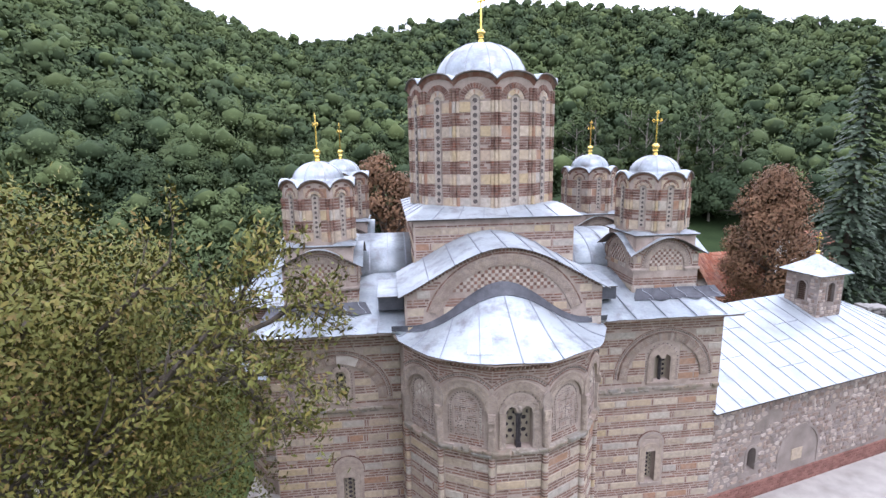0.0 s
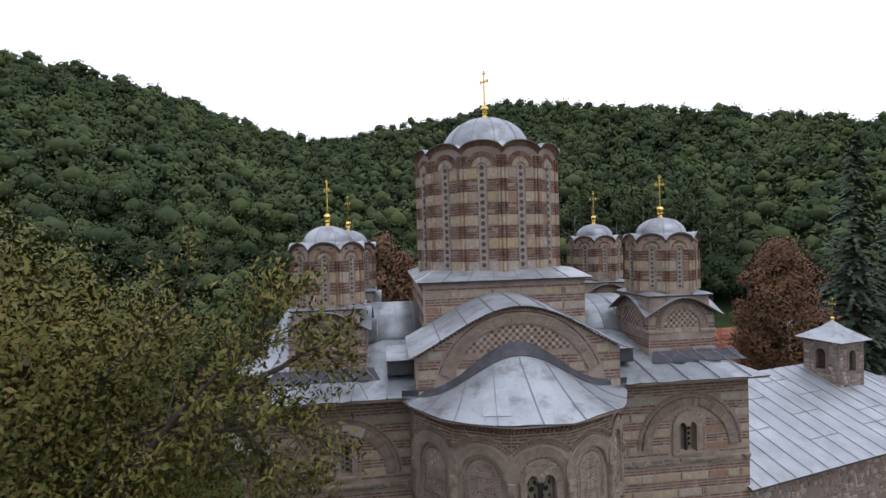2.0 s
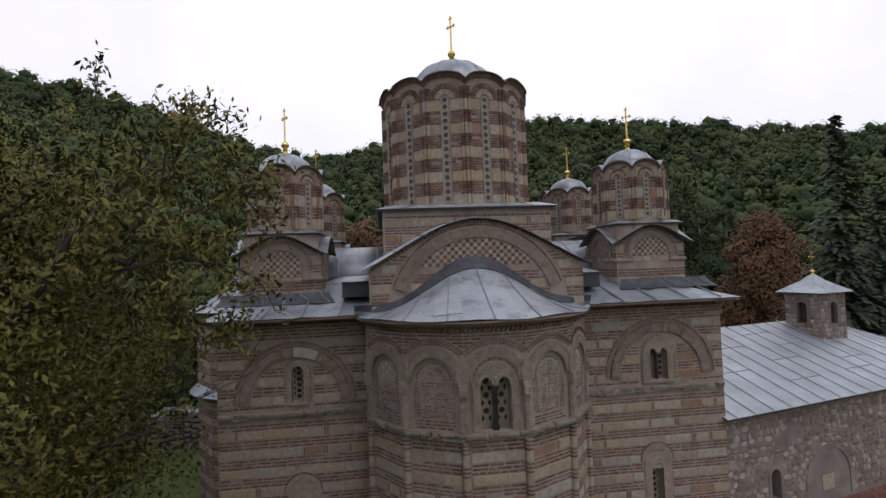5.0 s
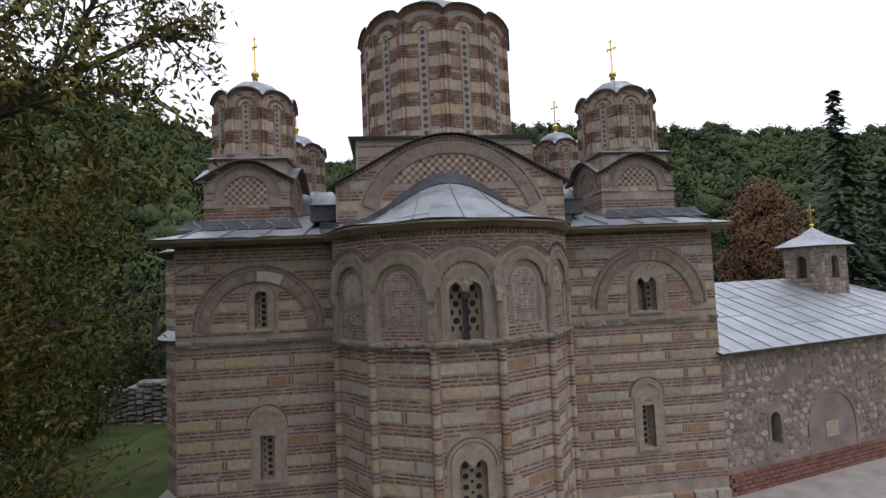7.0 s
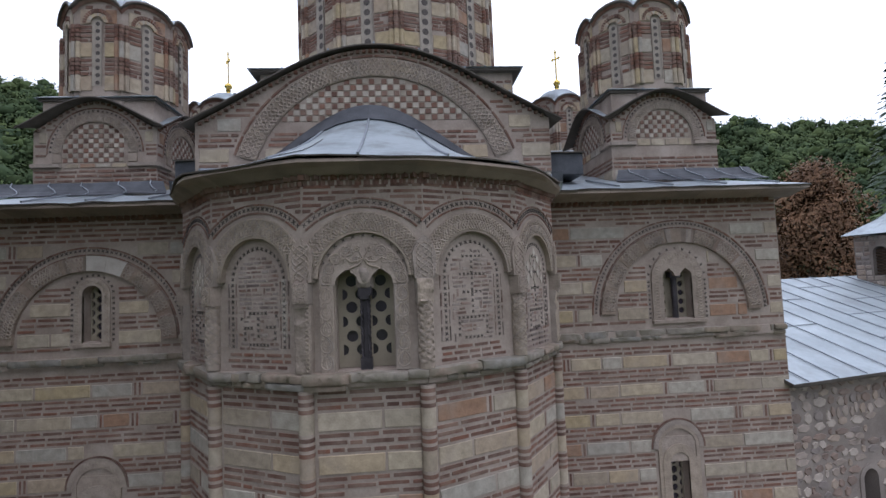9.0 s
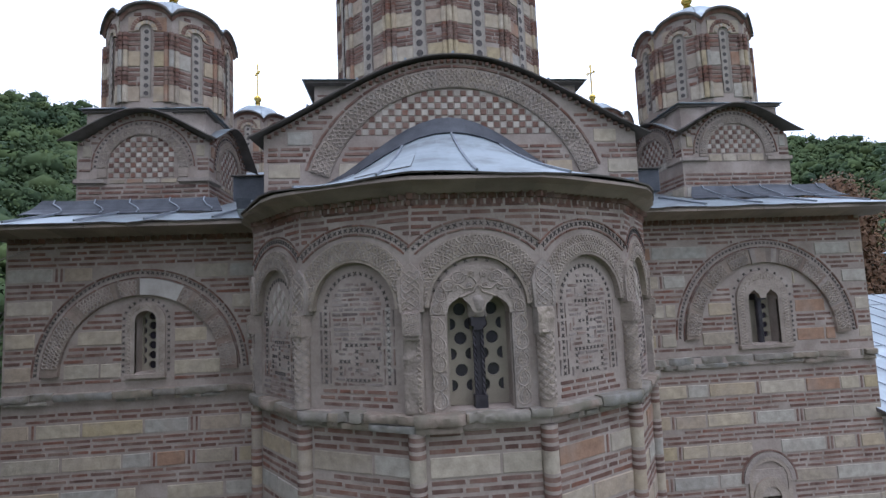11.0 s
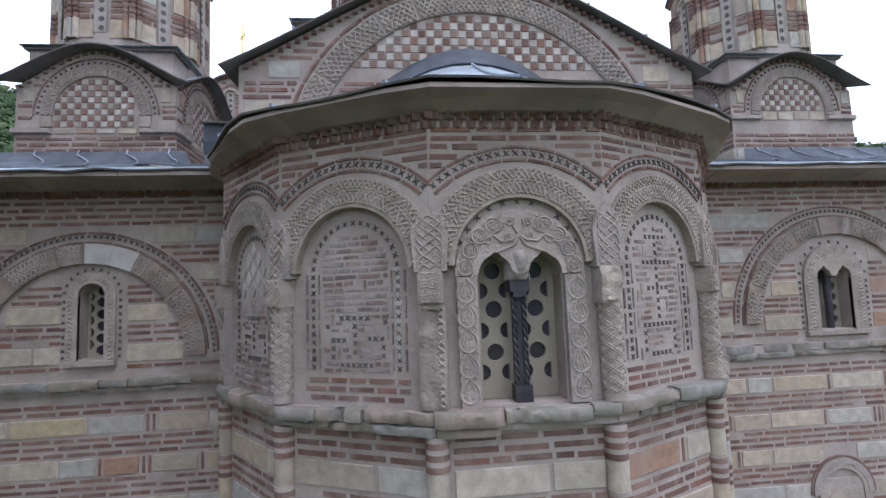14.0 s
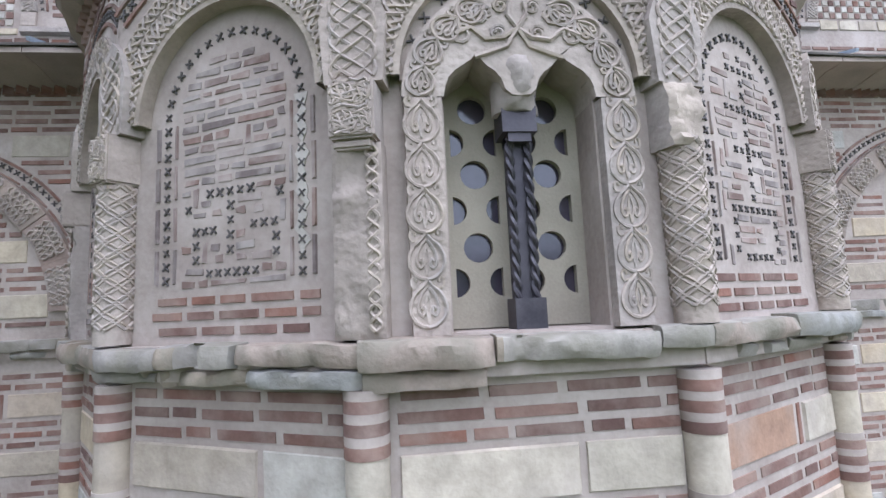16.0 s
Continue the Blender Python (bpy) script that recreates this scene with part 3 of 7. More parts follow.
def square_tier(cx, cy, half, z0, z1, ov, rise, inner, parent, name, deep=None, hub=None):
    """A square block with a straight, overhanging zinc roof round a drum."""
    bm = bmesh.new()
    deep = deep or half
    hub = hub or (cx, cy)
    add_box(bm, cx - half, cx + half, cy - deep, cy + deep, z0, z1)
    block = part(name, bm, MORTAR, parent)
    bm = bmesh.new()
    e = half + ov
    r0 = [(cx + sx * e, cy + sy * (deep + ov), z1 + 0.02) for sx, sy in ((-1, -1), (1, -1), (1, 1), (-1, 1))]
    r1 = [(hub[0] + sx * inner, hub[1] + sy * inner, z1 + rise) for sx, sy in ((-1, -1), (1, -1), (1, 1), (-1, 1))]
    vs = add_sheet(bm, [r0, r1], close=True)
    bm.faces.new(vs[-1])
    bm.faces.new(vs[0][::-1])
    roof = part("tier_roof", bm, LEAD, block, "straight-edged zinc roof")
    steps = max(3, int(e / 0.35))
    for k in range(1, steps * 2):
        u = -1 + k / steps
        for ax in range(4):
            a0, a1 = r0[ax], r0[(ax + 1) % 4]
            b0, b1 = r1[ax], r1[(ax + 1) % 4]
            w = (u + 1) / 2
            p = [a0[i] * (1 - w) + a1[i] * w for i in range(3)]
            q = [b0[i] * (1 - w) + b1[i] * w for i in range(3)]
            if ax in (0, 1, 3) and k % 2 == 0:
                bm2 = bmesh.new()
                add_tube(bm2, [(p[0], p[1], p[2] + 0.015), (q[0], q[1], q[2] + 0.015)], 0.013, 4)
                part("seam", bm2, SEAM, block)
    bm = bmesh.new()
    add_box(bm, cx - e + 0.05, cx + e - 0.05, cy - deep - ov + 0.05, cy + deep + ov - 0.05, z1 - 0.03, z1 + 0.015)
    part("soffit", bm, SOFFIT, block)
    return block


def drum(cx, cy, sides, R, z0, z1, bump, dome_r, dome_h, first, parent, cross_h, label):
    """A polygonal drum with arched faces, a scalloped zinc eave and a dome; first: angle of the first corner, from the front."""
    step = 2 * math.pi / sides
    apo = R * math.cos(step / 2)

    def edge(a, r):
        """Radius of the polygon of circumradius r at the angle a."""
        k = (a - first) % step
        return r * math.cos(step / 2) / math.cos(k - step / 2)

    def wave(a):
        k = ((a - first) % step) / step * 2 - 1
        return max(0.0, 1 - k * k) ** 0.6 * bump

    def at(a, r, z):
        return (cx + r * math.sin(a), cy - r * math.cos(a), z)

    seg = sides * 10
    angs = [first + step * i / 10 for i in range(seg)]
    bm = bmesh.new()
    rows = [[at(a, edge(a, R), z0 - 0.3) for a in angs], [at(a, edge(a, R), z1 + wave(a)) for a in angs], [at(a, R * 0.7, z1 + 0.02) for a in angs]]
    vs = add_sheet(bm, rows, close=True)
    bm.faces.new(vs[0][::-1])
    wall = part("drum", bm, MORTAR, parent, label)
    bm = bmesh.new()
    ovh = 0.05 + 0.045 * R
    rows = [[at(a, edge(a, R + ovh), z1 + wave(a) + 0.03) for a in angs],
            [at(a, edge(a, R) * 0.93, z1 + wave(a) * 0.9 + 0.06) for a in angs],
            [at(a, dome_r * 1.06, z1 + bump * 0.75 + wave(a) * 0.12) for a in angs]]
    for q in range(0, 9):
        t = math.pi / 2 * q / 9
        rows.append([at(a, dome_r * math.cos(t), z1 + bump * 0.85 + dome_h * math.sin(t)) for a in angs])
    vs = add_sheet(bm, rows, close=True)
    tip = bm.verts.new((cx, cy, z1 + bump * 0.85 + dome_h))
    for i in range(seg):
        bm.faces.new((vs[-1][i], vs[-1][(i + 1) % seg], tip))
    roof = part("dome_roof", bm, LEAD, wall, "grey zinc dome with a scalloped eave", smooth=True)
    solid(roof, 0.05)
    # raised seams of the dome
    for i in range(0, seg, 10):
        a = angs[i]
        bm = bmesh.new()
        add_tube(bm, [at(a, dome_r * math.cos(t) * 1.004, z1 + bump * 0.85 + dome_h * math.sin(t) * 1.004) for t in (math.pi / 2 * q / 10 for q in range(10))], 0.008 + 0.003 * R, 4)
        part("seam", bm, SEAM, wall)
    # cornice under the scallops
    bm = bmesh.new()
    rows = []
    for rr, dz in ((0.012, -0.05 * R - 0.02), (0.03 * R + 0.03, 0.0)):
        rows.append([at(a, edge(a, R + rr), z1 + wave(a) + dz) for a in angs])
    add_sheet(bm, rows, close=True)
    solid(part("cornice", bm, BRICK, wall), 0.015, 0)
    cross_on(cx, cy, z1 + bump * 0.85 + dome_h + 0.11 * cross_h, cross_h, wall)
    return wall, apo, step


def cross_on(cx, cy, z, h, parent):
    """A gilded cross with trefoil ends over a ball."""
    s = h / 1.25
    bm = bmesh.new()
    add_tube(bm, [(cx, cy, z - 0.25), (cx, cy, z - 0.06), (cx, cy, z + 0.0), (cx, cy, z + 0.07 * s)], [0.11 * s, 0.06 * s, 0.085 * s, 0.04 * s], 10)
    add_ball(bm, (cx, cy, z + 0.13 * s), 0.115 * s, 14, 10, 0.9)
    part("ball", bm, GOLD, parent, "gilded ball")
    bm = bmesh.new()
    add_box(bm, cx - 0.022 * s, cx + 0.022 * s, cy - 0.015 * s, cy + 0.015 * s, z + 0.2 * s, z + 1.2 * s)
    add_box(bm, cx - 0.13 * s, cx + 0.13 * s, cy - 0.014 * s, cy + 0.014 * s, z + 0.91 * s, z + 0.95 * s)
    for px, pz in ((-0.145, 0.93), (0.145, 0.93), (0, 1.22), (-0.11, 0.895), (0.11, 0.895), (-0.11, 0.965), (0.11, 0.965), (-0.036, 1.16), (0.036, 1.16)):
        add_ball(bm, (cx + px * s, cy, z + pz * s), 0.024 * s, 8, 6)
    add_ball(bm, (cx, cy, z + 0.93 * s), 0.04 * s, 10, 6)
    bmesh.ops.rotate(bm, cent=(cx, cy, z), matrix=Matrix.Rotation(radians(-50), 3, "Z"), verts=bm.verts[:])
    return part("cross", bm, GOLD, parent, "gilded cross with trefoil ends")


BX, BY, BHX, BHY = 0.26, 4.6, 2.5, 3.2
main_tier = square_tier(BX, BY, BHX, 7.9, 10.3, 0.2, 0.26, 2.3, church, "dome_base", BHY, (MX, MY))
main_drum, m_apo, m_step = drum(MX, MY, 12, 2.54, 10.42, 14.42, 0.27, 1.62, 1.33, 0.0, church, 1.6, "tall twelve-sided drum of banded brick and stone")

SMALL = [(-5.02, 1.98), (5.56, 1.9), (-4.8, 7.1), (5.55, 7.1)]
drums = []
PED_T, PED_P = 9.06, 9.6
for cx, cy in SMALL:
    half = 1.06
    y_out = -1 if cy < 4 else 1
    bm = bmesh.new()
    z0, tip, top = 7.5, PED_T, PED_P
    n = 24
    ring = []
    sides4 = [((-1, -1), (1, -1)), ((1, -1), (1, 1)), ((1, 1), (-1, 1)), ((-1, 1), (-1, -1))]
    base, crest, eave, inn = [], [], [], []
    for (ax, ay), (bx, by) in sides4:
        for i in range(n):
            u = -1 + 2 * i / n
            w = (u + 1) / 2
            px, py = ax + (bx - ax) * w, ay + (by - ay) * w
            h = ogee(u)
            base.append((cx + px * half, cy + py * half, z0))
            crest.append((cx + px * half, cy + py * half, tip + (top - tip) * h))
            eave.append((cx + px * (half + 0.2), cy + py * (half + 0.2), tip + 0.02 + (top - tip) * h))
            inn.append((cx + px * half * 0.8, cy + py * half * 0.8, tip + 0.13 + (top - tip) * h * 0.8))
    vs = add_sheet(bm, [base, crest], close=True)
    bm.faces.new(vs[0][::-1])
    bm.faces.new(vs[1])
    ped = part("dome_base", bm, MORTAR, church, "square dome base with curved gables")
    bm = bmesh.new()
    add_sheet(bm, [eave, inn], close=True)
    solid(part("gable_roof", bm, LEAD, ped, "wavy zinc eave"), 0.018)
    tier = square_tier(cx, cy, 0.97, 9.05, 9.66, 0.1, 0.1, 0.9, church, "drum_base")
    d = drum(cx, cy, 8, 1.09, 9.78, 11.33, 0.24, 0.76, 0.55, math.pi / 8, church, 1.25, "eight-sided drum of banded brick and stone")
    drums.append((ped, tier, d))

# ---- porch wing: rubble wall, zinc roof and a little bell turret ----
PA = radians(14)
PM = Matrix.Translation((7.02, 0.12, 0)) @ Matrix.Rotation(PA, 4, "Z")
wing = thing("side_chapel", "low rubble-stone chapel wing with a pale zinc roof", "chapel", at=(10, 3, GZ))


def placed(bm, m=PM):
    bmesh.ops.transform(bm, matrix=m, verts=bm.verts[:])
    return bm


bm = bmesh.new()
add_box(bm, 0.02, 13.0, 0.0, 0.7, GZ - 0.3, 4.12)
wing_wall = part("wall", placed(bm), RUBBLE_M, wing, "rough rubble wall with patches of plaster")
bm = bmesh.new()
add_box(bm, 12.3, 13.0, 0.7, 6.6, GZ - 0.3, 4.12)
add_box(bm, 0.02, 12.3, 6.0, 6.6, GZ - 0.3, 4.12)
part("wall", placed(bm), RUBBLE_M, wing)
bm = bmesh.new()
add_sheet(bm, [[(-0.1, -0.28, 4.1), (13.3, -0.28, 4.1)], [(-0.1, 4.3, 5.75), (10.8, 4.3, 5.75)], [(-0.1, 7.2, 4.1), (13.3, 7.2, 4.1)]])
wing_roof = solid(part("roof", placed(bm), NEW_ZINC, wing, "pale zinc sheet roof with dark seams"), 0.06)
for i in range(18):
    x = 0.25 + i * 0.74
    if x < 13.2:
        xt = x if x < 10.8 else 10.8
        bm = bmesh.new()
        add_tube(bm, [(x, -0.285, 4.12), (xt, 4.3 if x < 10.8 else 4.3 - (x - 10.8) * 0.0, 5.77)], 0.012, 4)
        part("seam", placed(bm), SEAM, wing_roof)
for x0_, x1_, yy in ((0.25, 1.73, 2.4), (1.73, 3.21, 1.6), (3.21, 4.69, 2.9), (4.69, 6.17, 1.9), (6.17, 7.65, 2.7), (7.65, 9.13, 1.5), (0.99, 2.47, 3.5), (3.95, 5.43, 0.8), (6.91, 8.39, 0.9), (5.43, 6.91, 3.6)):
    bm = bmesh.new()
    zz = 4.1 + (yy + 0.28) / 4.58 * 1.65 + 0.015
    add_tube(bm, [(x0_, yy, zz), (x1_, yy, zz)], 0.01, 4)
    part("seam", placed(bm), SEAM, wing_roof)

TX, TY2 = 15.3, 5.65
TM = Matrix.Translation((TX, TY2, 0)) @ Matrix.Rotation(radians(12), 4, "Z")
turret = thing("bell_turret", "small square stone bell turret with a pyramid zinc roof", "turret", at=(TX, TY2, 5.0))
bm = bmesh.new()
add_box(bm, -0.72, 0.72, -0.72, 0.72, 4.6, 6.9)
turret_wall = part("wall", placed(bm, TM), RUBBLE_M, turret)
bm = bmesh.new()
vs = add_sheet(bm, [[(-0.95, -0.95, 7.0), (0.95, -0.95, 7.0), (0.95, 0.95, 7.0), (-0.95, 0.95, 7.0)], [(-0.3, -0.3, 7.45), (0.3, -0.3, 7.45), (0.3, 0.3, 7.45), (-0.3, 0.3, 7.45)], [(-0.04, -0.04, 7.72), (0.04, -0.04, 7.72), (0.04, 0.04, 7.72), (-0.04, 0.04, 7.72)]], close=True)
bm.faces.new(vs[-1])
bm.faces.new(vs[0][::-1])
part("roof", placed(bm, TM), LEAD, turret, "pyramid zinc roof")
cross_on(TX, TY2, 7.72, 0.95, turret)


# ---- paving round the church, kerb and path ----
bm = bmesh.new()
add_box(bm, XL - 1.9, XR + 0.2, -4.9, 0.4, GZ - 0.2, GZ + 0.06)
pavement = part("pavement", bm, PAVE)
tagged(pavement, "pale paved path round the church", "pavement", kind="structure")
bm = bmesh.new()
add_box(bm, XL - 1.9, XL, 0.4, 14.0, GZ - 0.2, GZ + 0.06)
tagged(part("pavement", bm, PAVE), "pale paved path beside the church", "pavement", kind="structure")
bm = bmesh.new()
add_box(bm, 0.1, 22.0, -4.3, 0.0, GZ - 0.2, GZ + 0.065)
tagged(part("pavement", placed(bm), PAVE), "pale paved path along the chapel wing", "pavement", kind="structure")


# ---- masonry ----
rnd = random.Random(7)


class Face:
    """An upright plane: u runs along it, z up, d out of it."""

    def __init__(self, origin, along, out):
        self.o, self.u, self.n = Vector(origin), Vector(along).normalized(), Vector(out).normalized()

    def pt(self, u, z, d=0.0):
        p = self.o + self.u * u + self.n * d
        return Vector((p.x, p.y, z))


class Pieces:
    """Gathers many small blocks into one mesh."""

    def __init__(self):
        self.v, self.f = [], []

    def block(self, face, u0, u1, z0, z1, d, back=-0.015, soft=0.006, wob=0.003):
        w = lambda: rnd.uniform(-wob, wob)
        k = len(self.v)
        s = min(soft, (u1 - u0) * 0.3, (z1 - z0) * 0.3)
        for dd, e in ((back, 0.0), (d, s)):
            self.v += [face.pt(u0 + e + w(), z0 + e + w(), dd), face.pt(u1 - e + w(), z0 + e + w(), dd), face.pt(u1 - e + w(), z1 - e + w(), dd), face.pt(u0 + e + w(), z1 - e + w(), dd)]
        self.f += [(k + 4, k + 5, k + 6, k + 7), (k, k + 1, k + 5, k + 4), (k + 1, k + 2, k + 6, k + 5), (k + 2, k + 3, k + 7, k + 6), (k + 3, k, k + 4, k + 7)]

    def ring_block(self, face, uc, zc, r0, r1, a0, a1, d, back=-0.015, steps=1):
        for q in range(steps):
            b0, b1 = a0 + (a1 - a0) * q / steps, a0 + (a1 - a0) * (q + 1) / steps
            k = len(self.v)
            for dd, e in ((back, 0.0), (d, 0.004)):
                for r, a in ((r0 + e, b0), (r1 - e, b0), (r1 - e, b1), (r0 + e, b1)):
                    self.v.append(face.pt(uc + r * math.cos(a), zc + r * math.sin(a), dd))
            self.f += [(k + 4, k + 5, k + 6, k + 7), (k, k + 1, k + 5, k + 4), (k + 1, k + 2, k + 6, k + 5), (k + 2, k + 3, k + 7, k + 6), (k + 3, k, k + 4, k + 7)]

    def cross_mark(self, face, uc, zc, size, d, turn=0.0):
        turn += rnd.uniform(-0.16, 0.16)
        size *= rnd.uniform(0.82, 1.05)
        for t in (math.pi / 4 + turn, -math.pi / 4 + turn):
            k = len(self.v)
            c, s_ = math.cos(t), math.sin(t)
            for dd in (-0.01, d):
                for a, b in ((-1, -0.15), (1, -0.15), (1, 0.15), (-1, 0.15)):
                    a2, b2 = a * size / 2, b * size / 2
                    self.v.append(face.pt(uc + a2 * c - b2 * s_, zc + a2 * s_ + b2 * c, dd))
            self.f += [(k + 4, k + 5, k + 6, k + 7), (k, k + 1, k + 5, k + 4), (k + 1, k + 2, k + 6, k + 5), (k + 2, k + 3, k + 7, k + 6), (k + 3, k, k + 4, k + 7)]

    def make(self, name, mat, parent, label="", stuff=True):
        if not self.f:
            return None
        ob = link_mesh(name, self.v, self.f, mat, parent, label)
        if stuff:
            ob["kind"] = "stuff"
        return ob


PITCH, BRICK_H, STONE_H = 0.082, 0.051, 0.222
BAND = 3 * PITCH + STONE_H


def spans(width, z0, z1, free, u0=0.0):
    """Free stretches of a course, by a test of its places."""
    out, start = [], None
    n = max(2, int(width / 0.02))
    for i in range(n + 1):
        u = u0 + width * i / n
        ok = free(u, z0) and free(u, z1)
        if ok and start is None:
            start = u
        if start is not None and (not ok or i == n):
            if u - start > 0.05:
                out.append((start, u))
            start = None
    return out


def lay(face, width, rows, free, bricks, stones, d=0.005, u0=0.0, single=None):
    """Fills courses with bricks or stone blocks."""
    for kind, z0, z1 in rows:
        for a, b in spans(width, z0, z1, free, u0):
            u = a + rnd.uniform(0.0, 0.02)
            while u < b - 0.04:
                if kind == "brick":
                    ln = min(rnd.choice((0.14, 0.22, 0.27, 0.29, 0.32, 0.35)), b - u)
                    if b - (u + ln) < 0.06:
                        ln = b - u
                    zz = z0 - 0.004 + rnd.uniform(-0.005, 0.005)
                    if rnd.random() > 0.03:
                        if single and single(u, z0):
                            one_brick(face, u, u + ln, zz, zz + z1 - z0, d)
                        else:
                            bricks.block(face, u, u + ln, zz, zz + z1 - z0 + rnd.uniform(-0.005, 0.005), d + rnd.uniform(-0.004, 0.004))
                    u += ln + rnd.uniform(0.016, 0.034)
                else:
                    ln = min(rnd.uniform(0.32, 0.85), b - u)
                    if b - (u + ln) < 0.16:
                        ln = b - u
                    own = Pieces() if single and single(u, z0) and len(loose_stones) < 150 else None
                    if own:
                        loose_stones.append(own)
                    (own or stones).block(face, u, u + ln, z0 + 0.008, z1 - 0.008, d + 0.004 + rnd.uniform(-0.004, 0.007), soft=0.012, wob=0.006)
                    u += ln + 0.018
                    if rnd.random() < 0.45 and b - u > 0.25:
                        for _ in range(rnd.choice((1, 1, 2))):
                            bricks.block(face, u + 0.008, u + 0.05, z0 + 0.006, z1 - 0.01, d)
                            u += 0.068


def courses_down(z_top, z_end):
    rows, z = [], z_top
    while z > z_end:
        for _ in range(3):
            z -= PITCH
            rows.append(("brick", z + 0.019, z + 0.019 + BRICK_H))
        z -= STONE_H
        rows.append(("stone", z, z + STONE_H))
    return [r for r in rows if r[1] > z_end]


def courses_up(z_bot, z_end, plain=0.0, first=3):
    """Courses from z_bot to z_end; the last stretch, plain high, all of brick."""
    rows, z = [], z_bot
    k = first
    while z < z_end - 0.05:
        if z > z_end - plain:
            rows.append(("brick", z + 0.019, z + 0.019 + BRICK_H))
            z += PITCH
            continue
        for _ in range(k):
            rows.append(("brick", z + 0.019, z + 0.019 + BRICK_H))
            z += PITCH
        k = 3
        if z + STONE_H < z_end - plain + 0.1:
            rows.append(("stone", z, z + STONE_H))
            z += STONE_H
    return [r for r in rows if r[2] < z_end]


# one brick mesh that the loose bricks share
UNIT = bpy.data.meshes.new("brick")
UNIT.from_pydata([(-0.5, 0.5, -0.5), (0.5, 0.5, -0.5), (0.5, 0.5, 0.5), (-0.5, 0.5, 0.5), (-0.47, -0.5, -0.4), (0.48, -0.5, -0.42), (0.47, -0.5, 0.41), (-0.48, -0.5, 0.4)], [],
                 [(4, 5, 6, 7), (0, 1, 5, 4), (1, 2, 6, 5), (2, 3, 7, 6), (3, 0, 4, 7)])
UNIT.materials.append(BRICK)
loose, loose_stones = [], []


def one_brick(face, u0, u1, z0, z1, d):
    if len(loose) >= 290:
        return
    m = Matrix((face.u, -face.n, Vector((0, 0, 1)))).transposed().to_4x4()
    c = face.pt((u0 + u1) / 2, (z0 + z1) / 2, d / 2 - 0.008)
    loose.append(Matrix.Translation(c) @ m @ Matrix.Diagonal((u1 - u0, d + 0.016, z1 - z0, 1)))


def ledge_slab(face, u0, u1, z0, z1, d, parent):
    """One weathered slab: flat top and bottom, a broken front edge."""
    bm = bmesh.new()
    h = z1 - z0
    prof = [(-0.05, z1), (d * 0.55, z1 - 0.003), (d * 0.93, z1 - 0.008), (d, z1 - h * 0.3), (d * 0.985, z1 - h * 0.72), (d * 0.9, z1 - h * 0.96), (d * 0.5, z0), (-0.03, z0)]
    n = max(8, int((u1 - u0) / 0.022))
    slope, seed = rnd.uniform(-0.014, 0.014), rnd.uniform(0, 50)
    rows = []
    for q in range(n + 1):
        u = u0 + (u1 - u0) * q / n
        end = 0.022 * max(0.0, 1 - min(q, n - q) / 2.0)
        row = []
        for i, (p, z) in enumerate(prof):
            free = 0 < i < 7
            w1 = noise.noise(Vector((u * 5, i * 0.25, seed)))
            w2 = noise.noise(Vector((u * 19, i * 0.9, seed + 9)))
            chip = max(0.0, noise.noise(Vector((u * 6, seed, 2.0))) - 0.2) * 0.16 if 2 <= i <= 5 else 0.0
            row.append(face.pt(u, z + slope * (q / n - 0.5) + (0.012 * w1 + 0.006 * w2) * free, p + free * (0.026 * w1 + 0.01 * w2 - end) - chip))
        rows.append(row)
    vs = add_sheet(bm, rows)
    bm.faces.new(vs[0])
    bm.faces.new(vs[-1][::-1])
    part("ledge_stone", bm, CORNICE, parent, smooth="worn")


def string_course(face, u0, u1, z0, z1, parent, d=0.12):
    """A ledge of flat slabs in two thin layers, with gaps of mortar."""
    bed = bmesh.new()
    m = Matrix((face.u, -face.n, Vector((0, 0, 1)))).transposed().to_4x4()
    add_box(bed, u0 + 0.02, u1 - 0.02, -d * 0.42, 0.03, z0 + 0.02, z1 - 0.012)
    bmesh.ops.transform(bed, matrix=Matrix.Translation(face.o) @ m, verts=bed.verts[:])
    part("ledge_bed", bed, MORTAR, parent)
    zm = z0 + (z1 - z0) * 0.44
    for low in (False, True):
        u = u0
        while u < u1 - 0.02:
            ln = min(rnd.uniform(0.3, 0.85) * (0.75 if low else 1.0), u1 - u)
            if u1 - u - ln < 0.18:
                ln = u1 - u
            gap = rnd.uniform(0.004, 0.02)
            if not low:
                ledge_slab(face, u + gap / 2, u + ln - gap / 2, zm + rnd.uniform(-0.02, 0.012), z1 + rnd.uniform(-0.012, 0.006), d + rnd.uniform(-0.035, 0.03), parent)
            elif rnd.random() < 0.72:
                ledge_slab(face, u + gap, u + ln - gap, z0 + rnd.uniform(-0.012, 0.03), zm - 0.004, d * rnd.uniform(0.55, 0.85), parent)
            u += ln


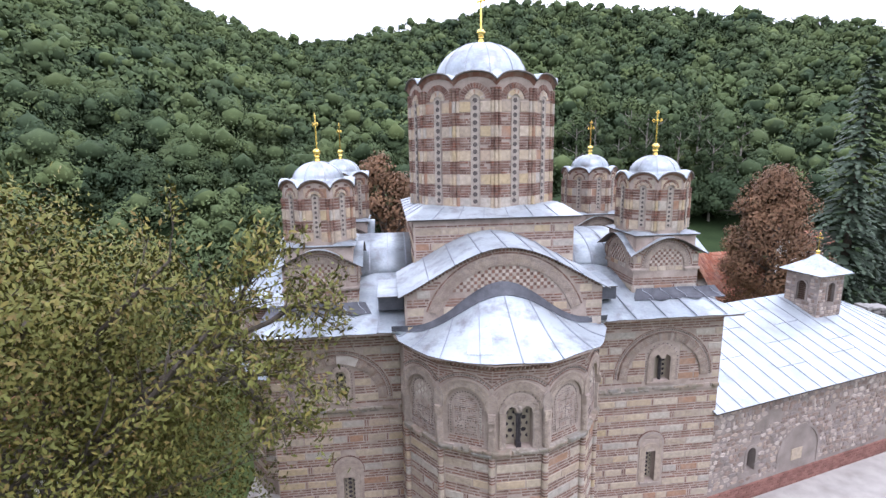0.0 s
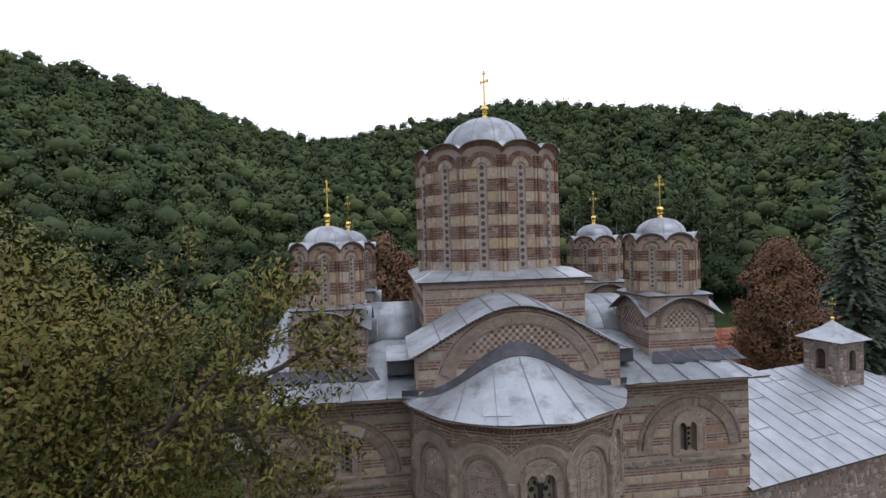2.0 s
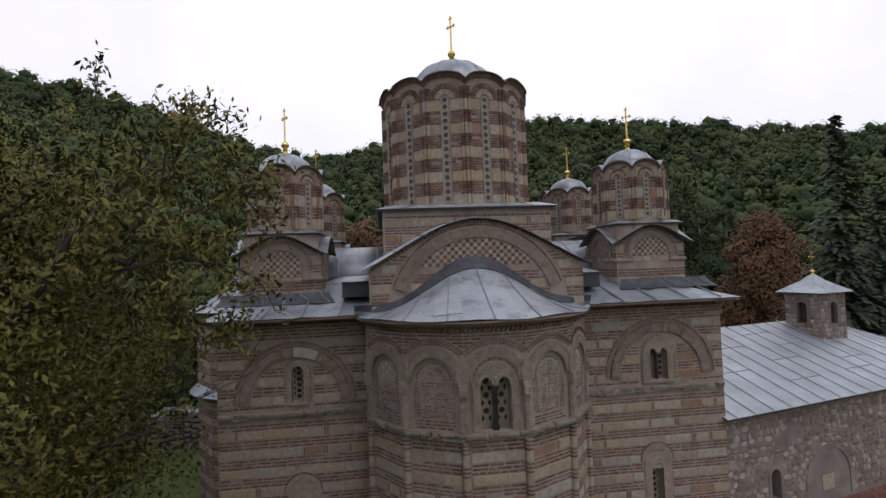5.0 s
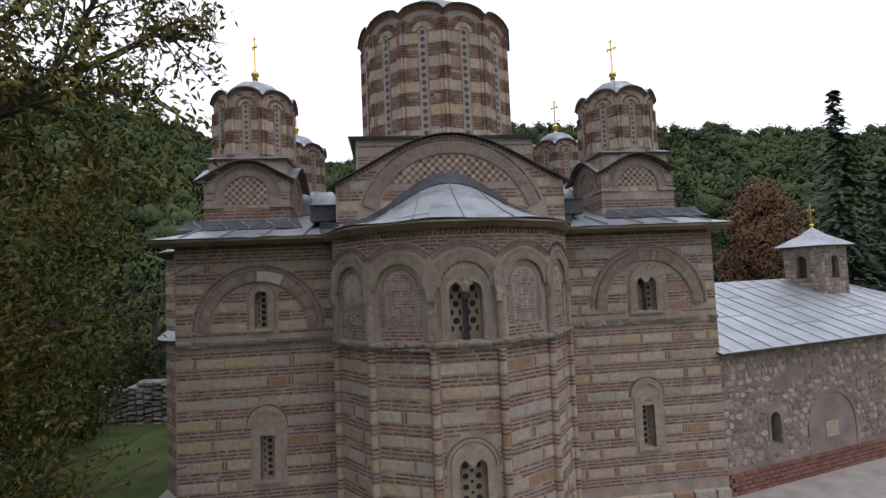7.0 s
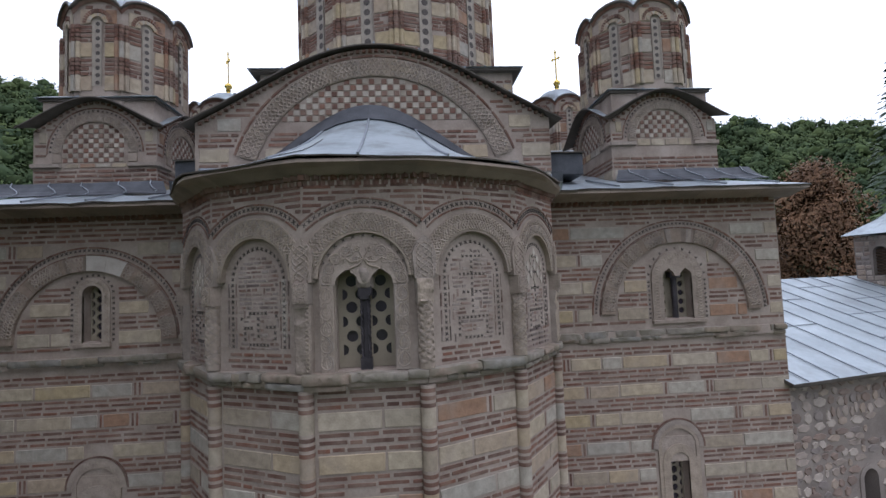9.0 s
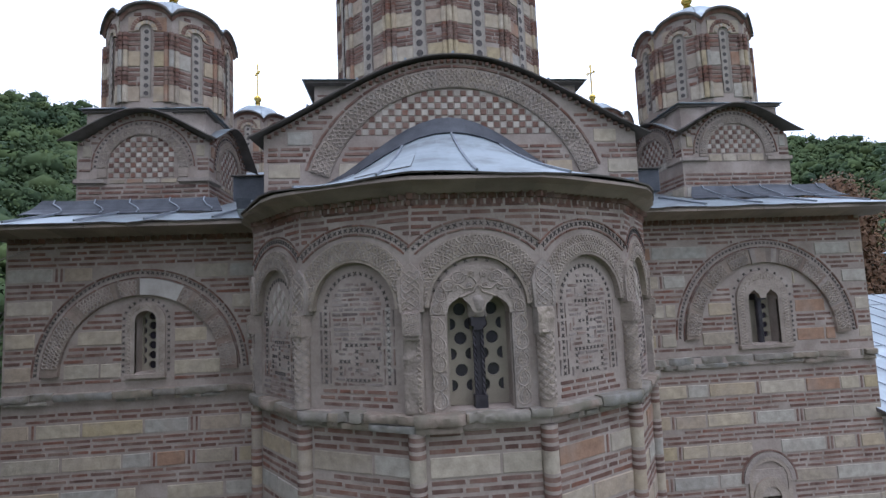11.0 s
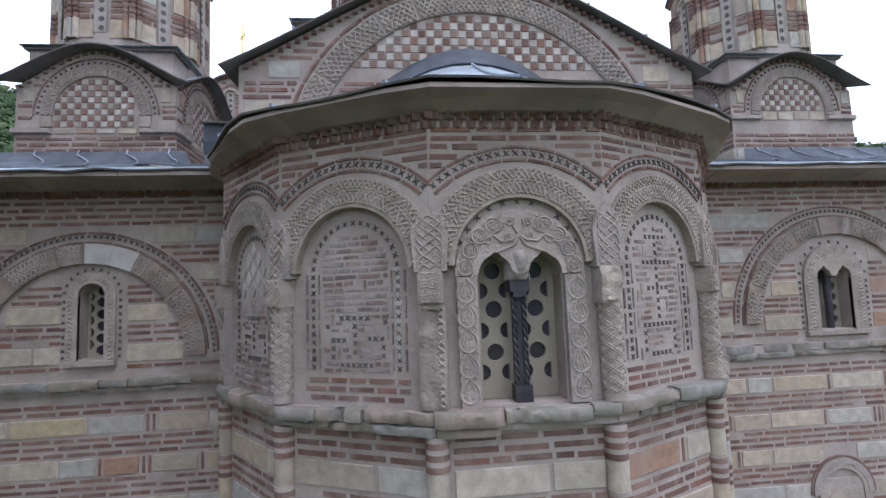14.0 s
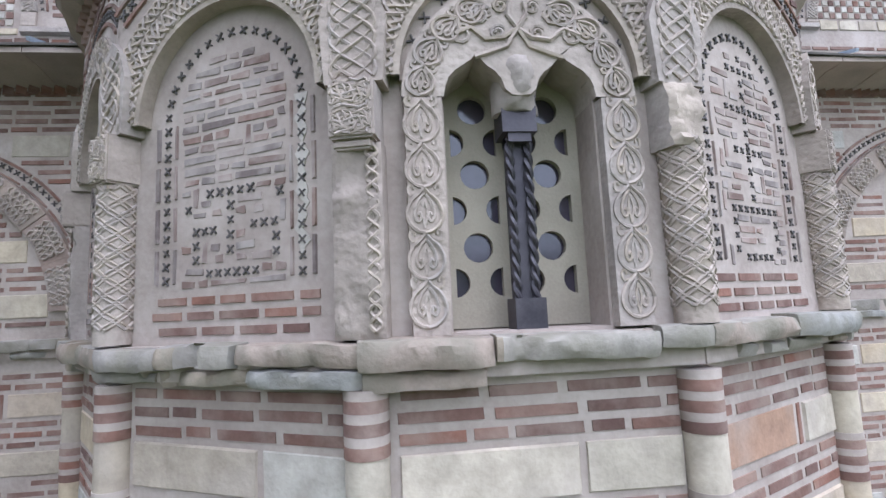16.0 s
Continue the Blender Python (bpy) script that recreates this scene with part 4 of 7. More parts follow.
def rough_block(face, u0, u1, z0, z1, d, back, parent, name, label="", amp=0.02, shape=None, mat=None):
    """A worn block: its face a fine net pushed in and out."""
    bm = bmesh.new()
    nu, nz = max(4, int((u1 - u0) / 0.025)), max(4, int((z1 - z0) / 0.025))
    rows = []
    for j in range(-1, nz + 2):
        z = z0 + (z1 - z0) * min(max(j, 0), nz) / nz
        row = []
        for i in range(-1, nu + 2):
            u = u0 + (u1 - u0) * min(max(i, 0), nu) / nu
            if j in (-1, nz + 1) or i in (-1, nu + 1):
                row.append(face.pt(u, z, back))
                continue
            edge = min(i, nu - i, j, nz - j)
            w = noise.noise(Vector((u * 9, z * 9, u0 * 3))) + 0.6 * noise.noise(Vector((u * 26, z * 26, 5.0)))
            dd = d + amp * w - (amp * 0.7 if edge == 0 else 0.0)
            if shape:
                dd += shape(u, z)
            row.append(face.pt(u + (0.008 * w if 0 < i < nu else 0.006 * w), z, dd))
        rows.append(row)
    add_sheet(bm, rows)
    return part(name, bm, mat or CARVED, parent, label, "worn")


def tracery(face, uc, z0, zs, half, parent, holes, depth=-0.2, mat=None):
    """A pierced stone plate under a round head, with dark glass behind."""
    bm = bmesh.new()
    out = [(uc - half, z0), (uc + half, z0)] + [(uc + half * math.cos(t), zs + half * math.sin(t)) for t in (math.pi * i / 14 for i in range(15))]
    a = [bm.verts.new(face.pt(u, z, depth)) for u, z in out]
    b = [bm.verts.new(face.pt(u, z, depth - 0.05)) for u, z in out]
    k = len(out)
    for i in range(k):
        bm.faces.new((a[i], a[(i + 1) % k], b[(i + 1) % k], b[i]))
    bm.faces.new(a[::-1])
    bm.faces.new(b)
    plate = part("tracery", bm, mat or TRACERY, parent, "pierced stone tracery with round holes")
    bm = bmesh.new()
    for hu, hz, hr, cutside in holes:
        n = 16
        lim = [(hu + hr * math.cos(2 * math.pi * i / n), hz + hr * math.sin(2 * math.pi * i / n)) for i in range(n)]
        if cutside:
            lim = [(max(u, cutside[0]), z) if cutside[1] < 0 else (min(u, cutside[0]), z) for u, z in lim]
        f = [bm.verts.new(face.pt(u, z, depth + 0.03)) for u, z in lim]
        g = [bm.verts.new(face.pt(u, z, depth - 0.08)) for u, z in lim]
        for i in range(n):
            bm.faces.new((f[i], f[(i + 1) % n], g[(i + 1) % n], g[i]))
        bm.faces.new(f[::-1])
        bm.faces.new(g)
    cut(plate, [bm])
    bm = bmesh.new()
    q = [bm.verts.new(face.pt(u, z, depth - 0.035)) for u, z in out]
    bm.faces.new(q[::-1])
    solid(part("pane", bm, GLASS, parent, "dark window glass"), 0.006)
    return plate


def opening(face, uc, z0, zs, half, deep=1.2):
    """The cutter for a round-headed window."""
    bm = bmesh.new()
    out = [(uc - half, z0), (uc + half, z0)] + [(uc + half * math.cos(t), zs + half * math.sin(t)) for t in (math.pi * i / 14 for i in range(15))]
    a = [bm.verts.new(face.pt(u, z, 0.3)) for u, z in out]
    b = [bm.verts.new(face.pt(u, z, -deep)) for u, z in out]
    k = len(out)
    for i in range(k):
        bm.faces.new((a[i], a[(i + 1) % k], b[(i + 1) % k], b[i]))
    bm.faces.new(a[::-1])
    bm.faces.new(b)
    return bm


def band_frame(face, uc, z0, zs, r0, r1, d, mat, parent, name, label="", steps=24, carve=0):
    """A flat moulding up both sides and round the head of an opening."""
    bm = bmesh.new()
    line = [(-1, z0, 0), (-1, zs, 0)] + [(math.cos(t), zs, math.sin(t)) for t in (math.pi - math.pi * i / steps for i in range(1, steps))] + [(1, zs, 0), (1, z0, 0)]
    rows = []
    for r, dd in ((r0, -0.02), (r0, d), (r1, d), (r1, -0.02)):
        rows.append([face.pt(uc + cx * r, z + sz * r, dd) for cx, z, sz in line])
    vs = add_sheet(bm, rows)
    bm.faces.new([vs[q][0] for q in range(4)])
    bm.faces.new([vs[q][-1] for q in range(4)][::-1])
    return part(name, bm, mat, parent, label)


def guilloche(face, line, amp, wave, d, r, parent, name="interlace", label="", strands=2, mat=None):
    """Interlaced carved bands along a line of (u, z)."""
    bm = bmesh.new()
    pts = [Vector((u, z, 0)) for u, z in line]
    length = [0.0]
    for a, b in zip(pts, pts[1:]):
        length.append(length[-1] + (b - a).length)
    total = length[-1]
    n = max(8, int(total / wave * 10))
    turns = max(1, round(total / wave))
    for s_ in range(strands):
        row = []
        for i in range(n + 1):
            t = total * i / n
            k = max(j for j in range(len(length) - 1) if length[j] <= t + 1e-9)
            w = (t - length[k]) / max(length[k + 1] - length[k], 1e-9)
            p = pts[k].lerp(pts[k + 1], min(w, 1.0))
            dr = (pts[k + 1] - pts[k]).normalized()
            side = Vector((-dr.y, dr.x, 0))
            ph = 2 * math.pi * turns * i / n + s_ * 2 * math.pi / strands
            q = p + side * amp * math.sin(ph)
            row.append(face.pt(q.x, q.y, d + 0.004 * math.cos(ph * 2 + s_)))
        add_tube(bm, row, r, 5)
    ob = part(name, bm, mat or CARVED, parent, label)
    ob["kind"] = "stuff"
    return ob


def rounded(ctrl, steps=4):
    """A smooth line through a few (a, b) points."""
    out = []
    for i in range(len(ctrl) - 1):
        p0, p1, p2, p3 = (Vector(ctrl[min(max(j, 0), len(ctrl) - 1)]) for j in (i - 1, i, i + 1, i + 2))
        for q in range(steps):
            t = q / steps
            out.append(0.5 * (2 * p1 + (p2 - p0) * t + (2 * p0 - 5 * p1 + 4 * p2 - p3) * t * t + (3 * p1 - p0 - 3 * p2 + p3) * t ** 3))
    return out + [Vector(ctrl[-1])]


HEART = [(rounded([(0, 0.02), (0.45, 0.07), (0.88, 0.24), (0.98, 0.47), (0.72, 0.72), (0.28, 0.88), (0.05, 0.99)]), 0.0085, 5),
         (rounded([(0.06, 0.86), (0.3, 0.74), (0.5, 0.56), (0.55, 0.38), (0.38, 0.26), (0.2, 0.34), (0.28, 0.46), (0.38, 0.4)], 3), 0.0072, 5),
         (rounded([(0.0, 0.12), (0.1, 0.34), (0.15, 0.52), (0.0, 0.76)], 3), 0.0055, 4),
         (rounded([(0.12, 0.97), (0.5, 0.86), (0.85, 0.87), (0.9, 1.02), (0.68, 1.06), (0.62, 0.97)], 3), 0.0065, 4)]


def hearts(face, place, count, w, d, parent):
    """A climbing chain of heart-shaped leaves; place(a, s): the spot s sideways, a of the way along."""
    bm = bmesh.new()
    for i in range(count):
        at_ = lambda a, b: face.pt(*place((i + b) / count, a * w), d)
        for s_ in (-1, 1):
            for line, r, n in HEART:
                add_tube(bm, [at_(s_ * p.x, p.y) for p in line], r, n)
    ob = part("carved_leaves", bm, CARVED, parent, "carved chain of heart-shaped leaves")
    ob["kind"] = "stuff"
    return ob


F_LEFT = Face((0, 0, 0), (1, 0, 0), (0, -1, 0))
STR0, STR1 = 4.95, 5.135

# ---- east wall to the north of the apse: blind arch with a single light ----
LC, LZ = -4.56, 5.36
L_OUT, L_X0, L_S1, L_S0 = 1.51, 1.395, 1.365, 1.12
RC, RZ = 5.2, 5.42
R_OUT, R_X0, R_S1, R_S0 = 1.59, 1.465, 1.435, 1.19


def in_frame(u, z, uc, z0, zs, r):
    return abs(u - uc) < r and z0 < z < zs or math.hypot(u - uc, max(z - zs, 0)) < r and z > z0


def ring(u, z, uc, zc, r0, r1):
    return z > zc - 0.02 and r0 < math.hypot(u - uc, z - zc) < r1


def free_left(u, z):
    return not (ring(u, z, LC, LZ, L_S0 - 0.015, L_OUT + 0.01) or in_frame(u, z, -4.5, 5.28, 6.22, 0.36) or in_frame(u, z, -4.42, 1.78, 3.2, 0.4) or STR0 - 0.02 < z < STR1 + 0.02)


def free_right(u, z):
    return not (ring(u, z, RC, RZ, R_S0 - 0.015, R_OUT + 0.01) or in_frame(u, z, 5.14, 5.25, 6.25, 0.55) or in_frame(u, z, 4.97, 1.72, 3.2, 0.42) or STR0 - 0.02 < z < STR1 + 0.02)


for wall, a, b, free, uc, zc, r_out, r_x0, r_s1, r_s0, white in ((wall_a, XL + 0.01, -2.62, free_left, LC, LZ, L_OUT, L_X0, L_S1, L_S0, True), (wall_b, 2.62, XR - 0.01, free_right, RC, RZ, R_OUT, R_X0, R_S1, R_S0, False)):
    bricks, stones, marks = Pieces(), Pieces(), Pieces()
    lay(F_LEFT, b - a, courses_down(STR0, 0.75) + courses_up(STR1, 7.36, 0.28, 2), free, bricks, stones, 0.005, a)
    # plinth of large blocks
    u = a - 0.0
    while u < b:
        ln = min(rnd.uniform(0.5, 0.95), b - u)
        stones.block(F_LEFT, u, u + ln - 0.01, GZ - 0.05, 0.7, 0.12, soft=0.02)
        u += ln
    # cross marks and thin brick rims of the blind arch
    n = int(math.pi * r_out / 0.072)
    for i in range(n):
        t = math.pi * (i + 0.5) / n
        marks.cross_mark(F_LEFT, uc + (r_x0 + 0.055) * math.cos(t), zc + (r_x0 + 0.055) * math.sin(t), 0.058, 0.012, t)
    for i in range(14):
        bricks.ring_block(F_LEFT, uc, zc, r_out - 0.03, r_out, math.pi * i / 14 + 0.02, math.pi * (i + 1) / 14, 0.014, steps=3)
        bricks.ring_block(F_LEFT, uc, zc, r_s1 + 0.004, r_s1 + 0.027, math.pi * i / 14 + 0.04, math.pi * (i + 1) / 14 + 0.02, 0.012, steps=3)
    # the carved stone arch, block by block
    cuts = (0, 20, 38, 56, 64, 77, 91, 106, 135, 180) if white else (0, 20, 40, 60, 80, 100, 120, 140, 160, 180)
    for i in range(9):
        c0, c1 = radians(cuts[i]), radians(cuts[i + 1])
        one = Pieces()
        one.ring_block(F_LEFT, uc, zc, r_s0, r_s1, c0 + 0.0015, c1 - 0.0015, 0.05 + rnd.uniform(-0.006, 0.008), steps=5)
        pale = white and i in (4, 5)
        one.make("arch_stone", WHITE_FILL if pale else ARCH_STONE, wall, "pale replaced arch stone" if pale else "", stuff=False)
        if not pale and (white or i != 4):
            t0, t1 = c0 + 0.12 * (c1 - c0), c1 - 0.12 * (c1 - c0)
            rm = (r_s0 + r_s1) / 2
            guilloche(F_LEFT, [(uc + rm * math.cos(t0 + (t1 - t0) * q / 6), zc + rm * math.sin(t0 + (t1 - t0) * q / 6)) for q in range(7)], 0.035, 0.13, 0.056, 0.0095, wall, strands=3)
            for dr_ in (-0.068, 0.068):
                guilloche(F_LEFT, [(uc + (rm + dr_) * math.cos(t0 + (t1 - t0) * q / 6), zc + (rm + dr_) * math.sin(t0 + (t1 - t0) * q / 6)) for q in range(7)], 0.034, 0.11, 0.056, 0.0085, wall, strands=2)
    bricks.make("brickwork", BRICK, wall, "courses of thin old bricks")
    stones.make("stonework", STONE, wall, "squared sandstone blocks")
    marks.make("inlay", XDARK, wall, "dark cross-shaped ceramic inlay")
    string_course(F_LEFT, a, b, STR0, STR1, wall, 0.09)

# saw-tooth bricks under the eaves
for wall, a, b in ((wall_a, XL, -2.75), (wall_b, 2.75, XR)):
    teeth = Pieces()
    u = a
    while u < b - 0.1:
        k = len(teeth.v)
        for z in (7.29, 7.36):
            teeth.v += [F_LEFT.pt(u, z, 0.0), F_LEFT.pt(u + 0.05, z, 0.06), F_LEFT.pt(u + 0.1, z, 0.0)]
        teeth.f += [(k, k + 1, k + 4, k + 3), (k + 1, k + 2, k + 5, k + 4), (k + 2, k + 1, k)]
        u += 0.105
    teeth.make("dentil_bricks", BRICK, wall)


def window(face, wall, uc, z0, zs, half, frame, holes, label, twin=False, crosses=True):
    w = new("window")
    w.parent = church
    w.matrix_parent_inverse = church.matrix_world.inverted()
    w["label"] = label
    cut(wall, [opening(face, uc, z0, zs, half)])
    band_frame(face, uc, z0 - 0.02, zs, half, half + frame, 0.035, CARVED, w, "frame", "carved stone window frame")
    band_frame(face, uc, z0 - 0.02, zs, half, half + 0.03, 0.02, CARVED, w, "inner_moulding")
    p = Pieces()
    p.block(face, uc - half - frame - 0.02, uc + half + frame + 0.02, z0 - 0.09, z0 - 0.01, 0.06, soft=0.012)
    p.make("sill", CARVED, w, stuff=False)
    tracery(face, uc, z0, zs, half + 0.02, w, holes)
    if crosses:
        mid = half + frame * 0.6
        guilloche(face, [(uc - mid, z0)] + [(uc + mid * math.cos(math.pi - math.pi * q / 16), zs + mid * math.sin(math.pi * q / 16)) for q in range(17)] + [(uc + mid, z0)], frame * 0.24, 0.1, 0.036, 0.008, w, strands=2)
        m = Pieces()
        rr = half + frame + 0.045
        n = 9
        for i in range(n):
            for s_ in (-1, 1):
                m.cross_mark(face, uc + s_ * rr, z0 + (zs - z0) * (i + 0.3) / n, 0.05, 0.012)
        for i in range(11):
            t = math.pi * (i + 0.5) / 11
            m.cross_mark(face, uc + rr * math.cos(t), zs + rr * math.sin(t), 0.05, 0.012, t)
        m.make("inlay", XDARK, w)
    return w


def hole_grid(uc, z0, zs, half, r):
    """Round holes up the middle, half rounds at the sides."""
    out = []
    z = z0 + r * 1.4
    k = 0
    while z < zs + half * 0.45:
        out.append((uc, z, r, None))
        zz = z + r * 1.25
        if zz < zs + 0.02:
            for s_ in (-1, 1):
                out.append((uc + s_ * half * 0.95, zz, r, (uc + s_ * half * 0.86, 1 if s_ > 0 else -1)))
        z += r * 2.5
        k += 1
    return out


window(F_LEFT, wall_a, -4.5, 5.36, 6.1, 0.15, 0.12, hole_grid(-4.5, 5.36, 6.1, 0.15, 0.058), "narrow round-headed window with pierced tracery")
window(F_LEFT, wall_a, -4.42, 1.86, 2.85, 0.16, 0.14, hole_grid(-4.42, 1.86, 2.85, 0.16, 0.06), "low round-headed window with pierced tracery", crosses=False)
window(F_LEFT, wall_b, 4.97, 1.86, 2.9, 0.16, 0.14, hole_grid(4.97, 1.86, 2.9, 0.16, 0.06), "low round-headed window with pierced tracery", crosses=False)
for wall, uc, zs in ((wall_a, -4.42, 3.12), (wall_b, 4.97, 3.15)):
    band_frame(F_LEFT, uc, zs - 0.02, zs, 0.36, 0.44, 0.03, CARVED, wall, "hood_arch", "stone hood arch")
    band_frame(F_LEFT, uc, zs - 0.02, zs, 0.45, 0.475, 0.02, BRICK, wall, "hood_rim", "thin brick rim")
    p = Pieces()
    p.block(F_LEFT, uc - 0.3, uc + 0.3, zs - 0.25, zs + 0.18, 0.015)
    p.make("tympanum_stone", CARVED, wall, stuff=False)
    band_frame(F_LEFT, uc, zs - 1.25, zs, 0.3, 0.36, 0.025, CARVED, wall, "jamb")

# twin-light window of the south wall
tw = window(F_LEFT, wall_b, 5.14, 5.3, 6.0, 0.26, 0.2, [(5.14 + s_ * 0.17, 5.42 + 0.155 * k, 0.05, None) for s_ in (-1, 1) for k in range(5)], "twin-light window with a dark metal column and carved frame")
bm = bmesh.new()
add_tube(bm, [F_LEFT.pt(5.14, 5.3, -0.1), F_LEFT.pt(5.14, 6.05, -0.1)], 0.05, 10)
part("column", bm, IRON, tw, "dark metal column")
bm = bmesh.new()
add_box(bm, 5.14 - 0.09, 5.14 + 0.09, 0.03, 0.17, 6.0, 6.1)
part("column_head", bm, IRON, tw)


def lobed_head(face, uc, z0, zs, half, r_out, d, parent, label):
    """A half-round carved slab whose lower edge is cut into two pointed lights."""
    bm = bmesh.new()
    low = [(1.0, 0.0), (0.98, 0.14), (0.93, 0.26), (0.84, 0.36), (0.73, 0.43), (0.63, 0.5), (0.56, 0.58), (0.5, 0.5), (0.42, 0.41), (0.33, 0.35), (0.25, 0.25), (0.2, 0.1), (0.12, 0.03), (0.0, 0.02)]
    low = low + [(-a, b) for a, b in low[-2::-1]]
    pts = [(uc + a * half, zs + b * half) for a, b in low]
    n = len(pts)
    outer = [(uc + r_out * math.cos(math.pi * i / (n - 1)), zs + r_out * math.sin(math.pi * i / (n - 1))) for i in range(n)]
    rows = [[face.pt(u, z, -0.2) for u, z in pts], [face.pt(u, z, d) for u, z in pts], [face.pt(u, z, d) for u, z in outer], [face.pt(u, z, -0.03) for u, z in outer]]
    rows = rows[:2] + [[a_.lerp(b_, q_ / 3) for a_, b_ in zip(rows[1], rows[2])] for q_ in (1, 2)] + rows[2:]
    add_sheet(bm, rows)
    return part("window_head", bm, CARVED, parent, label)


lobed_head(F_LEFT, 5.14, 5.3, 6.02, 0.26, 0.45, 0.04, tw, "carved slab over two pointed lights")

# ---- apse faces ----
faces7 = []
for k in range(7):
    a, b = Vector((*apse_pt(AP_ANG[k]), 0)), Vector((*apse_pt(AP_ANG[k + 1]), 0))
    mid = (a + b) / 2
    u = (b - a).normalized()
    faces7.append(Face(mid, u, Vector((u.y, -u.x, 0))))
HW = (Vector(apse_pt(-13.5)) - Vector(apse_pt(13.5))).length / 2
SP, AR = 6.18, 0.52
XZ, XRAD = 6.063, 0.967
PLATE = 0.055


def free_low(u, z):
    return abs(u) < HW - 0.09


low_window = lambda u, z: in_frame(u, z, 0, 1.6, 2.85, 0.52)


def free_up(u, z):
    return math.hypot(u, z - XZ) > XRAD + 0.07 and abs(u) < HW + 0.018


def free_panel(u, z):
    return abs(u) < 0.33 and math.hypot(u, max(z - SP, 0)) < 0.34


apse_bricks, apse_stones, apse_marks = Pieces(), Pieces(), Pieces()
for k, f in enumerate(faces7):
    near = 2 <= k <= 4
    test = (lambda u, z: free_low(u, z) and not low_window(u, z)) if k == 3 else free_low
    lay(f, 2 * HW, courses_down(STR0, 0.75), test, apse_bricks, apse_stones, 0.005, -HW, (lambda u, z: z > 3.9) if near else None)
    apse_stones.block(f, -HW - 0.03, 0.0, GZ - 0.05, 0.7, 0.12, soft=0.02)
    apse_stones.block(f, 0.01, HW + 0.03, GZ - 0.05, 0.7, 0.12, soft=0.02)
    if 1 <= k <= 5:
        # arcade plate with its arch
        bm = bmesh.new()
        n = 28
        arch, edge_ = [], []
        for i in range(n + 1):
            t = math.pi * i / n
            c, s_ = math.cos(t), math.sin(t)
            arch.append((AR * c, SP + AR * s_))
            sc = min((HW + 0.02) / max(abs(c), 1e-6), (7.37 - SP) / max(s_, 1e-6))
            edge_.append((sc * c, SP + sc * s_))
        add_sheet(bm, [[f.pt(u, z, -0.01) for u, z in arch], [f.pt(u, z, PLATE) for u, z in arch], [f.pt(u, z, PLATE) for u, z in edge_]])
        part("arcade_wall", bm, MORTAR, apse)
        # carved archivolt
        bm = bmesh.new()
        wide = lambda t: min(AR + 0.22, (HW - 0.02) / max(abs(math.cos(t)), 1e-6))
        arcs = [[], [], []]
        for q in range(37):
            t = math.pi * q / 36
            for row, r_, d_ in zip(arcs, (AR - 0.015, AR - 0.015, wide(t)), (-0.01, PLATE + 0.018, PLATE + 0.018)):
                row.append(f.pt(r_ * math.cos(t), SP + r_ * math.sin(t), d_))
        arcs.append([f.pt(wide(math.pi * q / 36) * math.cos(math.pi * q / 36), SP + wide(math.pi * q / 36) * math.sin(math.pi * q / 36), PLATE - 0.01) for q in range(37)])
        add_sheet(bm, arcs)
        part("archivolt", bm, CARVED, apse, "carved stone arch with interlace")
        rm = AR + 0.07
        guilloche(f, [(rm * math.cos(math.pi * (q + 0.2) / 24.4), SP + rm * math.sin(math.pi * (q + 0.2) / 24.4)) for q in range(25)], 0.052, 0.17, PLATE + 0.02, 0.0095, apse, "interlace", strands=4)
        rm = AR + 0.172
        guilloche(f, [(rm * math.cos(radians(24 + 132 * q / 20)), SP + rm * math.sin(radians(24 + 132 * q / 20))) for q in range(21)], 0.036, 0.13, PLATE + 0.02, 0.0085, apse, "interlace", strands=3)
        # cross marks along the wavy band, between two thin brick rims
        half_t = math.asin(min(HW / XRAD, 1))
        n = 21
        for i in range(n):
            t = math.pi / 2 + half_t * (1 - 2 * (i + 0.5) / n)
            apse_marks.cross_mark(f, XRAD * math.cos(t), XZ + XRAD * math.sin(t), 0.062, PLATE + 0.01, t)
        for i in range(7):
            t0, t1 = math.pi / 2 + half_t * (1 - 2 * i / 7), math.pi / 2 + half_t * (1 - 2 * (i + 1) / 7) + 0.02
            apse_bricks.ring_block(f, 0, XZ, XRAD + 0.035, XRAD + 0.062, t1, t0, PLATE + 0.012, steps=3)
            apse_bricks.ring_block(f, 0, XZ, XRAD - 0.066, XRAD - 0.038, t1, t0, PLATE + 0.012, steps=3)
        lay(f, 2 * HW + 0.04, [("brick", 6.78 + 0.07 * q, 6.829 + 0.07 * q) for q in range(7)], free_up, apse_bricks, apse_stones, PLATE + 0.005, -HW - 0.02)
        # brick teeth under the eave
        for row_, (zz, dd) in enumerate(((7.225, 0.03), (7.29, 0.065))):
            for q in range(14):
                uu = -HW - 0.02 + q * 0.101 + 0.03 * row_
                kk = len(apse_bricks.v)
                for z_ in (zz, zz + 0.06):
                    apse_bricks.v += [f.pt(uu, z_, PLATE - 0.01), f.pt(uu + 0.05, z_, PLATE + dd), f.pt(uu + 0.1, z_, PLATE - 0.01)]
                apse_bricks.f += [(kk, kk + 1, kk + 4, kk + 3), (kk + 1, kk + 2, kk + 5, kk + 4), (kk + 2, kk + 1, kk), (kk + 3, kk + 4, kk + 5)]
        string_course(f, -HW - 0.03, HW + 0.03, STR0, STR1, apse, 0.15)

panel_bricks, lozenges = Pieces(), Pieces()
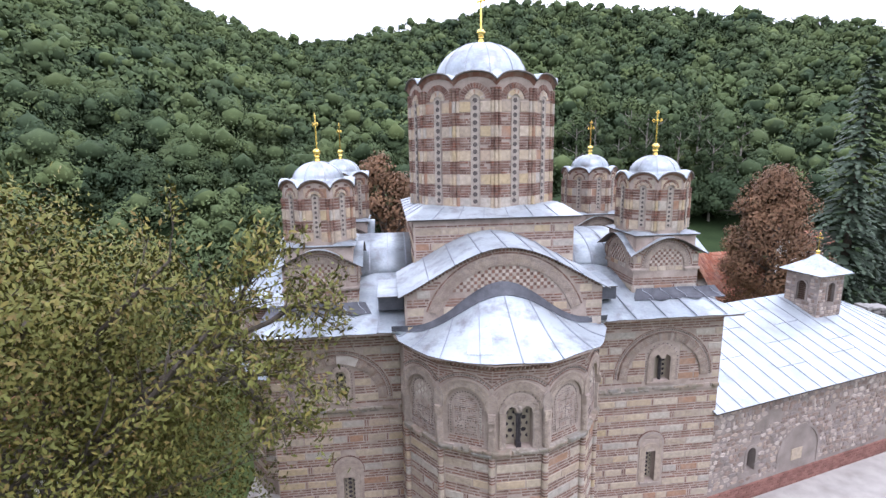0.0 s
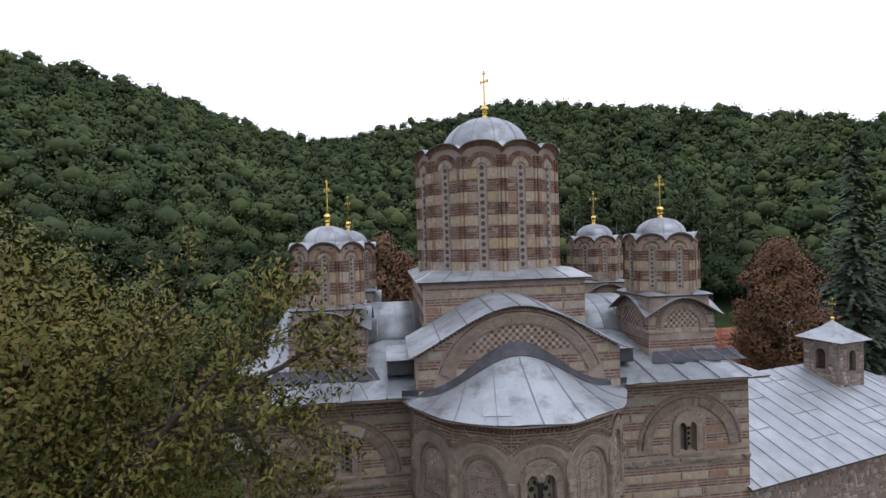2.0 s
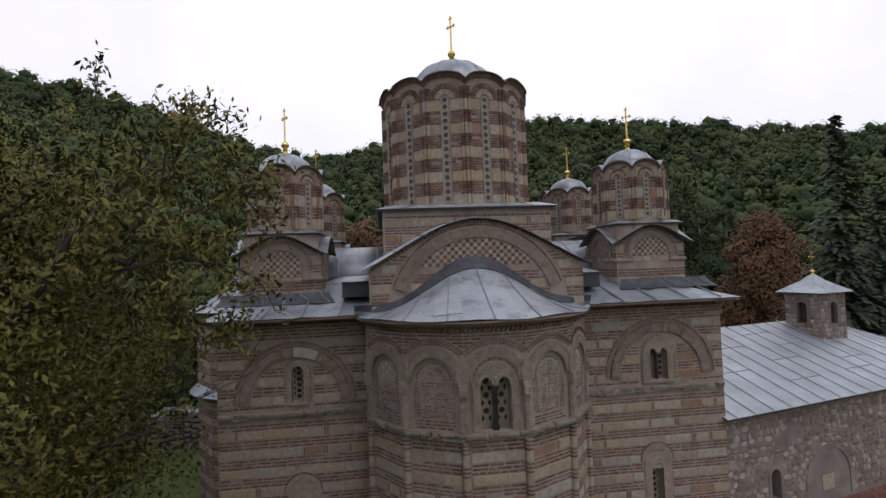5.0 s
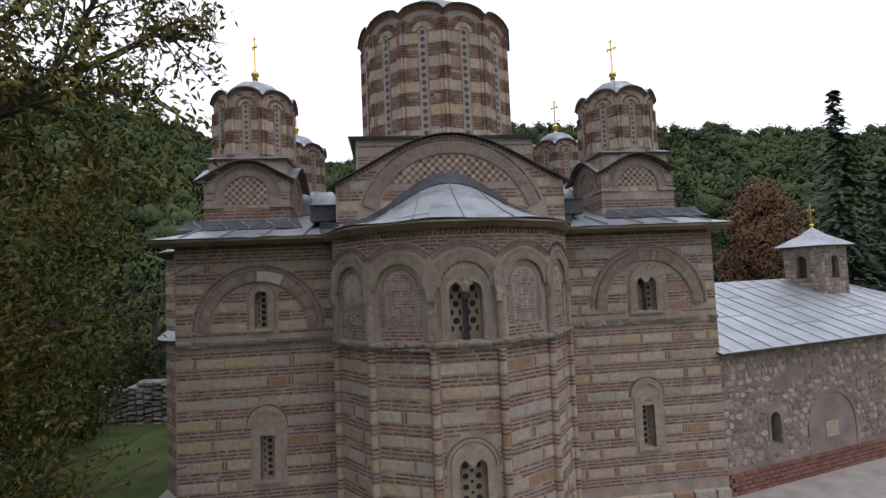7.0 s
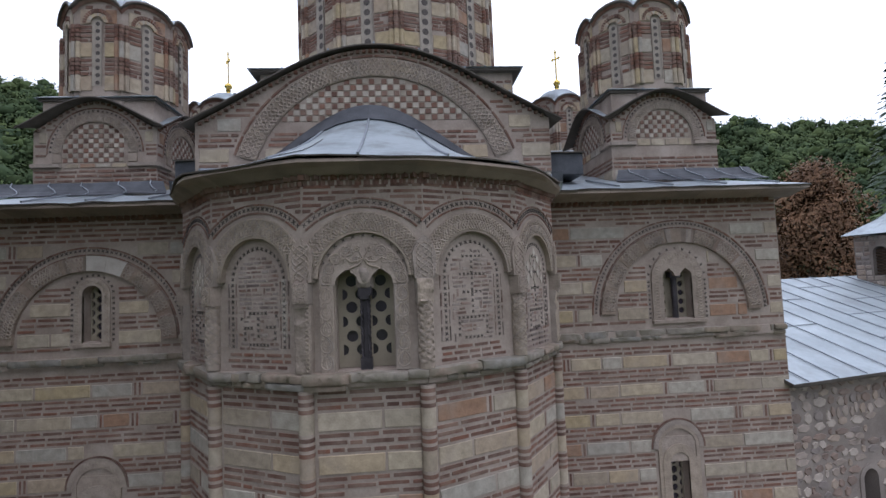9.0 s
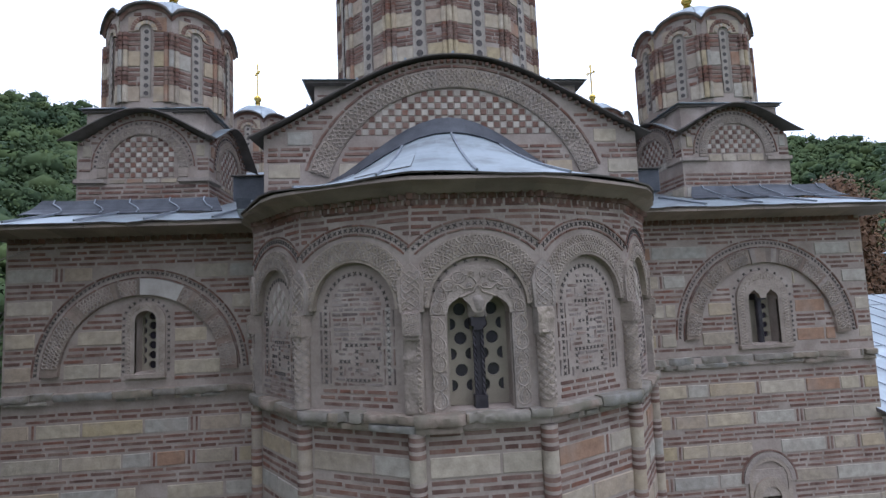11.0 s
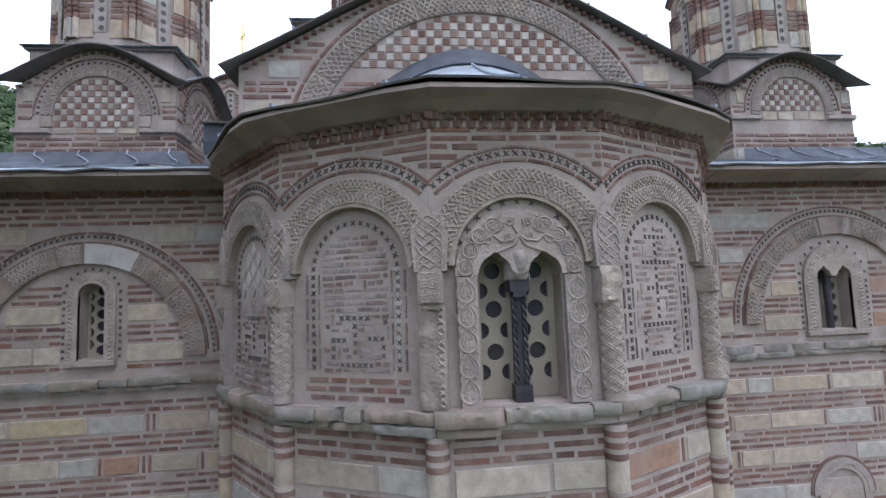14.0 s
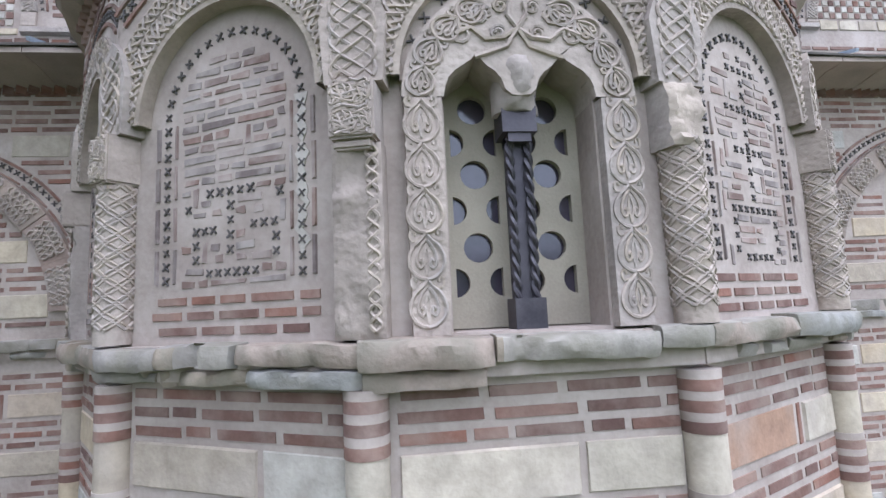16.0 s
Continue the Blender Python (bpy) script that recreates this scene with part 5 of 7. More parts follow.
# panels beside the window: bricks laid as a maze, with cross marks
for k in (1, 2, 4, 5):
    f = faces7[k]
    inside = lambda u, z: abs(u) < 0.475 and math.hypot(u, max(z - SP, 0)) < 0.475
    for q in range(4 if k in (1, 5) else 3):
        z = STR1 + 0.03 + q * 0.068
        u = -0.47 + rnd.uniform(0.0, 0.05)
        while u < 0.4:
            ln = min(rnd.uniform(0.13, 0.24), 0.47 - u)
            if k in (2, 4) and len(loose) < 290:
                one_brick(f, u, u + ln, z, z + 0.042, 0.006)
            else:
                panel_bricks.block(f, u, u + ln, z, z + 0.042, 0.012)
            u += ln + 0.028
    for s_ in (-1, 1):
        z = 5.42
        while z < SP:
            apse_marks.cross_mark(f, s_ * 0.385, z, 0.05, 0.009)
            z += 0.066
        for q in range(4):
            panel_bricks.block(f, s_ * 0.445 - 0.014, s_ * 0.445 + 0.014, 5.4 + q * 0.2, 5.57 + q * 0.2, 0.01)
            panel_bricks.block(f, s_ * 0.332 - 0.011, s_ * 0.332 + 0.011, 5.4 + q * 0.2, 5.57 + q * 0.2, 0.01)
    for q in range(17):
        t = math.pi * (q + 0.5) / 17
        apse_marks.cross_mark(f, 0.385 * math.cos(t), SP + 0.385 * math.sin(t), 0.05, 0.009, t)
    if k == 2:
        # bare white filling round the marks of one border
        fill = bmesh.new()
        left_, right_ = [], []
        for q in range(27):
            zz = 5.49 + 0.027 * q
            left_.append(fill.verts.new(f.pt(0.365 + 0.05 * noise.noise(Vector((zz * 19, 1, 1))), zz, 0.005)))
            right_.append(fill.verts.new(f.pt(0.405 + 0.05 * noise.noise(Vector((zz * 19, 8, 1))), zz, 0.005)))
        for q in range(26):
            fill.faces.new((left_[q], right_[q], right_[q + 1], left_[q + 1]))
        solid(part("white_filling", fill, PALE_CHECK, apse, "bare white mortar filling"), 0.012)
    if k in (2, 1):
        skip_marks = [(-0.12 + 0.058 * q, 5.86) for q in range(5)] + [(0.0, 5.8 - 0.062 * q) for q in range(4)] + [(-0.2 + 0.05 * q, 5.7) for q in range(3)] + [(-0.2, 5.64 - 0.06 * q) for q in range(2)] + [(-0.12 + 0.052 * q, 5.52) for q in range(6)] + [(0.13 + 0.055 * q, 5.71) for q in range(3)] + [(0.25, 5.65 - 0.06 * q) for q in range(2)] + [(0.27, 5.83), (-0.25, 5.8)]
    else:
        skip_marks = [(0.0, 5.78 + 0.062 * q) for q in range(12)] + [(-0.17 + 0.058 * q, 6.2) for q in range(7)] + [(-0.12 + 0.06 * q, 6.4) for q in range(5)] + [(-0.12 + 0.06 * q, 6.0) for q in range(5)] + [(-0.2 + 0.058 * q, 5.72) for q in range(8)] + [(s_ * 0.2, 5.66 - 0.062 * q) for s_ in (-1, 1) for q in range(3)] + [(-0.11 + 0.056 * q, 5.5) for q in range(5)]
    skip_marks = [(u, 5.43 + (z - 5.51) * 1.08) for u, z in skip_marks]
    for u, z in skip_marks:
        apse_marks.cross_mark(f, u, z, 0.05 if k < 3 else 0.043, 0.008)
    clear = lambda u0, u1, z0, z1: all(not (u0 - 0.022 < u < u1 + 0.022 and z0 - 0.022 < z < z1 + 0.022) for u, z in skip_marks)
    taken = []
    if k in (1, 5):
        for i_ in range(5):
            for j_ in range(5):
                cu, cz = -0.24 + 0.12 * i_, 6.08 + 0.09 * j_
                if math.hypot(cu, max(cz - SP, 0)) < 0.3 and (i_ + j_) % 2 == 0:
                    kk = len(lozenges.v)
                    for d_, g_ in ((-0.01, 1.0), (0.012, 0.85)):
                        lozenges.v += [f.pt(cu - 0.055 * g_, cz, d_), f.pt(cu, cz - 0.085 * g_, d_), f.pt(cu + 0.055 * g_, cz, d_), f.pt(cu, cz + 0.085 * g_, d_)]
                    lozenges.f += [(kk + 4, kk + 5, kk + 6, kk + 7)] + [(kk + a_, kk + (a_ + 1) % 4, kk + 4 + (a_ + 1) % 4, kk + 4 + a_) for a_ in range(4)]
        taken.append((-0.4, 0.4, 5.98, 6.7))
    z = 5.38
    while z < 6.5:
        u = -0.3 + rnd.uniform(0, 0.03)
        lim = 0.3 if z < SP else math.sqrt(max(0.33 ** 2 - (z + 0.05 - SP) ** 2, 0.0))
        u = max(u, -lim)
        while u < lim - 0.03:
            if rnd.random() < 0.09 and z < 6.35:
                box = (u, u + 0.034, z, z + 0.097)
            else:
                box = (u, min(u + rnd.choice((0.06, 0.085, 0.11, 0.15, 0.2)), lim), z, z + 0.037)
            if clear(*box) and all(box[1] < t[0] or box[0] > t[1] or box[3] < t[2] or box[2] > t[3] for t in taken):
                panel_bricks.block(f, *box[:2], *box[2:], 0.004, soft=0.005, wob=0.006)
                taken.append((box[0] - 0.01, box[1] + 0.01, box[2] - 0.006, box[3] + 0.004))
                u = box[1] + 0.014
            else:
                u += 0.012
        z += 0.0525

# colonnettes at the corners, banded below, carved above
for i in range(1, 7):
    deg = AP_ANG[i]
    px, py = apse_pt(deg, AP_R + 0.015)
    fc = Face((px, py, 0), (math.cos(radians(deg)), math.sin(radians(deg)), 0), (math.sin(radians(deg)), -math.cos(radians(deg)), 0))
    col = new("colonnette")
    col.parent = apse
    col.matrix_parent_inverse = apse.matrix_world.inverted()
    col["label"] = "slim corner colonnette of brick rings and stone drums"
    z = STR0
    while z > 0.75:
        for _ in range(3):
            bm = bmesh.new()
            add_tube(bm, [(px, py, z - 0.036), (px, py, z)], 0.087, 20)
            part("mortar_ring", bm, MORTAR, col, smooth="worn")
            bm = bmesh.new()
            add_tube(bm, [(px, py, z - PITCH), (px, py, z - 0.036)], 0.088, 20)
            part("brick_ring", bm, BRICK, col, smooth="worn")
            z -= PITCH
        bm = bmesh.new()
        add_tube(bm, [(px, py, z - STONE_H), (px, py, z)], 0.084, 20)
        part("stone_drum", bm, STONE, col, smooth="worn")
        z -= STONE_H
    # upper part: pilaster, capital, spandrel interlace
    bm = bmesh.new()
    if i in (2, 5, 4):
        add_tube(bm, [fc.pt(0, STR1, 0.02), fc.pt(0, 5.9, 0.02)], 0.085, 20)
        pil = part("carved_column", bm, CARVED, apse, "carved corner column with twisted interlace", "worn")
        bm = bmesh.new()
        for s_ in range(20):
            lead = (s_ // 2) / 10 + (0.022 if s_ % 4 > 1 else -0.022)
            add_tube(bm, [fc.pt(0.086 * math.cos(t), STR1 + 0.07 + (5.83 - STR1) * q / 44, 0.02 + (0.086 + 0.004 * math.cos(8 * t)) * math.sin(t)) for q in range(45) for t in (2 * math.pi * (q / 44 * (1.7 if s_ % 2 else -1.7) + lead),)], 0.0072, 5)
        part("interlace", bm, CARVED, pil)["kind"] = "stuff"
    else:
        bm.free()
        pil = rough_block(fc, -0.1, 0.1, STR1, 5.9, 0.065, -0.06, apse, "pilaster", "worn rough-carved corner pilaster", 0.022)
        guilloche(fc, [(0.065, STR1 + 0.03), (0.065, 5.88)], 0.022, 0.1, 0.068, 0.008, pil)
    if i == 4:
        cap = rough_block(fc, -0.1, 0.1, 5.86, 6.14, 0.1, -0.06, apse, "capital", "eroded block capital with its carving worn away", 0.035)
    else:
        bm = bmesh.new()
        add_box(bm, -0.092, 0.092, -0.118, 0.07, 5.9, 6.14)
        add_box(bm, -0.078, 0.078, -0.1, 0.05, 5.86, 5.9)
        bmesh.ops.bevel(bm, geom=bm.edges[:], offset=0.01, segments=2, affect="EDGES")
        m = Matrix((fc.u, -fc.n, Vector((0, 0, 1)))).transposed().to_4x4()
        bmesh.ops.transform(bm, matrix=Matrix.Translation(fc.o) @ m, verts=bm.verts[:])
        cap = part("capital", bm, CARVED, apse, "block capital carved with knotted interlace", "worn")
        guilloche(fc, [(0.0, 5.915), (0.0, 6.13)], 0.072, 0.13, 0.119, 0.0068, cap, strands=6)
        for s_ in (-1, 1):
            guilloche(fc, [(-0.08, 6.02 + s_ * 0.055), (0.08, 6.02 + s_ * 0.055)], 0.04, 0.08, 0.119, 0.006, cap, strands=3)
    bm = bmesh.new()
    tri = [(-0.12, 6.14), (0.12, 6.14), (0.14, 6.42), (0.09, 6.56), (0.0, 6.64), (-0.09, 6.56), (-0.14, 6.42)]
    a = [bm.verts.new(fc.pt(u, z, 0.07)) for u, z in tri]
    b = [bm.verts.new(fc.pt(u, z, -0.05)) for u, z in tri]
    for q in range(len(tri)):
        bm.faces.new((a[q], a[(q + 1) % len(tri)], b[(q + 1) % len(tri)], b[q]))
    bm.faces.new(a[::-1])
    spd = part("spandrel_stone", bm, CARVED, apse, "spandrel stone carved with plaited bands")
    guilloche(fc, [(0.0, 6.16), (0.0, 6.56)], 0.095, 0.27, 0.07, 0.0085, spd, strands=6)

lozenges.make("lozenge_inlay", PALE_CHECK, apse, "pale stone lozenges")
panel_bricks.make("panel_brickwork", PANEL_BRICK, apse, "dusty bricks laid as a maze")
apse_bricks.make("brickwork", BRICK, apse, "courses of thin old bricks")
apse_stones.make("stonework", STONE, apse, "squared sandstone blocks")
apse_marks.make("inlay", XDARK, apse, "dark cross-shaped ceramic inlay")

# great twin window of the apse
f = faces7[3]
cw = new("window")
cw.parent = church
cw.matrix_parent_inverse = church.matrix_world.inverted()
cw["label"] = "twin-light apse window with carved frame and dark metal column"
bm = bmesh.new()
add_box(bm, -0.325, 0.325, -3.2, -1.6, STR1 + 0.005, 6.42)
cut(apse, [bm])
for s_ in (-1, 1):
    p = Pieces()
    p.block(f, min(s_ * 0.325, s_ * 0.5), max(s_ * 0.325, s_ * 0.5), STR1 - 0.01, SP - 0.08, 0.06, -0.25, 0.012)
    p.make("jamb", CARVED, cw, "jamb carved with a chain of leaves", stuff=False)
    hearts(f, lambda a, s, s_=s_: (s_ * 0.425 + s, STR1 + 0.03 + a * (SP - 0.13 - STR1)), 5, 0.07, 0.061, cw)
    hearts(f, lambda a, s, s_=s_: (s_ * (0.425 + s) * math.cos(a * 1.25), SP - 0.08 + (0.425 + s) * math.sin(a * 1.25)), 4, 0.058, 0.049, cw)
ty = Pieces()
for q in range(18):
    ty.ring_block(f, 0, SP, 0.3, 0.51, math.pi * q / 18, math.pi * (q + 1) / 18, 0.026, -0.05)
ty.make("tympanum", MORTAR, cw)
lobed_head(f, 0, STR1, SP - 0.08, 0.325, 0.5, 0.045, cw, "half-round slab carved with scrolls over two pointed lights")
bm = bmesh.new()
for s_ in (-1, 1):
    for c0, c1, rr in ((0.24, 0.27, 0.05), (0.16, 0.36, 0.05), (0.07, 0.4, 0.035), (0.085, 0.28, 0.035)):
        add_tube(bm, [f.pt(s_ * c0 + rr * (1 - q / 14 * 0.75) * math.cos(s_ * (q * 0.7 + 0.6)), SP - 0.08 + c1 + rr * (1 - q / 14 * 0.75) * math.sin(q * 0.7 + 0.6), 0.048) for q in range(14)], 0.0085, 5)
    add_tube(bm, [f.pt(s_ * a, SP - 0.08 + b, 0.05) for a, b in ((0.0, 0.3), (0.06, 0.26), (0.14, 0.25), (0.2, 0.3), (0.27, 0.27))], 0.011, 5)
    add_tube(bm, [f.pt(s_ * a, SP - 0.08 + b, 0.05) for a, b in ((0.0, 0.3), (0.05, 0.22), (0.13, 0.19), (0.19, 0.17))], 0.011, 5)
    add_tube(bm, [f.pt(s_ * a, SP - 0.08 + b, 0.05) for a, b in ((0.0, 0.3), (0.04, 0.36), (0.03, 0.42))], 0.01, 5)
part("scrollwork", bm, CARVED, cw, "carved leaf scrolls")
rough_block(f, -0.1, 0.1, 6.06, 6.3, 0.07, -0.1, cw, "broken_pendant", "broken rough stone pendant between the lights", 0.035, lambda u, z: -1.6 * abs(u) * abs(u) * 5 - 0.12 * (0.3 - (z - 6.0)))
p = Pieces()
for q in range(13):
    t = math.pi * (q + 0.5) / 13
    if 0.2 < t < 0.95 or 1.3 < t < 2.95:
        p.cross_mark(f, 0.475 * math.cos(t), SP + 0.475 * math.sin(t), 0.05, 0.036, t)
p.make("inlay", XDARK, cw)
holes = []
for s_ in (-1, 1):
    for z in (5.5, 5.835, 6.14):
        holes.append((s_ * 0.17, z, 0.067, None))
    for z in (5.345, 5.67, 5.985):
        holes.append((s_ * 0.278, z, 0.064, (s_ * 0.276, 1 if s_ > 0 else -1)))
        holes.append((s_ * 0.062, z, 0.064, (s_ * 0.064, -1 if s_ > 0 else 1)))
tracery(f, 0, STR1 + 0.01, 6.1, 0.33, cw, holes, -0.2)
bm = bmesh.new()
for s_ in (-1, 1):
    for w_ in (0, math.pi):
        add_tube(bm, [f.pt(s_ * 0.04 + 0.01 * math.cos(q * 0.55 + w_), 5.25 + q * 0.0105, -0.06 + 0.01 * math.sin(q * 0.55 + w_)) for q in range(68)], 0.012, 6)
add_box(bm, -0.05, 0.05, f.o.y + 0.07, f.o.y + 0.12, 5.24, 6.02)
col = part("column", bm, IRON, cw, "twisted dark metal double column")
bm = bmesh.new()
add_box(bm, -0.065, 0.065, f.o.y + 0.01, f.o.y + 0.15, STR1 + 0.005, STR1 + 0.13)
part("column_base", bm, IRON, col)
bm = bmesh.new()
add_box(bm, -0.05, 0.05, f.o.y + 0.02, f.o.y + 0.14, 5.93, 5.97)
add_box(bm, -0.075, 0.075, f.o.y + 0.01, f.o.y + 0.16, 5.97, 6.13)
part("column_head", bm, IRON, col)

# low window of the apse
lw_ = window(f, apse, 0.0, 1.7, 2.75, 0.27, 0.16, [(s_ * 0.13, 1.85 + 0.21 * q, 0.062, None) for s_ in (-1, 1) for q in range(5)] + [(s_ * 0.0 + 0.0, 1.955 + 0.21 * q, 0.035, None) for s_ in (1,) for q in range(4)], "low twin-light apse window with pierced tracery", crosses=False)
band_frame(f, 0, 2.74, 2.75, 0.46, 0.51, 0.03, CARVED, apse, "hood_arch", "stone hood arch")
band_frame(f, 0, 2.74, 2.75, 0.52, 0.545, 0.02, BRICK, apse, "hood_rim", "thin brick rim")
lobed_head(f, 0, 1.7, 2.72, 0.27, 0.43, 0.03, lw_, "carved slab over two pointed lights")

# the single stones and bricks nearest the walk
for p in loose_stones:
    p.make("stone_block", STONE, apse, stuff=False)
for m in loose:
    b = new("brick", UNIT)
    b.parent = apse
    b.matrix_parent_inverse = apse.matrix_world.inverted()
    b.matrix_world = m


# ---- masonry of the gable, dome bases and drums ----
def checker(face, uc, zc, inside, u0, u1, z0, z1, size, bricks, stones, d):
    nu, nz = int((u1 - u0) / size), int((z1 - z0) / size)
    for i in range(nu):
        for j in range(nz):
            a, b = u0 + i * size, z0 + j * size
            if inside(a + size / 2, b + size / 2):
                tgt = stones if (i + j) % 2 else bricks
                tgt.block(face, a + 0.006, a + size - 0.006, b + 0.006, b + size - 0.006, d, soft=0.004)


fg = Face((TC, TY, 0), (1, 0, 0), (0, -1, 0))
GR, GC = 2.22, 7.38
br, stn = Pieces(), Pieces()
pale = Pieces()


def under(u, z, m=0.09):
    return abs(u) < TH - 0.02 and z < 8.535 + 1.225 * ogee(u / 2.9) - m


def free_gable(u, z):
    r = math.hypot(u, z - GC)
    if not under(u, z) or GR - 0.31 < r < GR + 0.1:
        return False
    return not (r < GR - 0.31 and z > 8.6)


lay(fg, 2 * TH, courses_up(7.45, 9.7, 0.0, 1), free_gable, br, stn, 0.008, -TH)
checker(fg, 0, 0, lambda u, z: math.hypot(u, z - GC) < GR - 0.3 and z > 8.6, -1.64, 1.64, 8.61, 9.35, 0.096, br, pale, 0.01)
half_g = math.asin(2.1 / GR)
k = 11
for i in range(k):
    t0, t1 = math.pi / 2 + half_g * (1 - 2 * (i + 1) / k), math.pi / 2 + half_g * (1 - 2 * i / k)
    one = Pieces()
    one.ring_block(fg, 0, GC, GR - 0.29, GR, t0 + 0.0015, t1 - 0.0015, 0.03 + rnd.uniform(-0.004, 0.006), steps=4)
    one.make("arch_stone", CARVED, gable, stuff=False)
    rm = GR - 0.145
    for dr_ in (-0.09, 0.0, 0.09):
        guilloche(fg, [((rm + dr_) * math.cos(t0 + (t1 - t0) * (0.05 + 0.9 * q / 6)), GC + (rm + dr_) * math.sin(t0 + (t1 - t0) * (0.05 + 0.9 * q / 6))) for q in range(7)], 0.038, 0.13, 0.036, 0.011, gable, strands=2)
for i in range(16):
    t0, t1 = math.pi / 2 + half_g * (1 - 2 * (i + 1) / 16), math.pi / 2 + half_g * (1 - 2 * i / 16)
    br.ring_block(fg, 0, GC, GR + 0.025, GR + 0.065, t0 + 0.012, t1, 0.014, steps=2)
# a row of upright bricks under the wavy eave
for i in range(56):
    u = -TH + 0.05 + i * (2 * TH - 0.1) / 56
    z = 8.535 + 1.225 * ogee(u / 2.9) - 0.065
    br.block(fg, u, u + 0.06, z, z + 0.05, 0.05)
br.make("brickwork", BRICK, gable, "thin old bricks")
stn.make("stonework", STONE, gable, "squared sandstone blocks")
pale.make("chequerwork", PALE_CHECK, gable, "chequer of small pale stones")

LZC, LZ0 = 8.72, 8.37
for (cx, cy), (ped, tier, (dr, apo, stp)) in zip(SMALL, drums):
    half = 1.06
    LZC, LZ0 = (8.64, 8.37) if cx < 0 else (8.7, 8.55)
    LC0 = 8.46 if cx < 0 else 8.7
    b_, s_p, m_, c_p = Pieces(), Pieces(), Pieces(), Pieces()
    front = cy < 4
    sides = [((0, -1), (1, 0))]
    if front:
        sides += [((1 if cx < 0 else -1, 0), (0, 1 if cx < 0 else -1))]
    else:
        sides += [((1 if cx < 0 else -1, 0), (0, 1 if cx < 0 else -1))]
    for (nx, ny), (ux, uy) in sides:
        fp_ = Face((cx + nx * half, cy + ny * half, 0), (ux, uy, 0), (nx, ny, 0))

        def free_ped(u, z):
            if LZ0 - 0.02 < z < LZC and (abs(u) < 0.85 or z < LZ0 + 0.11):
                return False
            if z >= LZC and math.hypot(u, z - LZC) < 0.85:
                return False
            return abs(u) < half - 0.01 and z < PED_T + (PED_P - PED_T) * ogee(u / half) - 0.06

        lay(fp_, 2 * half, courses_up(7.72, PED_P, 0.0, 2), free_ped, b_, s_p, 0.008, -half)
        checker(fp_, 0, 0, lambda u, z: math.hypot(u, max(z - LZC, 0)) < 0.575 and z > LC0, -0.56, 0.56, LC0 + 0.01, 9.33, 0.088, b_, c_p, 0.01)
        for q in range(4):
            s_p.block(fp_, -0.55 + 0.275 * q + 0.008, -0.275 + 0.275 * q - 0.008, LZ0 + 0.005, LC0 - 0.005, 0.012, soft=0.01)
        for sd in (-1, 1):
            leg = Pieces()
            leg.block(fp_, min(sd * 0.57, sd * 0.73), max(sd * 0.57, sd * 0.73), LZ0 + 0.1, LZC, 0.03)
            leg.make("arch_stone", CARVED, ped, stuff=False)
        for i in range(7):
            one = Pieces()
            one.ring_block(fp_, 0, LZC, 0.57, 0.73, math.pi * i / 7 + 0.01, math.pi * (i + 1) / 7 - 0.01, 0.03, steps=3)
            one.make("arch_stone", CARVED, ped, stuff=False)
        guilloche(fp_, [(0.65 * math.cos(math.pi * i / 20), LZC + 0.65 * math.sin(math.pi * i / 20)) for i in range(21)], 0.06, 0.17, 0.033, 0.008, ped, strands=4)
        for i in range(30):
            t = math.pi * (i + 0.5) / 30
            m_.cross_mark(fp_, 0.775 * math.cos(t), LZC + 0.775 * math.sin(t), 0.05, 0.012, t)
        for i in range(9):
            b_.ring_block(fp_, 0, LZC, 0.815, 0.84, math.pi * i / 9 + 0.02, math.pi * (i + 1) / 9, 0.014, steps=3)
        for i in range(20):
            u = -half + 0.04 + i * (2 * half - 0.08) / 20
            z = PED_T + (PED_P - PED_T) * ogee((u + 0.03) / half) - 0.06
            b_.block(fp_, u, u + 0.06, z, z + 0.045, 0.04)
        for a, b in ((-half - 0.04, -0.57), (0.57, half + 0.04)):
            p = Pieces()
            p.block(fp_, a, b, LZ0, LZ0 + 0.1, 0.06, soft=0.02)
            p.make("cornice_stone", CARVED, ped, stuff=False)
    b_.make("brickwork", BRICK, ped, "thin old bricks")
    s_p.make("stonework", STONE, ped, "pale stones in bands and chequers")
    c_p.make("chequerwork", PALE_CHECK, ped, "chequer of small pale stones")
    m_.make("inlay", XDARK, ped)


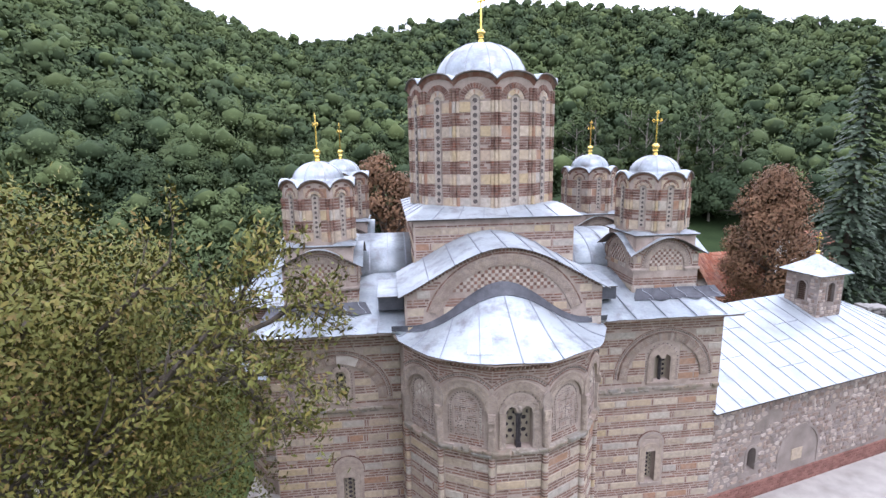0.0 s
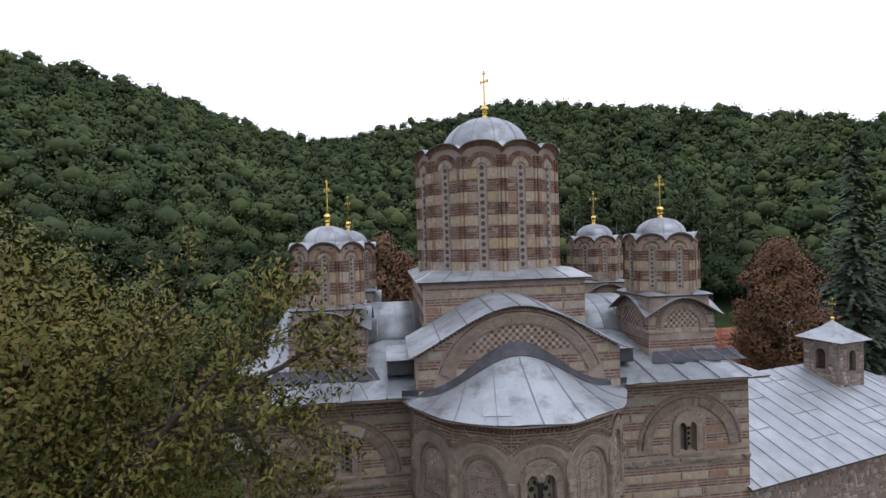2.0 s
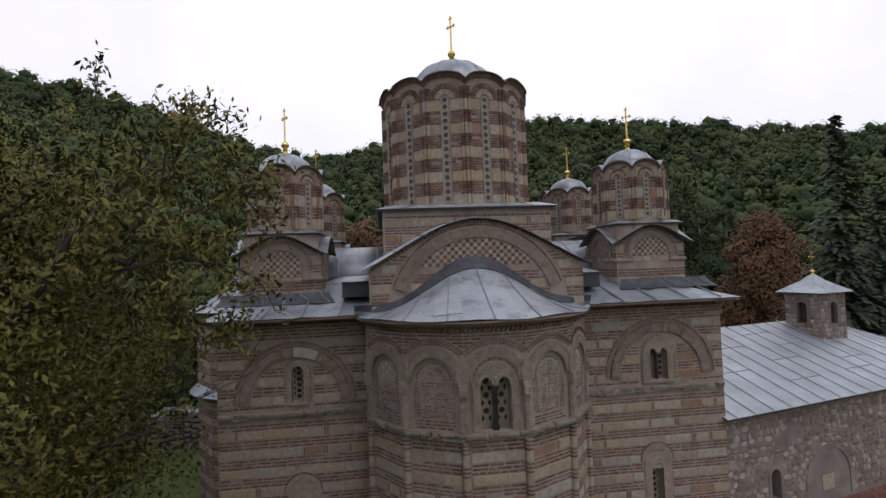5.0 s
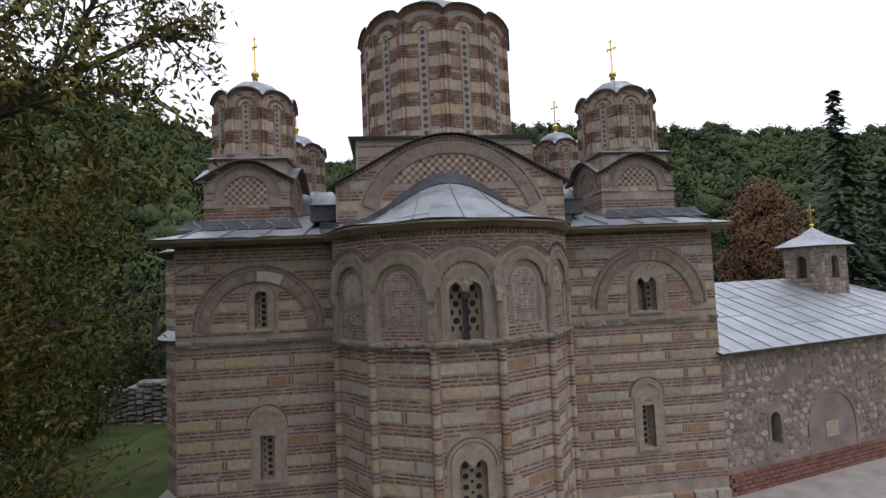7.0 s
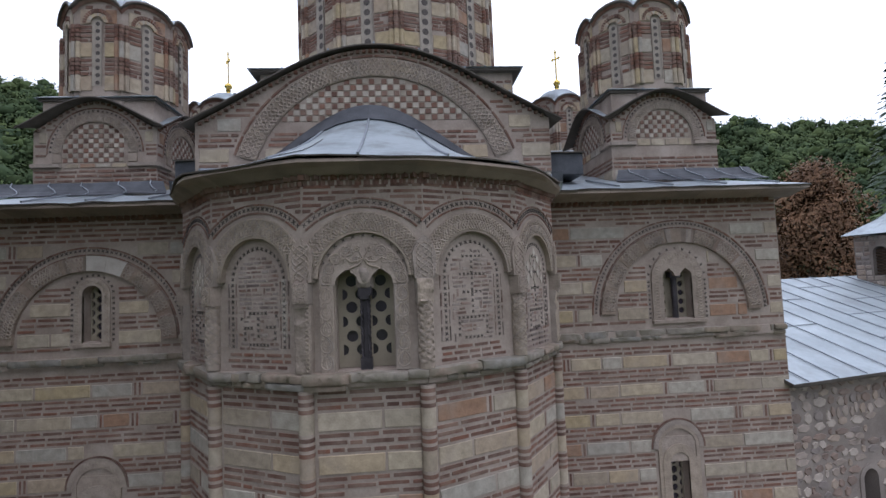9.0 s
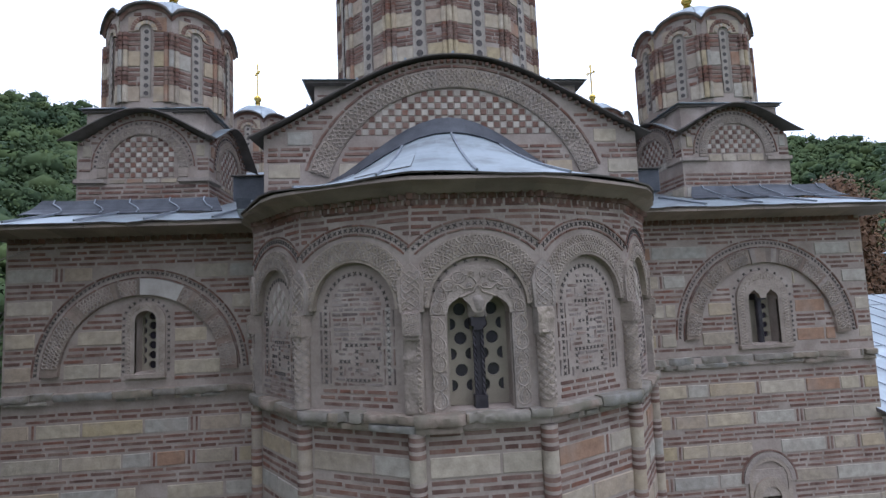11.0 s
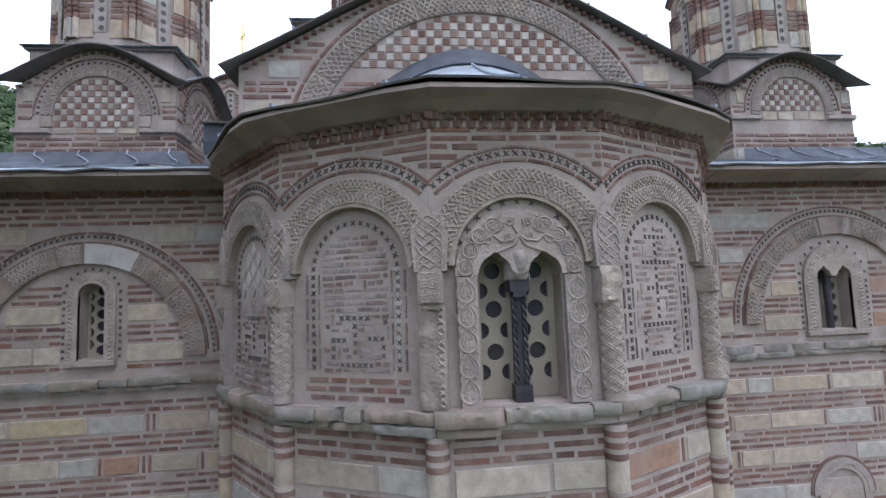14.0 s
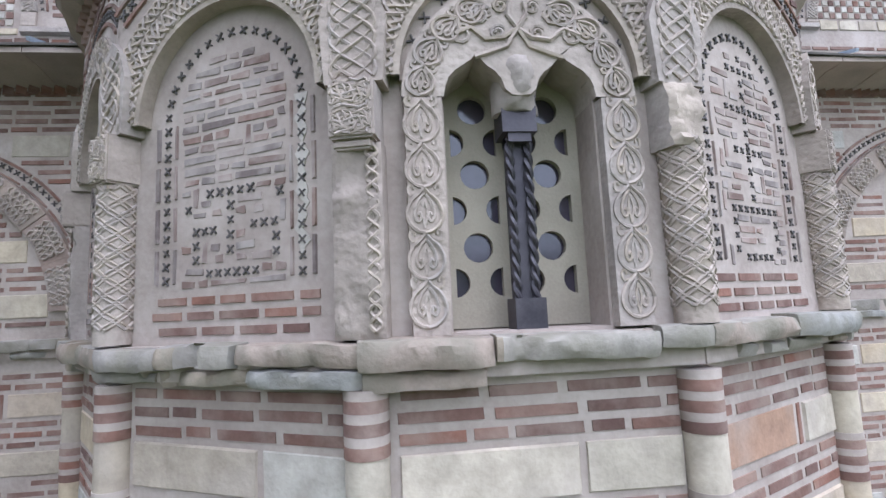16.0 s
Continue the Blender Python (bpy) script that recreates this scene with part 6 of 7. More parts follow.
def dress_drum(cx, cy, sides, R, z0, z1, first, bump, wall, slit, disc, n_disc, rows, arch_r):
    step = 2 * math.pi / sides
    apo = R * math.cos(step / 2)
    hw = R * math.sin(step / 2)
    b_, s_p = Pieces(), Pieces()
    for k in range(sides):
        a = first + step * (k + 0.5)
        nrm = (math.sin(a), -math.cos(a), 0)
        if nrm[1] > 0.35:
            continue
        fd = Face((cx + apo * nrm[0], cy + apo * nrm[1], 0), (math.cos(a), math.sin(a), 0), nrm)
        zc = z1 + bump - arch_r - 0.2 * R ** 0.5
        zw0, zw1 = z0 + 0.1, zc

        def free_d(u, z):
            if abs(u) > hw - 0.075 * R ** 0.5 - 0.01:
                return False
            if abs(u) < slit + 0.05 and z < zc:
                return False
            if z > zc - 0.02 and math.hypot(u, z - zc) < arch_r + 0.02:
                return False
            kk = u / hw
            return z < z1 + max(0.0, 1 - kk * kk) ** 0.6 * bump - 0.08 * R ** 0.5

        lay(fd, 2 * hw, rows, free_d, b_, s_p, 0.01, -hw)
        # nested arches of brick and stone over the slit
        for i in range(9):
            s_p.ring_block(fd, 0, zc, slit + 0.05, slit + 0.05 + (arch_r - slit - 0.05) * 0.42, math.pi * i / 9 + 0.02, math.pi * (i + 1) / 9, 0.03, steps=2)
        for i in range(15):
            b_.ring_block(fd, 0, zc, slit + 0.06 + (arch_r - slit - 0.05) * 0.48, arch_r, math.pi * i / 15 + 0.05, math.pi * (i + 1) / 15, 0.022, steps=1)
        # the slit: a narrow slab with round holes
        bm = bmesh.new()
        out = [(-slit, zw0), (slit, zw0)] + [(slit * math.cos(t), zw1 + slit * math.sin(t)) for t in (math.pi * i / 8 for i in range(9))]
        v0 = [bm.verts.new(fd.pt(u, z, 0.006)) for u, z in out]
        bm.faces.new(v0)
        r0 = [bm.verts.new(fd.pt(u * 1.0, z, 0.006)) for u, z in out]
        r1 = [bm.verts.new(fd.pt(u * 1.45, z if i < 2 else zw1 + (z - zw1) * 1.45, 0.03)) for i, (u, z) in enumerate(out)]
        for i in range(1, len(out) - 1):
            bm.faces.new((r0[i], r0[i + 1], r1[i + 1], r1[i]))
        bm.faces.new((r0[-1], r0[0], r1[0], r1[-1]))
        slab = part("slit_window", bm, SLIT, wall, "narrow slit window with a column of round holes")
        dots = Pieces()
        for i in range(n_disc):
            z = zw0 + disc * 1.6 + (zw1 - zw0 - disc * 2) * i / (n_disc - 1)
            kk = len(dots.v)
            for dd in (0.0, 0.0085):
                dots.v += [fd.pt(disc * math.cos(2 * math.pi * q / 10), z + disc * math.sin(2 * math.pi * q / 10), dd) for q in range(10)]
            dots.f.append(tuple(range(kk + 10, kk + 20)))
            dots.f += [(kk + q, kk + (q + 1) % 10, kk + 10 + (q + 1) % 10, kk + 10 + q) for q in range(10)]
        ob = dots.make("light_hole", XDARK, wall)
        # clustered corner shafts, banded
        cr = 0.03 * R ** 0.5 + 0.012
        for turn, out_ in ((-1.9 * cr / R, -0.3), (0.0, 0.25), (1.9 * cr / R, -0.3)):
            sa = a - step / 2 + turn
            px, py = cx + (R + out_ * cr) * math.sin(sa), cy - (R + out_ * cr) * math.cos(sa)
            for kind, za, zb in rows:
                if zb < z1 - 0.02:
                    tgt = b_ if kind == "brick" else s_p
                    kk = len(tgt.v)
                    zt = zb if kind == "stone" else za + PITCH * 0.8
                    for z in (za, zt):
                        tgt.v += [(px + cr * math.cos(2 * math.pi * q / 8), py + cr * math.sin(2 * math.pi * q / 8), z) for q in range(8)]
                    tgt.f += [(kk + q, kk + (q + 1) % 8, kk + 8 + (q + 1) % 8, kk + 8 + q) for q in range(8)]
                    tgt.f.append(tuple(range(kk + 8, kk + 16)))
    b_.make("brickwork", BRICK, wall, "bands of thin old bricks")
    s_p.make("stonework", STONE, wall, "bands of pale sandstone")


def banded(z0, z1, stone, n_brick, first_stone=True):
    rows, z = [], z0
    while z < z1:
        rows.append(("stone", z, z + stone))
        z += stone
        for _ in range(n_brick):
            rows.append(("brick", z + 0.01, z + 0.01 + BRICK_H + 0.014))
            z += PITCH
    return rows


dress_drum(MX, MY, 12, 2.54, 10.5, 14.42, 0.0, 0.27, main_drum, 0.095, 0.075, 15, banded(10.5, 14.8, 0.335, 5), 0.5)
for (cx, cy), (ped, tier, (dr, apo, stp)) in zip(SMALL, drums):
    dress_drum(cx, cy, 8, 1.09, 9.8, 11.33, math.pi / 8, 0.24, dr, 0.06, 0.04, 9, banded(9.8, 11.7, 0.3, 4), 0.27)

# walls under the great drum and under the small ones
bt, st = Pieces(), Pieces()
ft = Face((BX, BY - BHY, 0), (1, 0, 0), (0, -1, 0))
lay(ft, 2 * BHX, courses_up(8.25, 10.16, 0.0, 2), lambda u, z: abs(u) < BHX - 0.02, bt, st, 0.008, -BHX)
for sx in (-1, 1):
    fs = Face((BX + sx * BHX, BY, 0), (0, sx, 0), (sx, 0, 0))
    lay(fs, 2 * BHY, courses_up(8.25, 10.16, 0.0, 2), lambda u, z: abs(u) < BHY - 0.02, bt, st, 0.008, -BHY)
bt.make("brickwork", BRICK, main_tier, "thin old bricks")
st.make("stonework", STONE, main_tier, "squared sandstone blocks")


# ---- woods on the hills ----
gen = np.random.default_rng(11)


def leaf_shell(centres, radii, per, size, gen, flat=0.75, up=0.15, deep=0.7, hearts_at=None):
    """Leaf tufts over lumps: quads that face roughly outward. Returns vertices, faces and soft normals that follow the crown."""
    n = len(centres)
    d = gen.normal(size=(n, per, 3))
    d[..., 2] = d[..., 2] * 0.9 + up
    d /= np.linalg.norm(d, axis=2, keepdims=True)
    c = centres[:, None, :] + d * radii[:, None, :] * gen.uniform(deep, 1.12, (n, per, 1))
    nrm = d + gen.normal(scale=0.3, size=d.shape)
    nrm /= np.linalg.norm(nrm, axis=2, keepdims=True)
    ref = gen.normal(size=d.shape)
    a = np.cross(nrm, ref)
    a /= np.linalg.norm(a, axis=2, keepdims=True)
    b = np.cross(nrm, a)
    s = size * gen.uniform(0.6, 1.35, (n, per, 1))
    v = np.stack([c - a * s, c - b * s * flat, c + a * s, c + b * s * flat], axis=2).reshape(-1, 3)
    f = np.arange(len(v)).reshape(-1, 4)
    soft = 0.5 * d + 0.25 * nrm
    if hearts_at is not None:
        out = c - hearts_at[:, None, :]
        soft = soft + 0.9 * out / np.linalg.norm(out, axis=2, keepdims=True)
    soft[..., 2] += 0.15
    soft /= np.linalg.norm(soft, axis=2, keepdims=True)
    return v, f, np.repeat(soft.reshape(-1, 3), 4, axis=0)


def mesh_np(name, v, f, mat, parent=None, normals=None):
    me = bpy.data.meshes.new(name)
    me.vertices.add(len(v))
    me.vertices.foreach_set("co", np.ascontiguousarray(v, dtype=np.float32).ravel())
    k = f.shape[1]
    me.loops.add(f.size)
    me.loops.foreach_set("vertex_index", np.ascontiguousarray(f, dtype=np.int32).ravel())
    me.polygons.add(len(f))
    me.polygons.foreach_set("loop_start", np.arange(0, f.size, k, dtype=np.int32))
    me.polygons.foreach_set("loop_total", np.full(len(f), k, dtype=np.int32))
    me.update(calc_edges=True)
    me.validate()
    if normals is not None:
        soft = me.attributes.new("custom_normal", "FLOAT_VECTOR", "POINT")
        soft.data.foreach_set("vector", np.ascontiguousarray(normals, dtype=np.float32).ravel())
    me.materials.append(mat)
    ob = new(name, me)
    if parent:
        ob.parent = parent
        ob.matrix_parent_inverse = parent.matrix_world.inverted()
    return ob


spots = []
tries = 0
while len(spots) < 3800 and tries < 60000:
    tries += 1
    az = gen.uniform(-48, 55)
    r = 30 + 168 * gen.uniform(0, 1) ** 0.62
    start = float(np.interp(az, [-60, -38, -25, -12, 0, 20, 34, 45, 62], [30, 34, 40, 46, 60, 66, 70, 74, 60]))
    if r < start:
        continue
    x, y = HX + r * math.sin(radians(az)), HY + r * math.cos(radians(az))
    if x < XL - 3 and x > -26 and y < 22:
        continue
    spots.append((x, y, r))
lump_c, lump_r, lump_t = [], [], []
for x, y, r in spots:
    z = hill(x, y)
    s = gen.uniform(1.8, 4.4) * (0.8 if r < 60 else 1.0)
    h = (1.8 + s * 0.9) * gen.uniform(1.1, 1.6)
    for q in range(7):
        a = gen.uniform(0, 6.28)
        off = gen.uniform(0.3, 0.8) * s if q else 0.0
        lump_c.append((x + off * math.cos(a), y + off * math.sin(a), z + h * (gen.uniform(0.3, 0.8) if q else 0.88)))
        k = s * (gen.uniform(0.3, 0.5) if q else 0.62)
        lump_r.append((k, k, k * 0.85))
        lump_t.append((x, y, z + h * 0.35))
lump_c, lump_r, lump_t = np.array(lump_c), np.array(lump_r), np.array(lump_t)
near_l = np.hypot(lump_c[:, 0] - HX, lump_c[:, 1] - HY) < 82
v1, f1, n1 = leaf_shell(lump_c[near_l], lump_r[near_l], 150, 0.15, gen, deep=0.72, hearts_at=lump_t[near_l])
v2, f2, n2 = leaf_shell(lump_c[~near_l], lump_r[~near_l], 31, 0.34, gen, deep=0.78, hearts_at=lump_t[~near_l])
woods = mesh_np("woodland", np.vstack([v1, v2]), np.vstack([f1, f2 + len(v1)]), LEAF_FOREST, normals=np.vstack([n1, n2]))
tagged(woods, "dense green broadleaf forest covering the hills", "forest", kind="stuff")
# the lumpy masses that the leaves sit on
ico = bmesh.new()
bmesh.ops.create_icosphere(ico, subdivisions=1, radius=0.66)
iv = np.array([w.co[:] for w in ico.verts])
iff = np.array([[w.index for w in p.verts] for p in ico.faces])
ico.free()
bump_k = gen.uniform(0.6, 1.25, (len(lump_c), len(iv), 1))
v = (lump_c[:, None, :] + iv[None] * bump_k * lump_r[:, None, :]).reshape(-1, 3)
f = (iff[None] + (np.arange(len(lump_c)) * len(iv))[:, None, None]).reshape(-1, 3)
mass = mesh_np("crown_mass", v, f, LEAF_FOREST)
mass.data.polygons.foreach_set("use_smooth", np.ones(len(f), dtype=bool))
mass.parent = woods
mass["kind"] = "stuff"


# ---- single trees ----
def limb(bm, rng, start, direction, length, radius, depth, tips, droop=0.05, spread=0.75, kids=3):
    pts, rad = [Vector(start)], [radius]
    d = Vector(direction).normalized()
    n = 6
    for i in range(n):
        d = (d + Vector((rng.uniform(-1, 1), rng.uniform(-1, 1), rng.uniform(-0.7, 0.8) - droop * 4)) * 0.16).normalized()
        pts.append(pts[-1] + d * length / n)
        rad.append(radius * (1 - 0.55 * (i + 1) / n))
    add_tube(bm, pts, rad, 7 if radius > 0.05 else 4)
    if depth == 0:
        tips += [(pts[i], d) for i in (2, 3, 4, 5, 6)]
        return
    if depth == 1:
        tips += [(pts[i], d) for i in (3, 4, 5, 6)]
    for q in range(kids + (1 if depth > 1 else 0)):
        k = rng.randint(2, n)
        side = Vector((rng.uniform(-1, 1), rng.uniform(-1, 1), rng.uniform(-0.35, 0.75)))
        nd = (d + side * spread).normalized()
        limb(bm, rng, pts[k], nd, length * rng.uniform(0.5, 0.75), rad[k] * 0.62, depth - 1, tips, droop, spread, kids)


def leaves_at(tips, per, reach, size, gen, ratio=0.42, hang=0.25, heart=(0, 0, 0)):
    """Pointed hanging leaves round the ends of twigs, lit softly from the crown's outside."""
    p = np.array([t[0][:] for t in tips])
    n = len(p)
    c = p[:, None, :] + gen.normal(scale=reach, size=(n, per, 3))
    a = gen.normal(size=(n, per, 3))
    a[..., 2] -= hang * 2
    a /= np.linalg.norm(a, axis=2, keepdims=True)
    b = np.cross(a, gen.normal(size=a.shape))
    b /= np.linalg.norm(b, axis=2, keepdims=True)
    out = c - np.array(heart)
    out /= np.linalg.norm(out, axis=2, keepdims=True)
    near = c - p[:, None, :]
    near /= np.linalg.norm(near, axis=2, keepdims=True)
    nrm = np.cross(a, b)
    side = np.sign((nrm * (out + near)).sum(axis=2, keepdims=True))
    b, nrm = b * side, nrm * side
    soft = 0.3 * nrm + 0.5 * near + 0.5 * out + np.array((0, 0, 0.15))
    soft /= np.linalg.norm(soft, axis=2, keepdims=True)
    s = size * gen.uniform(0.6, 1.3, (n, per, 1))
    v = np.stack([c - a * s, c - b * s * ratio - a * s * 0.1, c + a * s, c + b * s * ratio - a * s * 0.1], axis=2).reshape(-1, 3)
    return v, np.arange(len(v)).reshape(-1, 4), np.repeat(soft.reshape(-1, 3), 4, axis=0)


# the walnut beside the church
WX, WY = -9.9, -5.0
rng = random.Random(5)
walnut = thing("walnut_tree", "big walnut tree with yellowing green leaves", "tree", at=(WX, WY, GZ))
bm = bmesh.new()
tips = []
add_tube(bm, [(WX, WY, GZ - 0.2), (WX + 0.1, WY, 2.0), (WX + 0.2, WY + 0.1, 3.6), (WX + 0.1, WY, 6.5), (WX + 0.3, WY, 9.5)], [0.42, 0.33, 0.28, 0.18, 0.06], 12)
for q in range(20):
    a = q * 2.4
    tilt = 0.2 + 0.7 * (q % 4) / 3
    z = 2.4 + 0.33 * q
    limb(bm, rng, (WX + 0.15, WY + 0.05, z), (math.cos(a), math.sin(a), tilt), (3.4 if z < 6 else 2.7) * rng.uniform(0.8, 1.1), 0.11, 2, tips, 0.02)
# the long boughs that reach out towards the church
fine = []
BOUGHS = (((-9.7, -5.0, 5.6), (-8.1, -5.1, 7.5), (-6.9, -5.2, 8.6), (-6.0, -5.2, 9.15), (-4.95, -5.3, 9.6), (-4.55, -5.3, 9.85), (-4.0, -5.3, 9.75)),
          ((-6.0, -5.2, 9.15), (-5.6, -5.3, 9.75), (-5.15, -5.4, 10.4), (-4.95, -5.4, 11.0)),
          ((-6.3, -5.2, 8.95), (-5.65, -5.3, 8.75), (-5.3, -5.3, 8.3), (-5.0, -5.3, 7.95)),
          ((-9.6, -5.0, 7.0), (-8.4, -5.1, 8.8), (-7.3, -5.2, 9.9), (-6.4, -5.3, 10.7)),
          ((-6.9, -5.2, 8.6), (-5.9, -5.6, 8.75), (-5.0, -5.8, 8.9), (-4.2, -5.8, 8.7)),
          ((-8.1, -5.1, 7.5), (-7.0, -5.7, 8.3), (-6.2, -6.1, 9.2), (-5.4, -6.2, 10.0)))
for path in BOUGHS:
    n = len(path)
    add_tube(bm, path, [0.085 * (1 - 0.75 * i / (n - 1)) * (1.0 if path[0][0] < -8 else 0.6) for i in range(n)], 7)
    for i in range(1, n):
        for q in range(5):
            a, b = Vector(path[i - 1]), Vector(path[i])
            s_ = a.lerp(b, rng.random())
            limb(bm, rng, s_, (b - a).normalized() * 0.7 + Vector((rng.uniform(-0.5, 0.9), rng.uniform(-0.7, 0.5), rng.uniform(-0.7, 0.8))), rng.uniform(0.5, 1.0), 0.016, 1, fine, 0.06, 0.8, 2)


def in_crown(p):
    e = abs((p[0] + 10.0) / 4.4) ** 2.6 + abs((p[1] + 5.0) / 4.0) ** 2.6 + abs((p[2] - 6.4) / 5.9) ** 2.6
    return e < 1.05 and p[0] < (-5.3 if 8.4 < p[2] < 11.6 else -5.9)


def clear_of_wall(p):
    return p[0] < -3.75 and p[0] < -1.55 - (p[1] + 7.28) * 0.724 - 0.25


tips = [t for t in tips if in_crown(t[0])]
fine = [t for t in fine if clear_of_wall(t[0])]
part("trunk", bm, BARK, walnut, "forked grey trunk and limbs")
HEART = (-10.0, -5.0, 6.0)
v1, f1, n1 = leaves_at(tips, 12, 0.2, 0.058, gen, heart=HEART)
v3, f3, n3 = leaves_at(fine, 6, 0.1, 0.06, gen, 0.36, heart=HEART)
lc = []
while len(lc) < 560:
    d = gen.normal(size=3)
    d /= np.linalg.norm(d)
    p = np.array((-10.0, -5.0, 6.6)) + d * np.array((4.9, 4.4, 6.3)) * gen.uniform(0.5, 1.0)
    if in_crown(p) and p[2] > 1.4 and (p[0] < -6.2 or gen.random() < 0.6) and (p[2] < 8.3 or p[0] < -7.2 or gen.random() < 0.2):
        lc.append(p)
lc = np.array(lc)
v2, f2, n2 = leaves_at([(Vector(p), None) for p in lc], 290, 0.3, 0.052, gen, heart=HEART)
v, soft = np.vstack([v1, v2, v3]), np.vstack([n1, n2, n3])
f = np.vstack([f1, f2 + len(v1), f3 + len(v1) + len(v2)])
first = v[f[:, 0]]
keep = (first[:, 0] < -3.6) & (first[:, 0] < -1.8 - (first[:, 1] + 7.28) * 0.724)
v, soft = v[np.repeat(keep, 4)], soft[np.repeat(keep, 4)]
crown = mesh_np("crown", v, np.arange(len(v)).reshape(-1, 4), LEAF_NEAR, walnut, soft)
crown["label"] = "loose crown of yellow-green leaves"


def broad_tree(x, y, h, w, mat, label, name, seed, per=70, leaf=0.16, lumps=60):
    """A tall crown of leaf clumps round a trunk with limbs."""
    g = np.random.default_rng(seed)
    rg = random.Random(seed)
    z0 = hill(x, y)
    t = thing(name, label, "tree", at=(x, y, z0))
    bm = bmesh.new()
    ends = []
    add_tube(bm, [(x, y, z0 - 0.2), (x + 0.1, y, z0 + h * 0.4), (x, y + 0.1, z0 + h * 0.85)], [0.03 * h, 0.022 * h, 0.008 * h], 8)
    for q in range(10):
        a = q * 2.4
        limb(bm, rg, (x, y, z0 + h * (0.2 + 0.05 * q)), (math.cos(a), math.sin(a), 0.7), w * 0.8, 0.008 * h, 1, ends)
    part("trunk", bm, BARK, t)
    c = []
    for q in range(lumps):
        zz = g.uniform(0.12, 1.0)
        rr = w * math.sqrt(max(0.02, 1 - (2 * max(zz, 0.3) - 1.0) ** 2)) * g.uniform(0.35, 1.0) * (1 - 0.25 * zz)
        a = g.uniform(0, 6.28)
        c.append((x + rr * math.cos(a), y + rr * math.sin(a), z0 + h * zz * 0.95))
    c = np.array(c)
    r = np.repeat(g.uniform(0.16, 0.3, (lumps, 1)) * w, 3, axis=1)
    v, f, soft = leaf_shell(c, r, per, leaf, g, 0.5, hearts_at=np.repeat([[x, y, z0 + h * 0.45]], lumps, axis=0))
    mesh_np("crown", v, f, mat, t, normals=soft)
    return t


def tall_tree(x, y, h, w, seed):
    """A slender tree: a long bare trunk and a crown in its upper part."""
    g = np.random.default_rng(seed)
    rg = random.Random(seed)
    z0 = hill(x, y)
    t = thing("tall_tree", "slender tree with a bare pale trunk at the wood's edge", "tree", group="tall trees at the wood's edge", at=(x, y, z0))
    bm = bmesh.new()
    ends = []
    lean = g.uniform(-0.5, 0.5)
    add_tube(bm, [(x, y, z0 - 0.2), (x + lean * 0.4, y, z0 + h * 0.45), (x + lean, y, z0 + h * 0.9)], [0.17, 0.14, 0.05], 7)
    for q in range(7):
        a = q * 2.4
        limb(bm, rg, (x + lean * 0.7, y, z0 + h * (0.5 + 0.05 * q)), (math.cos(a), math.sin(a), 0.9), w * 0.9, 0.06, 1, ends)
    part("trunk", bm, PALE_BARK, t, "bare pale trunk")
    n = 22
    a, rr, zz = g.uniform(0, 6.28, n), w * np.sqrt(g.uniform(0, 1, n)), g.uniform(0.55, 1.0, n)
    c = np.stack([x + lean * 0.8 + rr * np.cos(a), y + rr * np.sin(a), z0 + h * zz - 0.25 * rr], axis=1)
    r = np.repeat(g.uniform(0.25, 0.42, (n, 1)) * w, 3, axis=1)
    v, f, soft = leaf_shell(c, r, 90, 0.17, g, 0.6, hearts_at=np.repeat([[x, y, z0 + h * 0.6]], n, axis=0))
    mesh_np("crown", v, f, LEAF_FOREST, t, normals=soft)
    return t


def fir(x, y, h, w, seed, label="dark green fir tree with drooping boughs"):
    g = np.random.default_rng(seed)
    z0 = hill(x, y)
    t = thing("fir_tree", label, "tree", group="firs beside the chapel", at=(x, y, z0))
    bm = bmesh.new()
    add_tube(bm, [(x, y, z0 - 0.2), (x, y, z0 + h)], [0.02 * h, 0.01], 8)
    part("trunk", bm, BARK, t)
    vs = []
    tiers = int(h * 2.2)
    for q in range(tiers):
        zz = 0.1 + 0.9 * q / tiers
        reach = w * (1 - zz) ** 0.85 + 0.12
        m = 11
        for j in range(m):
            a = g.uniform(0, 6.28)
            rr = reach * g.uniform(0.75, 1.1)
            for s in np.linspace(0.15, 1.0, max(4, int(rr * 4.5))):
                px, py = x + rr * s * math.cos(a), y + rr * s * math.sin(a)
                pz = z0 + h * zz - rr * s * s * 0.35
                wd = 0.2 * (1.1 - s) + 0.1
                ax = np.array((math.cos(a), math.sin(a), -0.5))
                bx = np.array((-math.sin(a), math.cos(a), g.uniform(-0.6, 0.1)))
                c = np.array((px, py, pz)) + g.normal(scale=0.05, size=3)
                vs += [c - ax * 0.17, c - bx * wd, c + ax * 0.2, c + bx * wd]
    v = np.array(vs)
    mesh_np("crown", v, np.arange(len(v)).reshape(-1, 4), LEAF_FIR, t)
    return t


for q, (az, rr) in enumerate(((20.5, 71), (22.5, 74), (24.6, 69), (26.0, 76), (27.4, 71), (29.2, 74), (30.6, 70), (32.4, 76), (34.0, 72), (36.2, 75))):
    tall_tree(HX + rr * math.sin(radians(az)), HY + rr * math.cos(radians(az)), 13.2 + 1.7 * math.sin(q * 2.1), 1.7 + 0.5 * math.cos(q * 1.7), 70 + q)
broad_tree(20.1, 14.0, 10.9, 2.95, LEAF_BROWN, "rust-brown chestnut tree in autumn leaf", "chestnut_tree", 21, 210, 0.08, 230)
broad_tree(-3.4, 24.0, 12.0, 3.4, LEAF_BROWN, "rust-brown chestnut tree behind the church", "chestnut_tree", 22, 130, 0.13, 110)
fir(29.2, 17.9, 18.0, 3.6, 31)
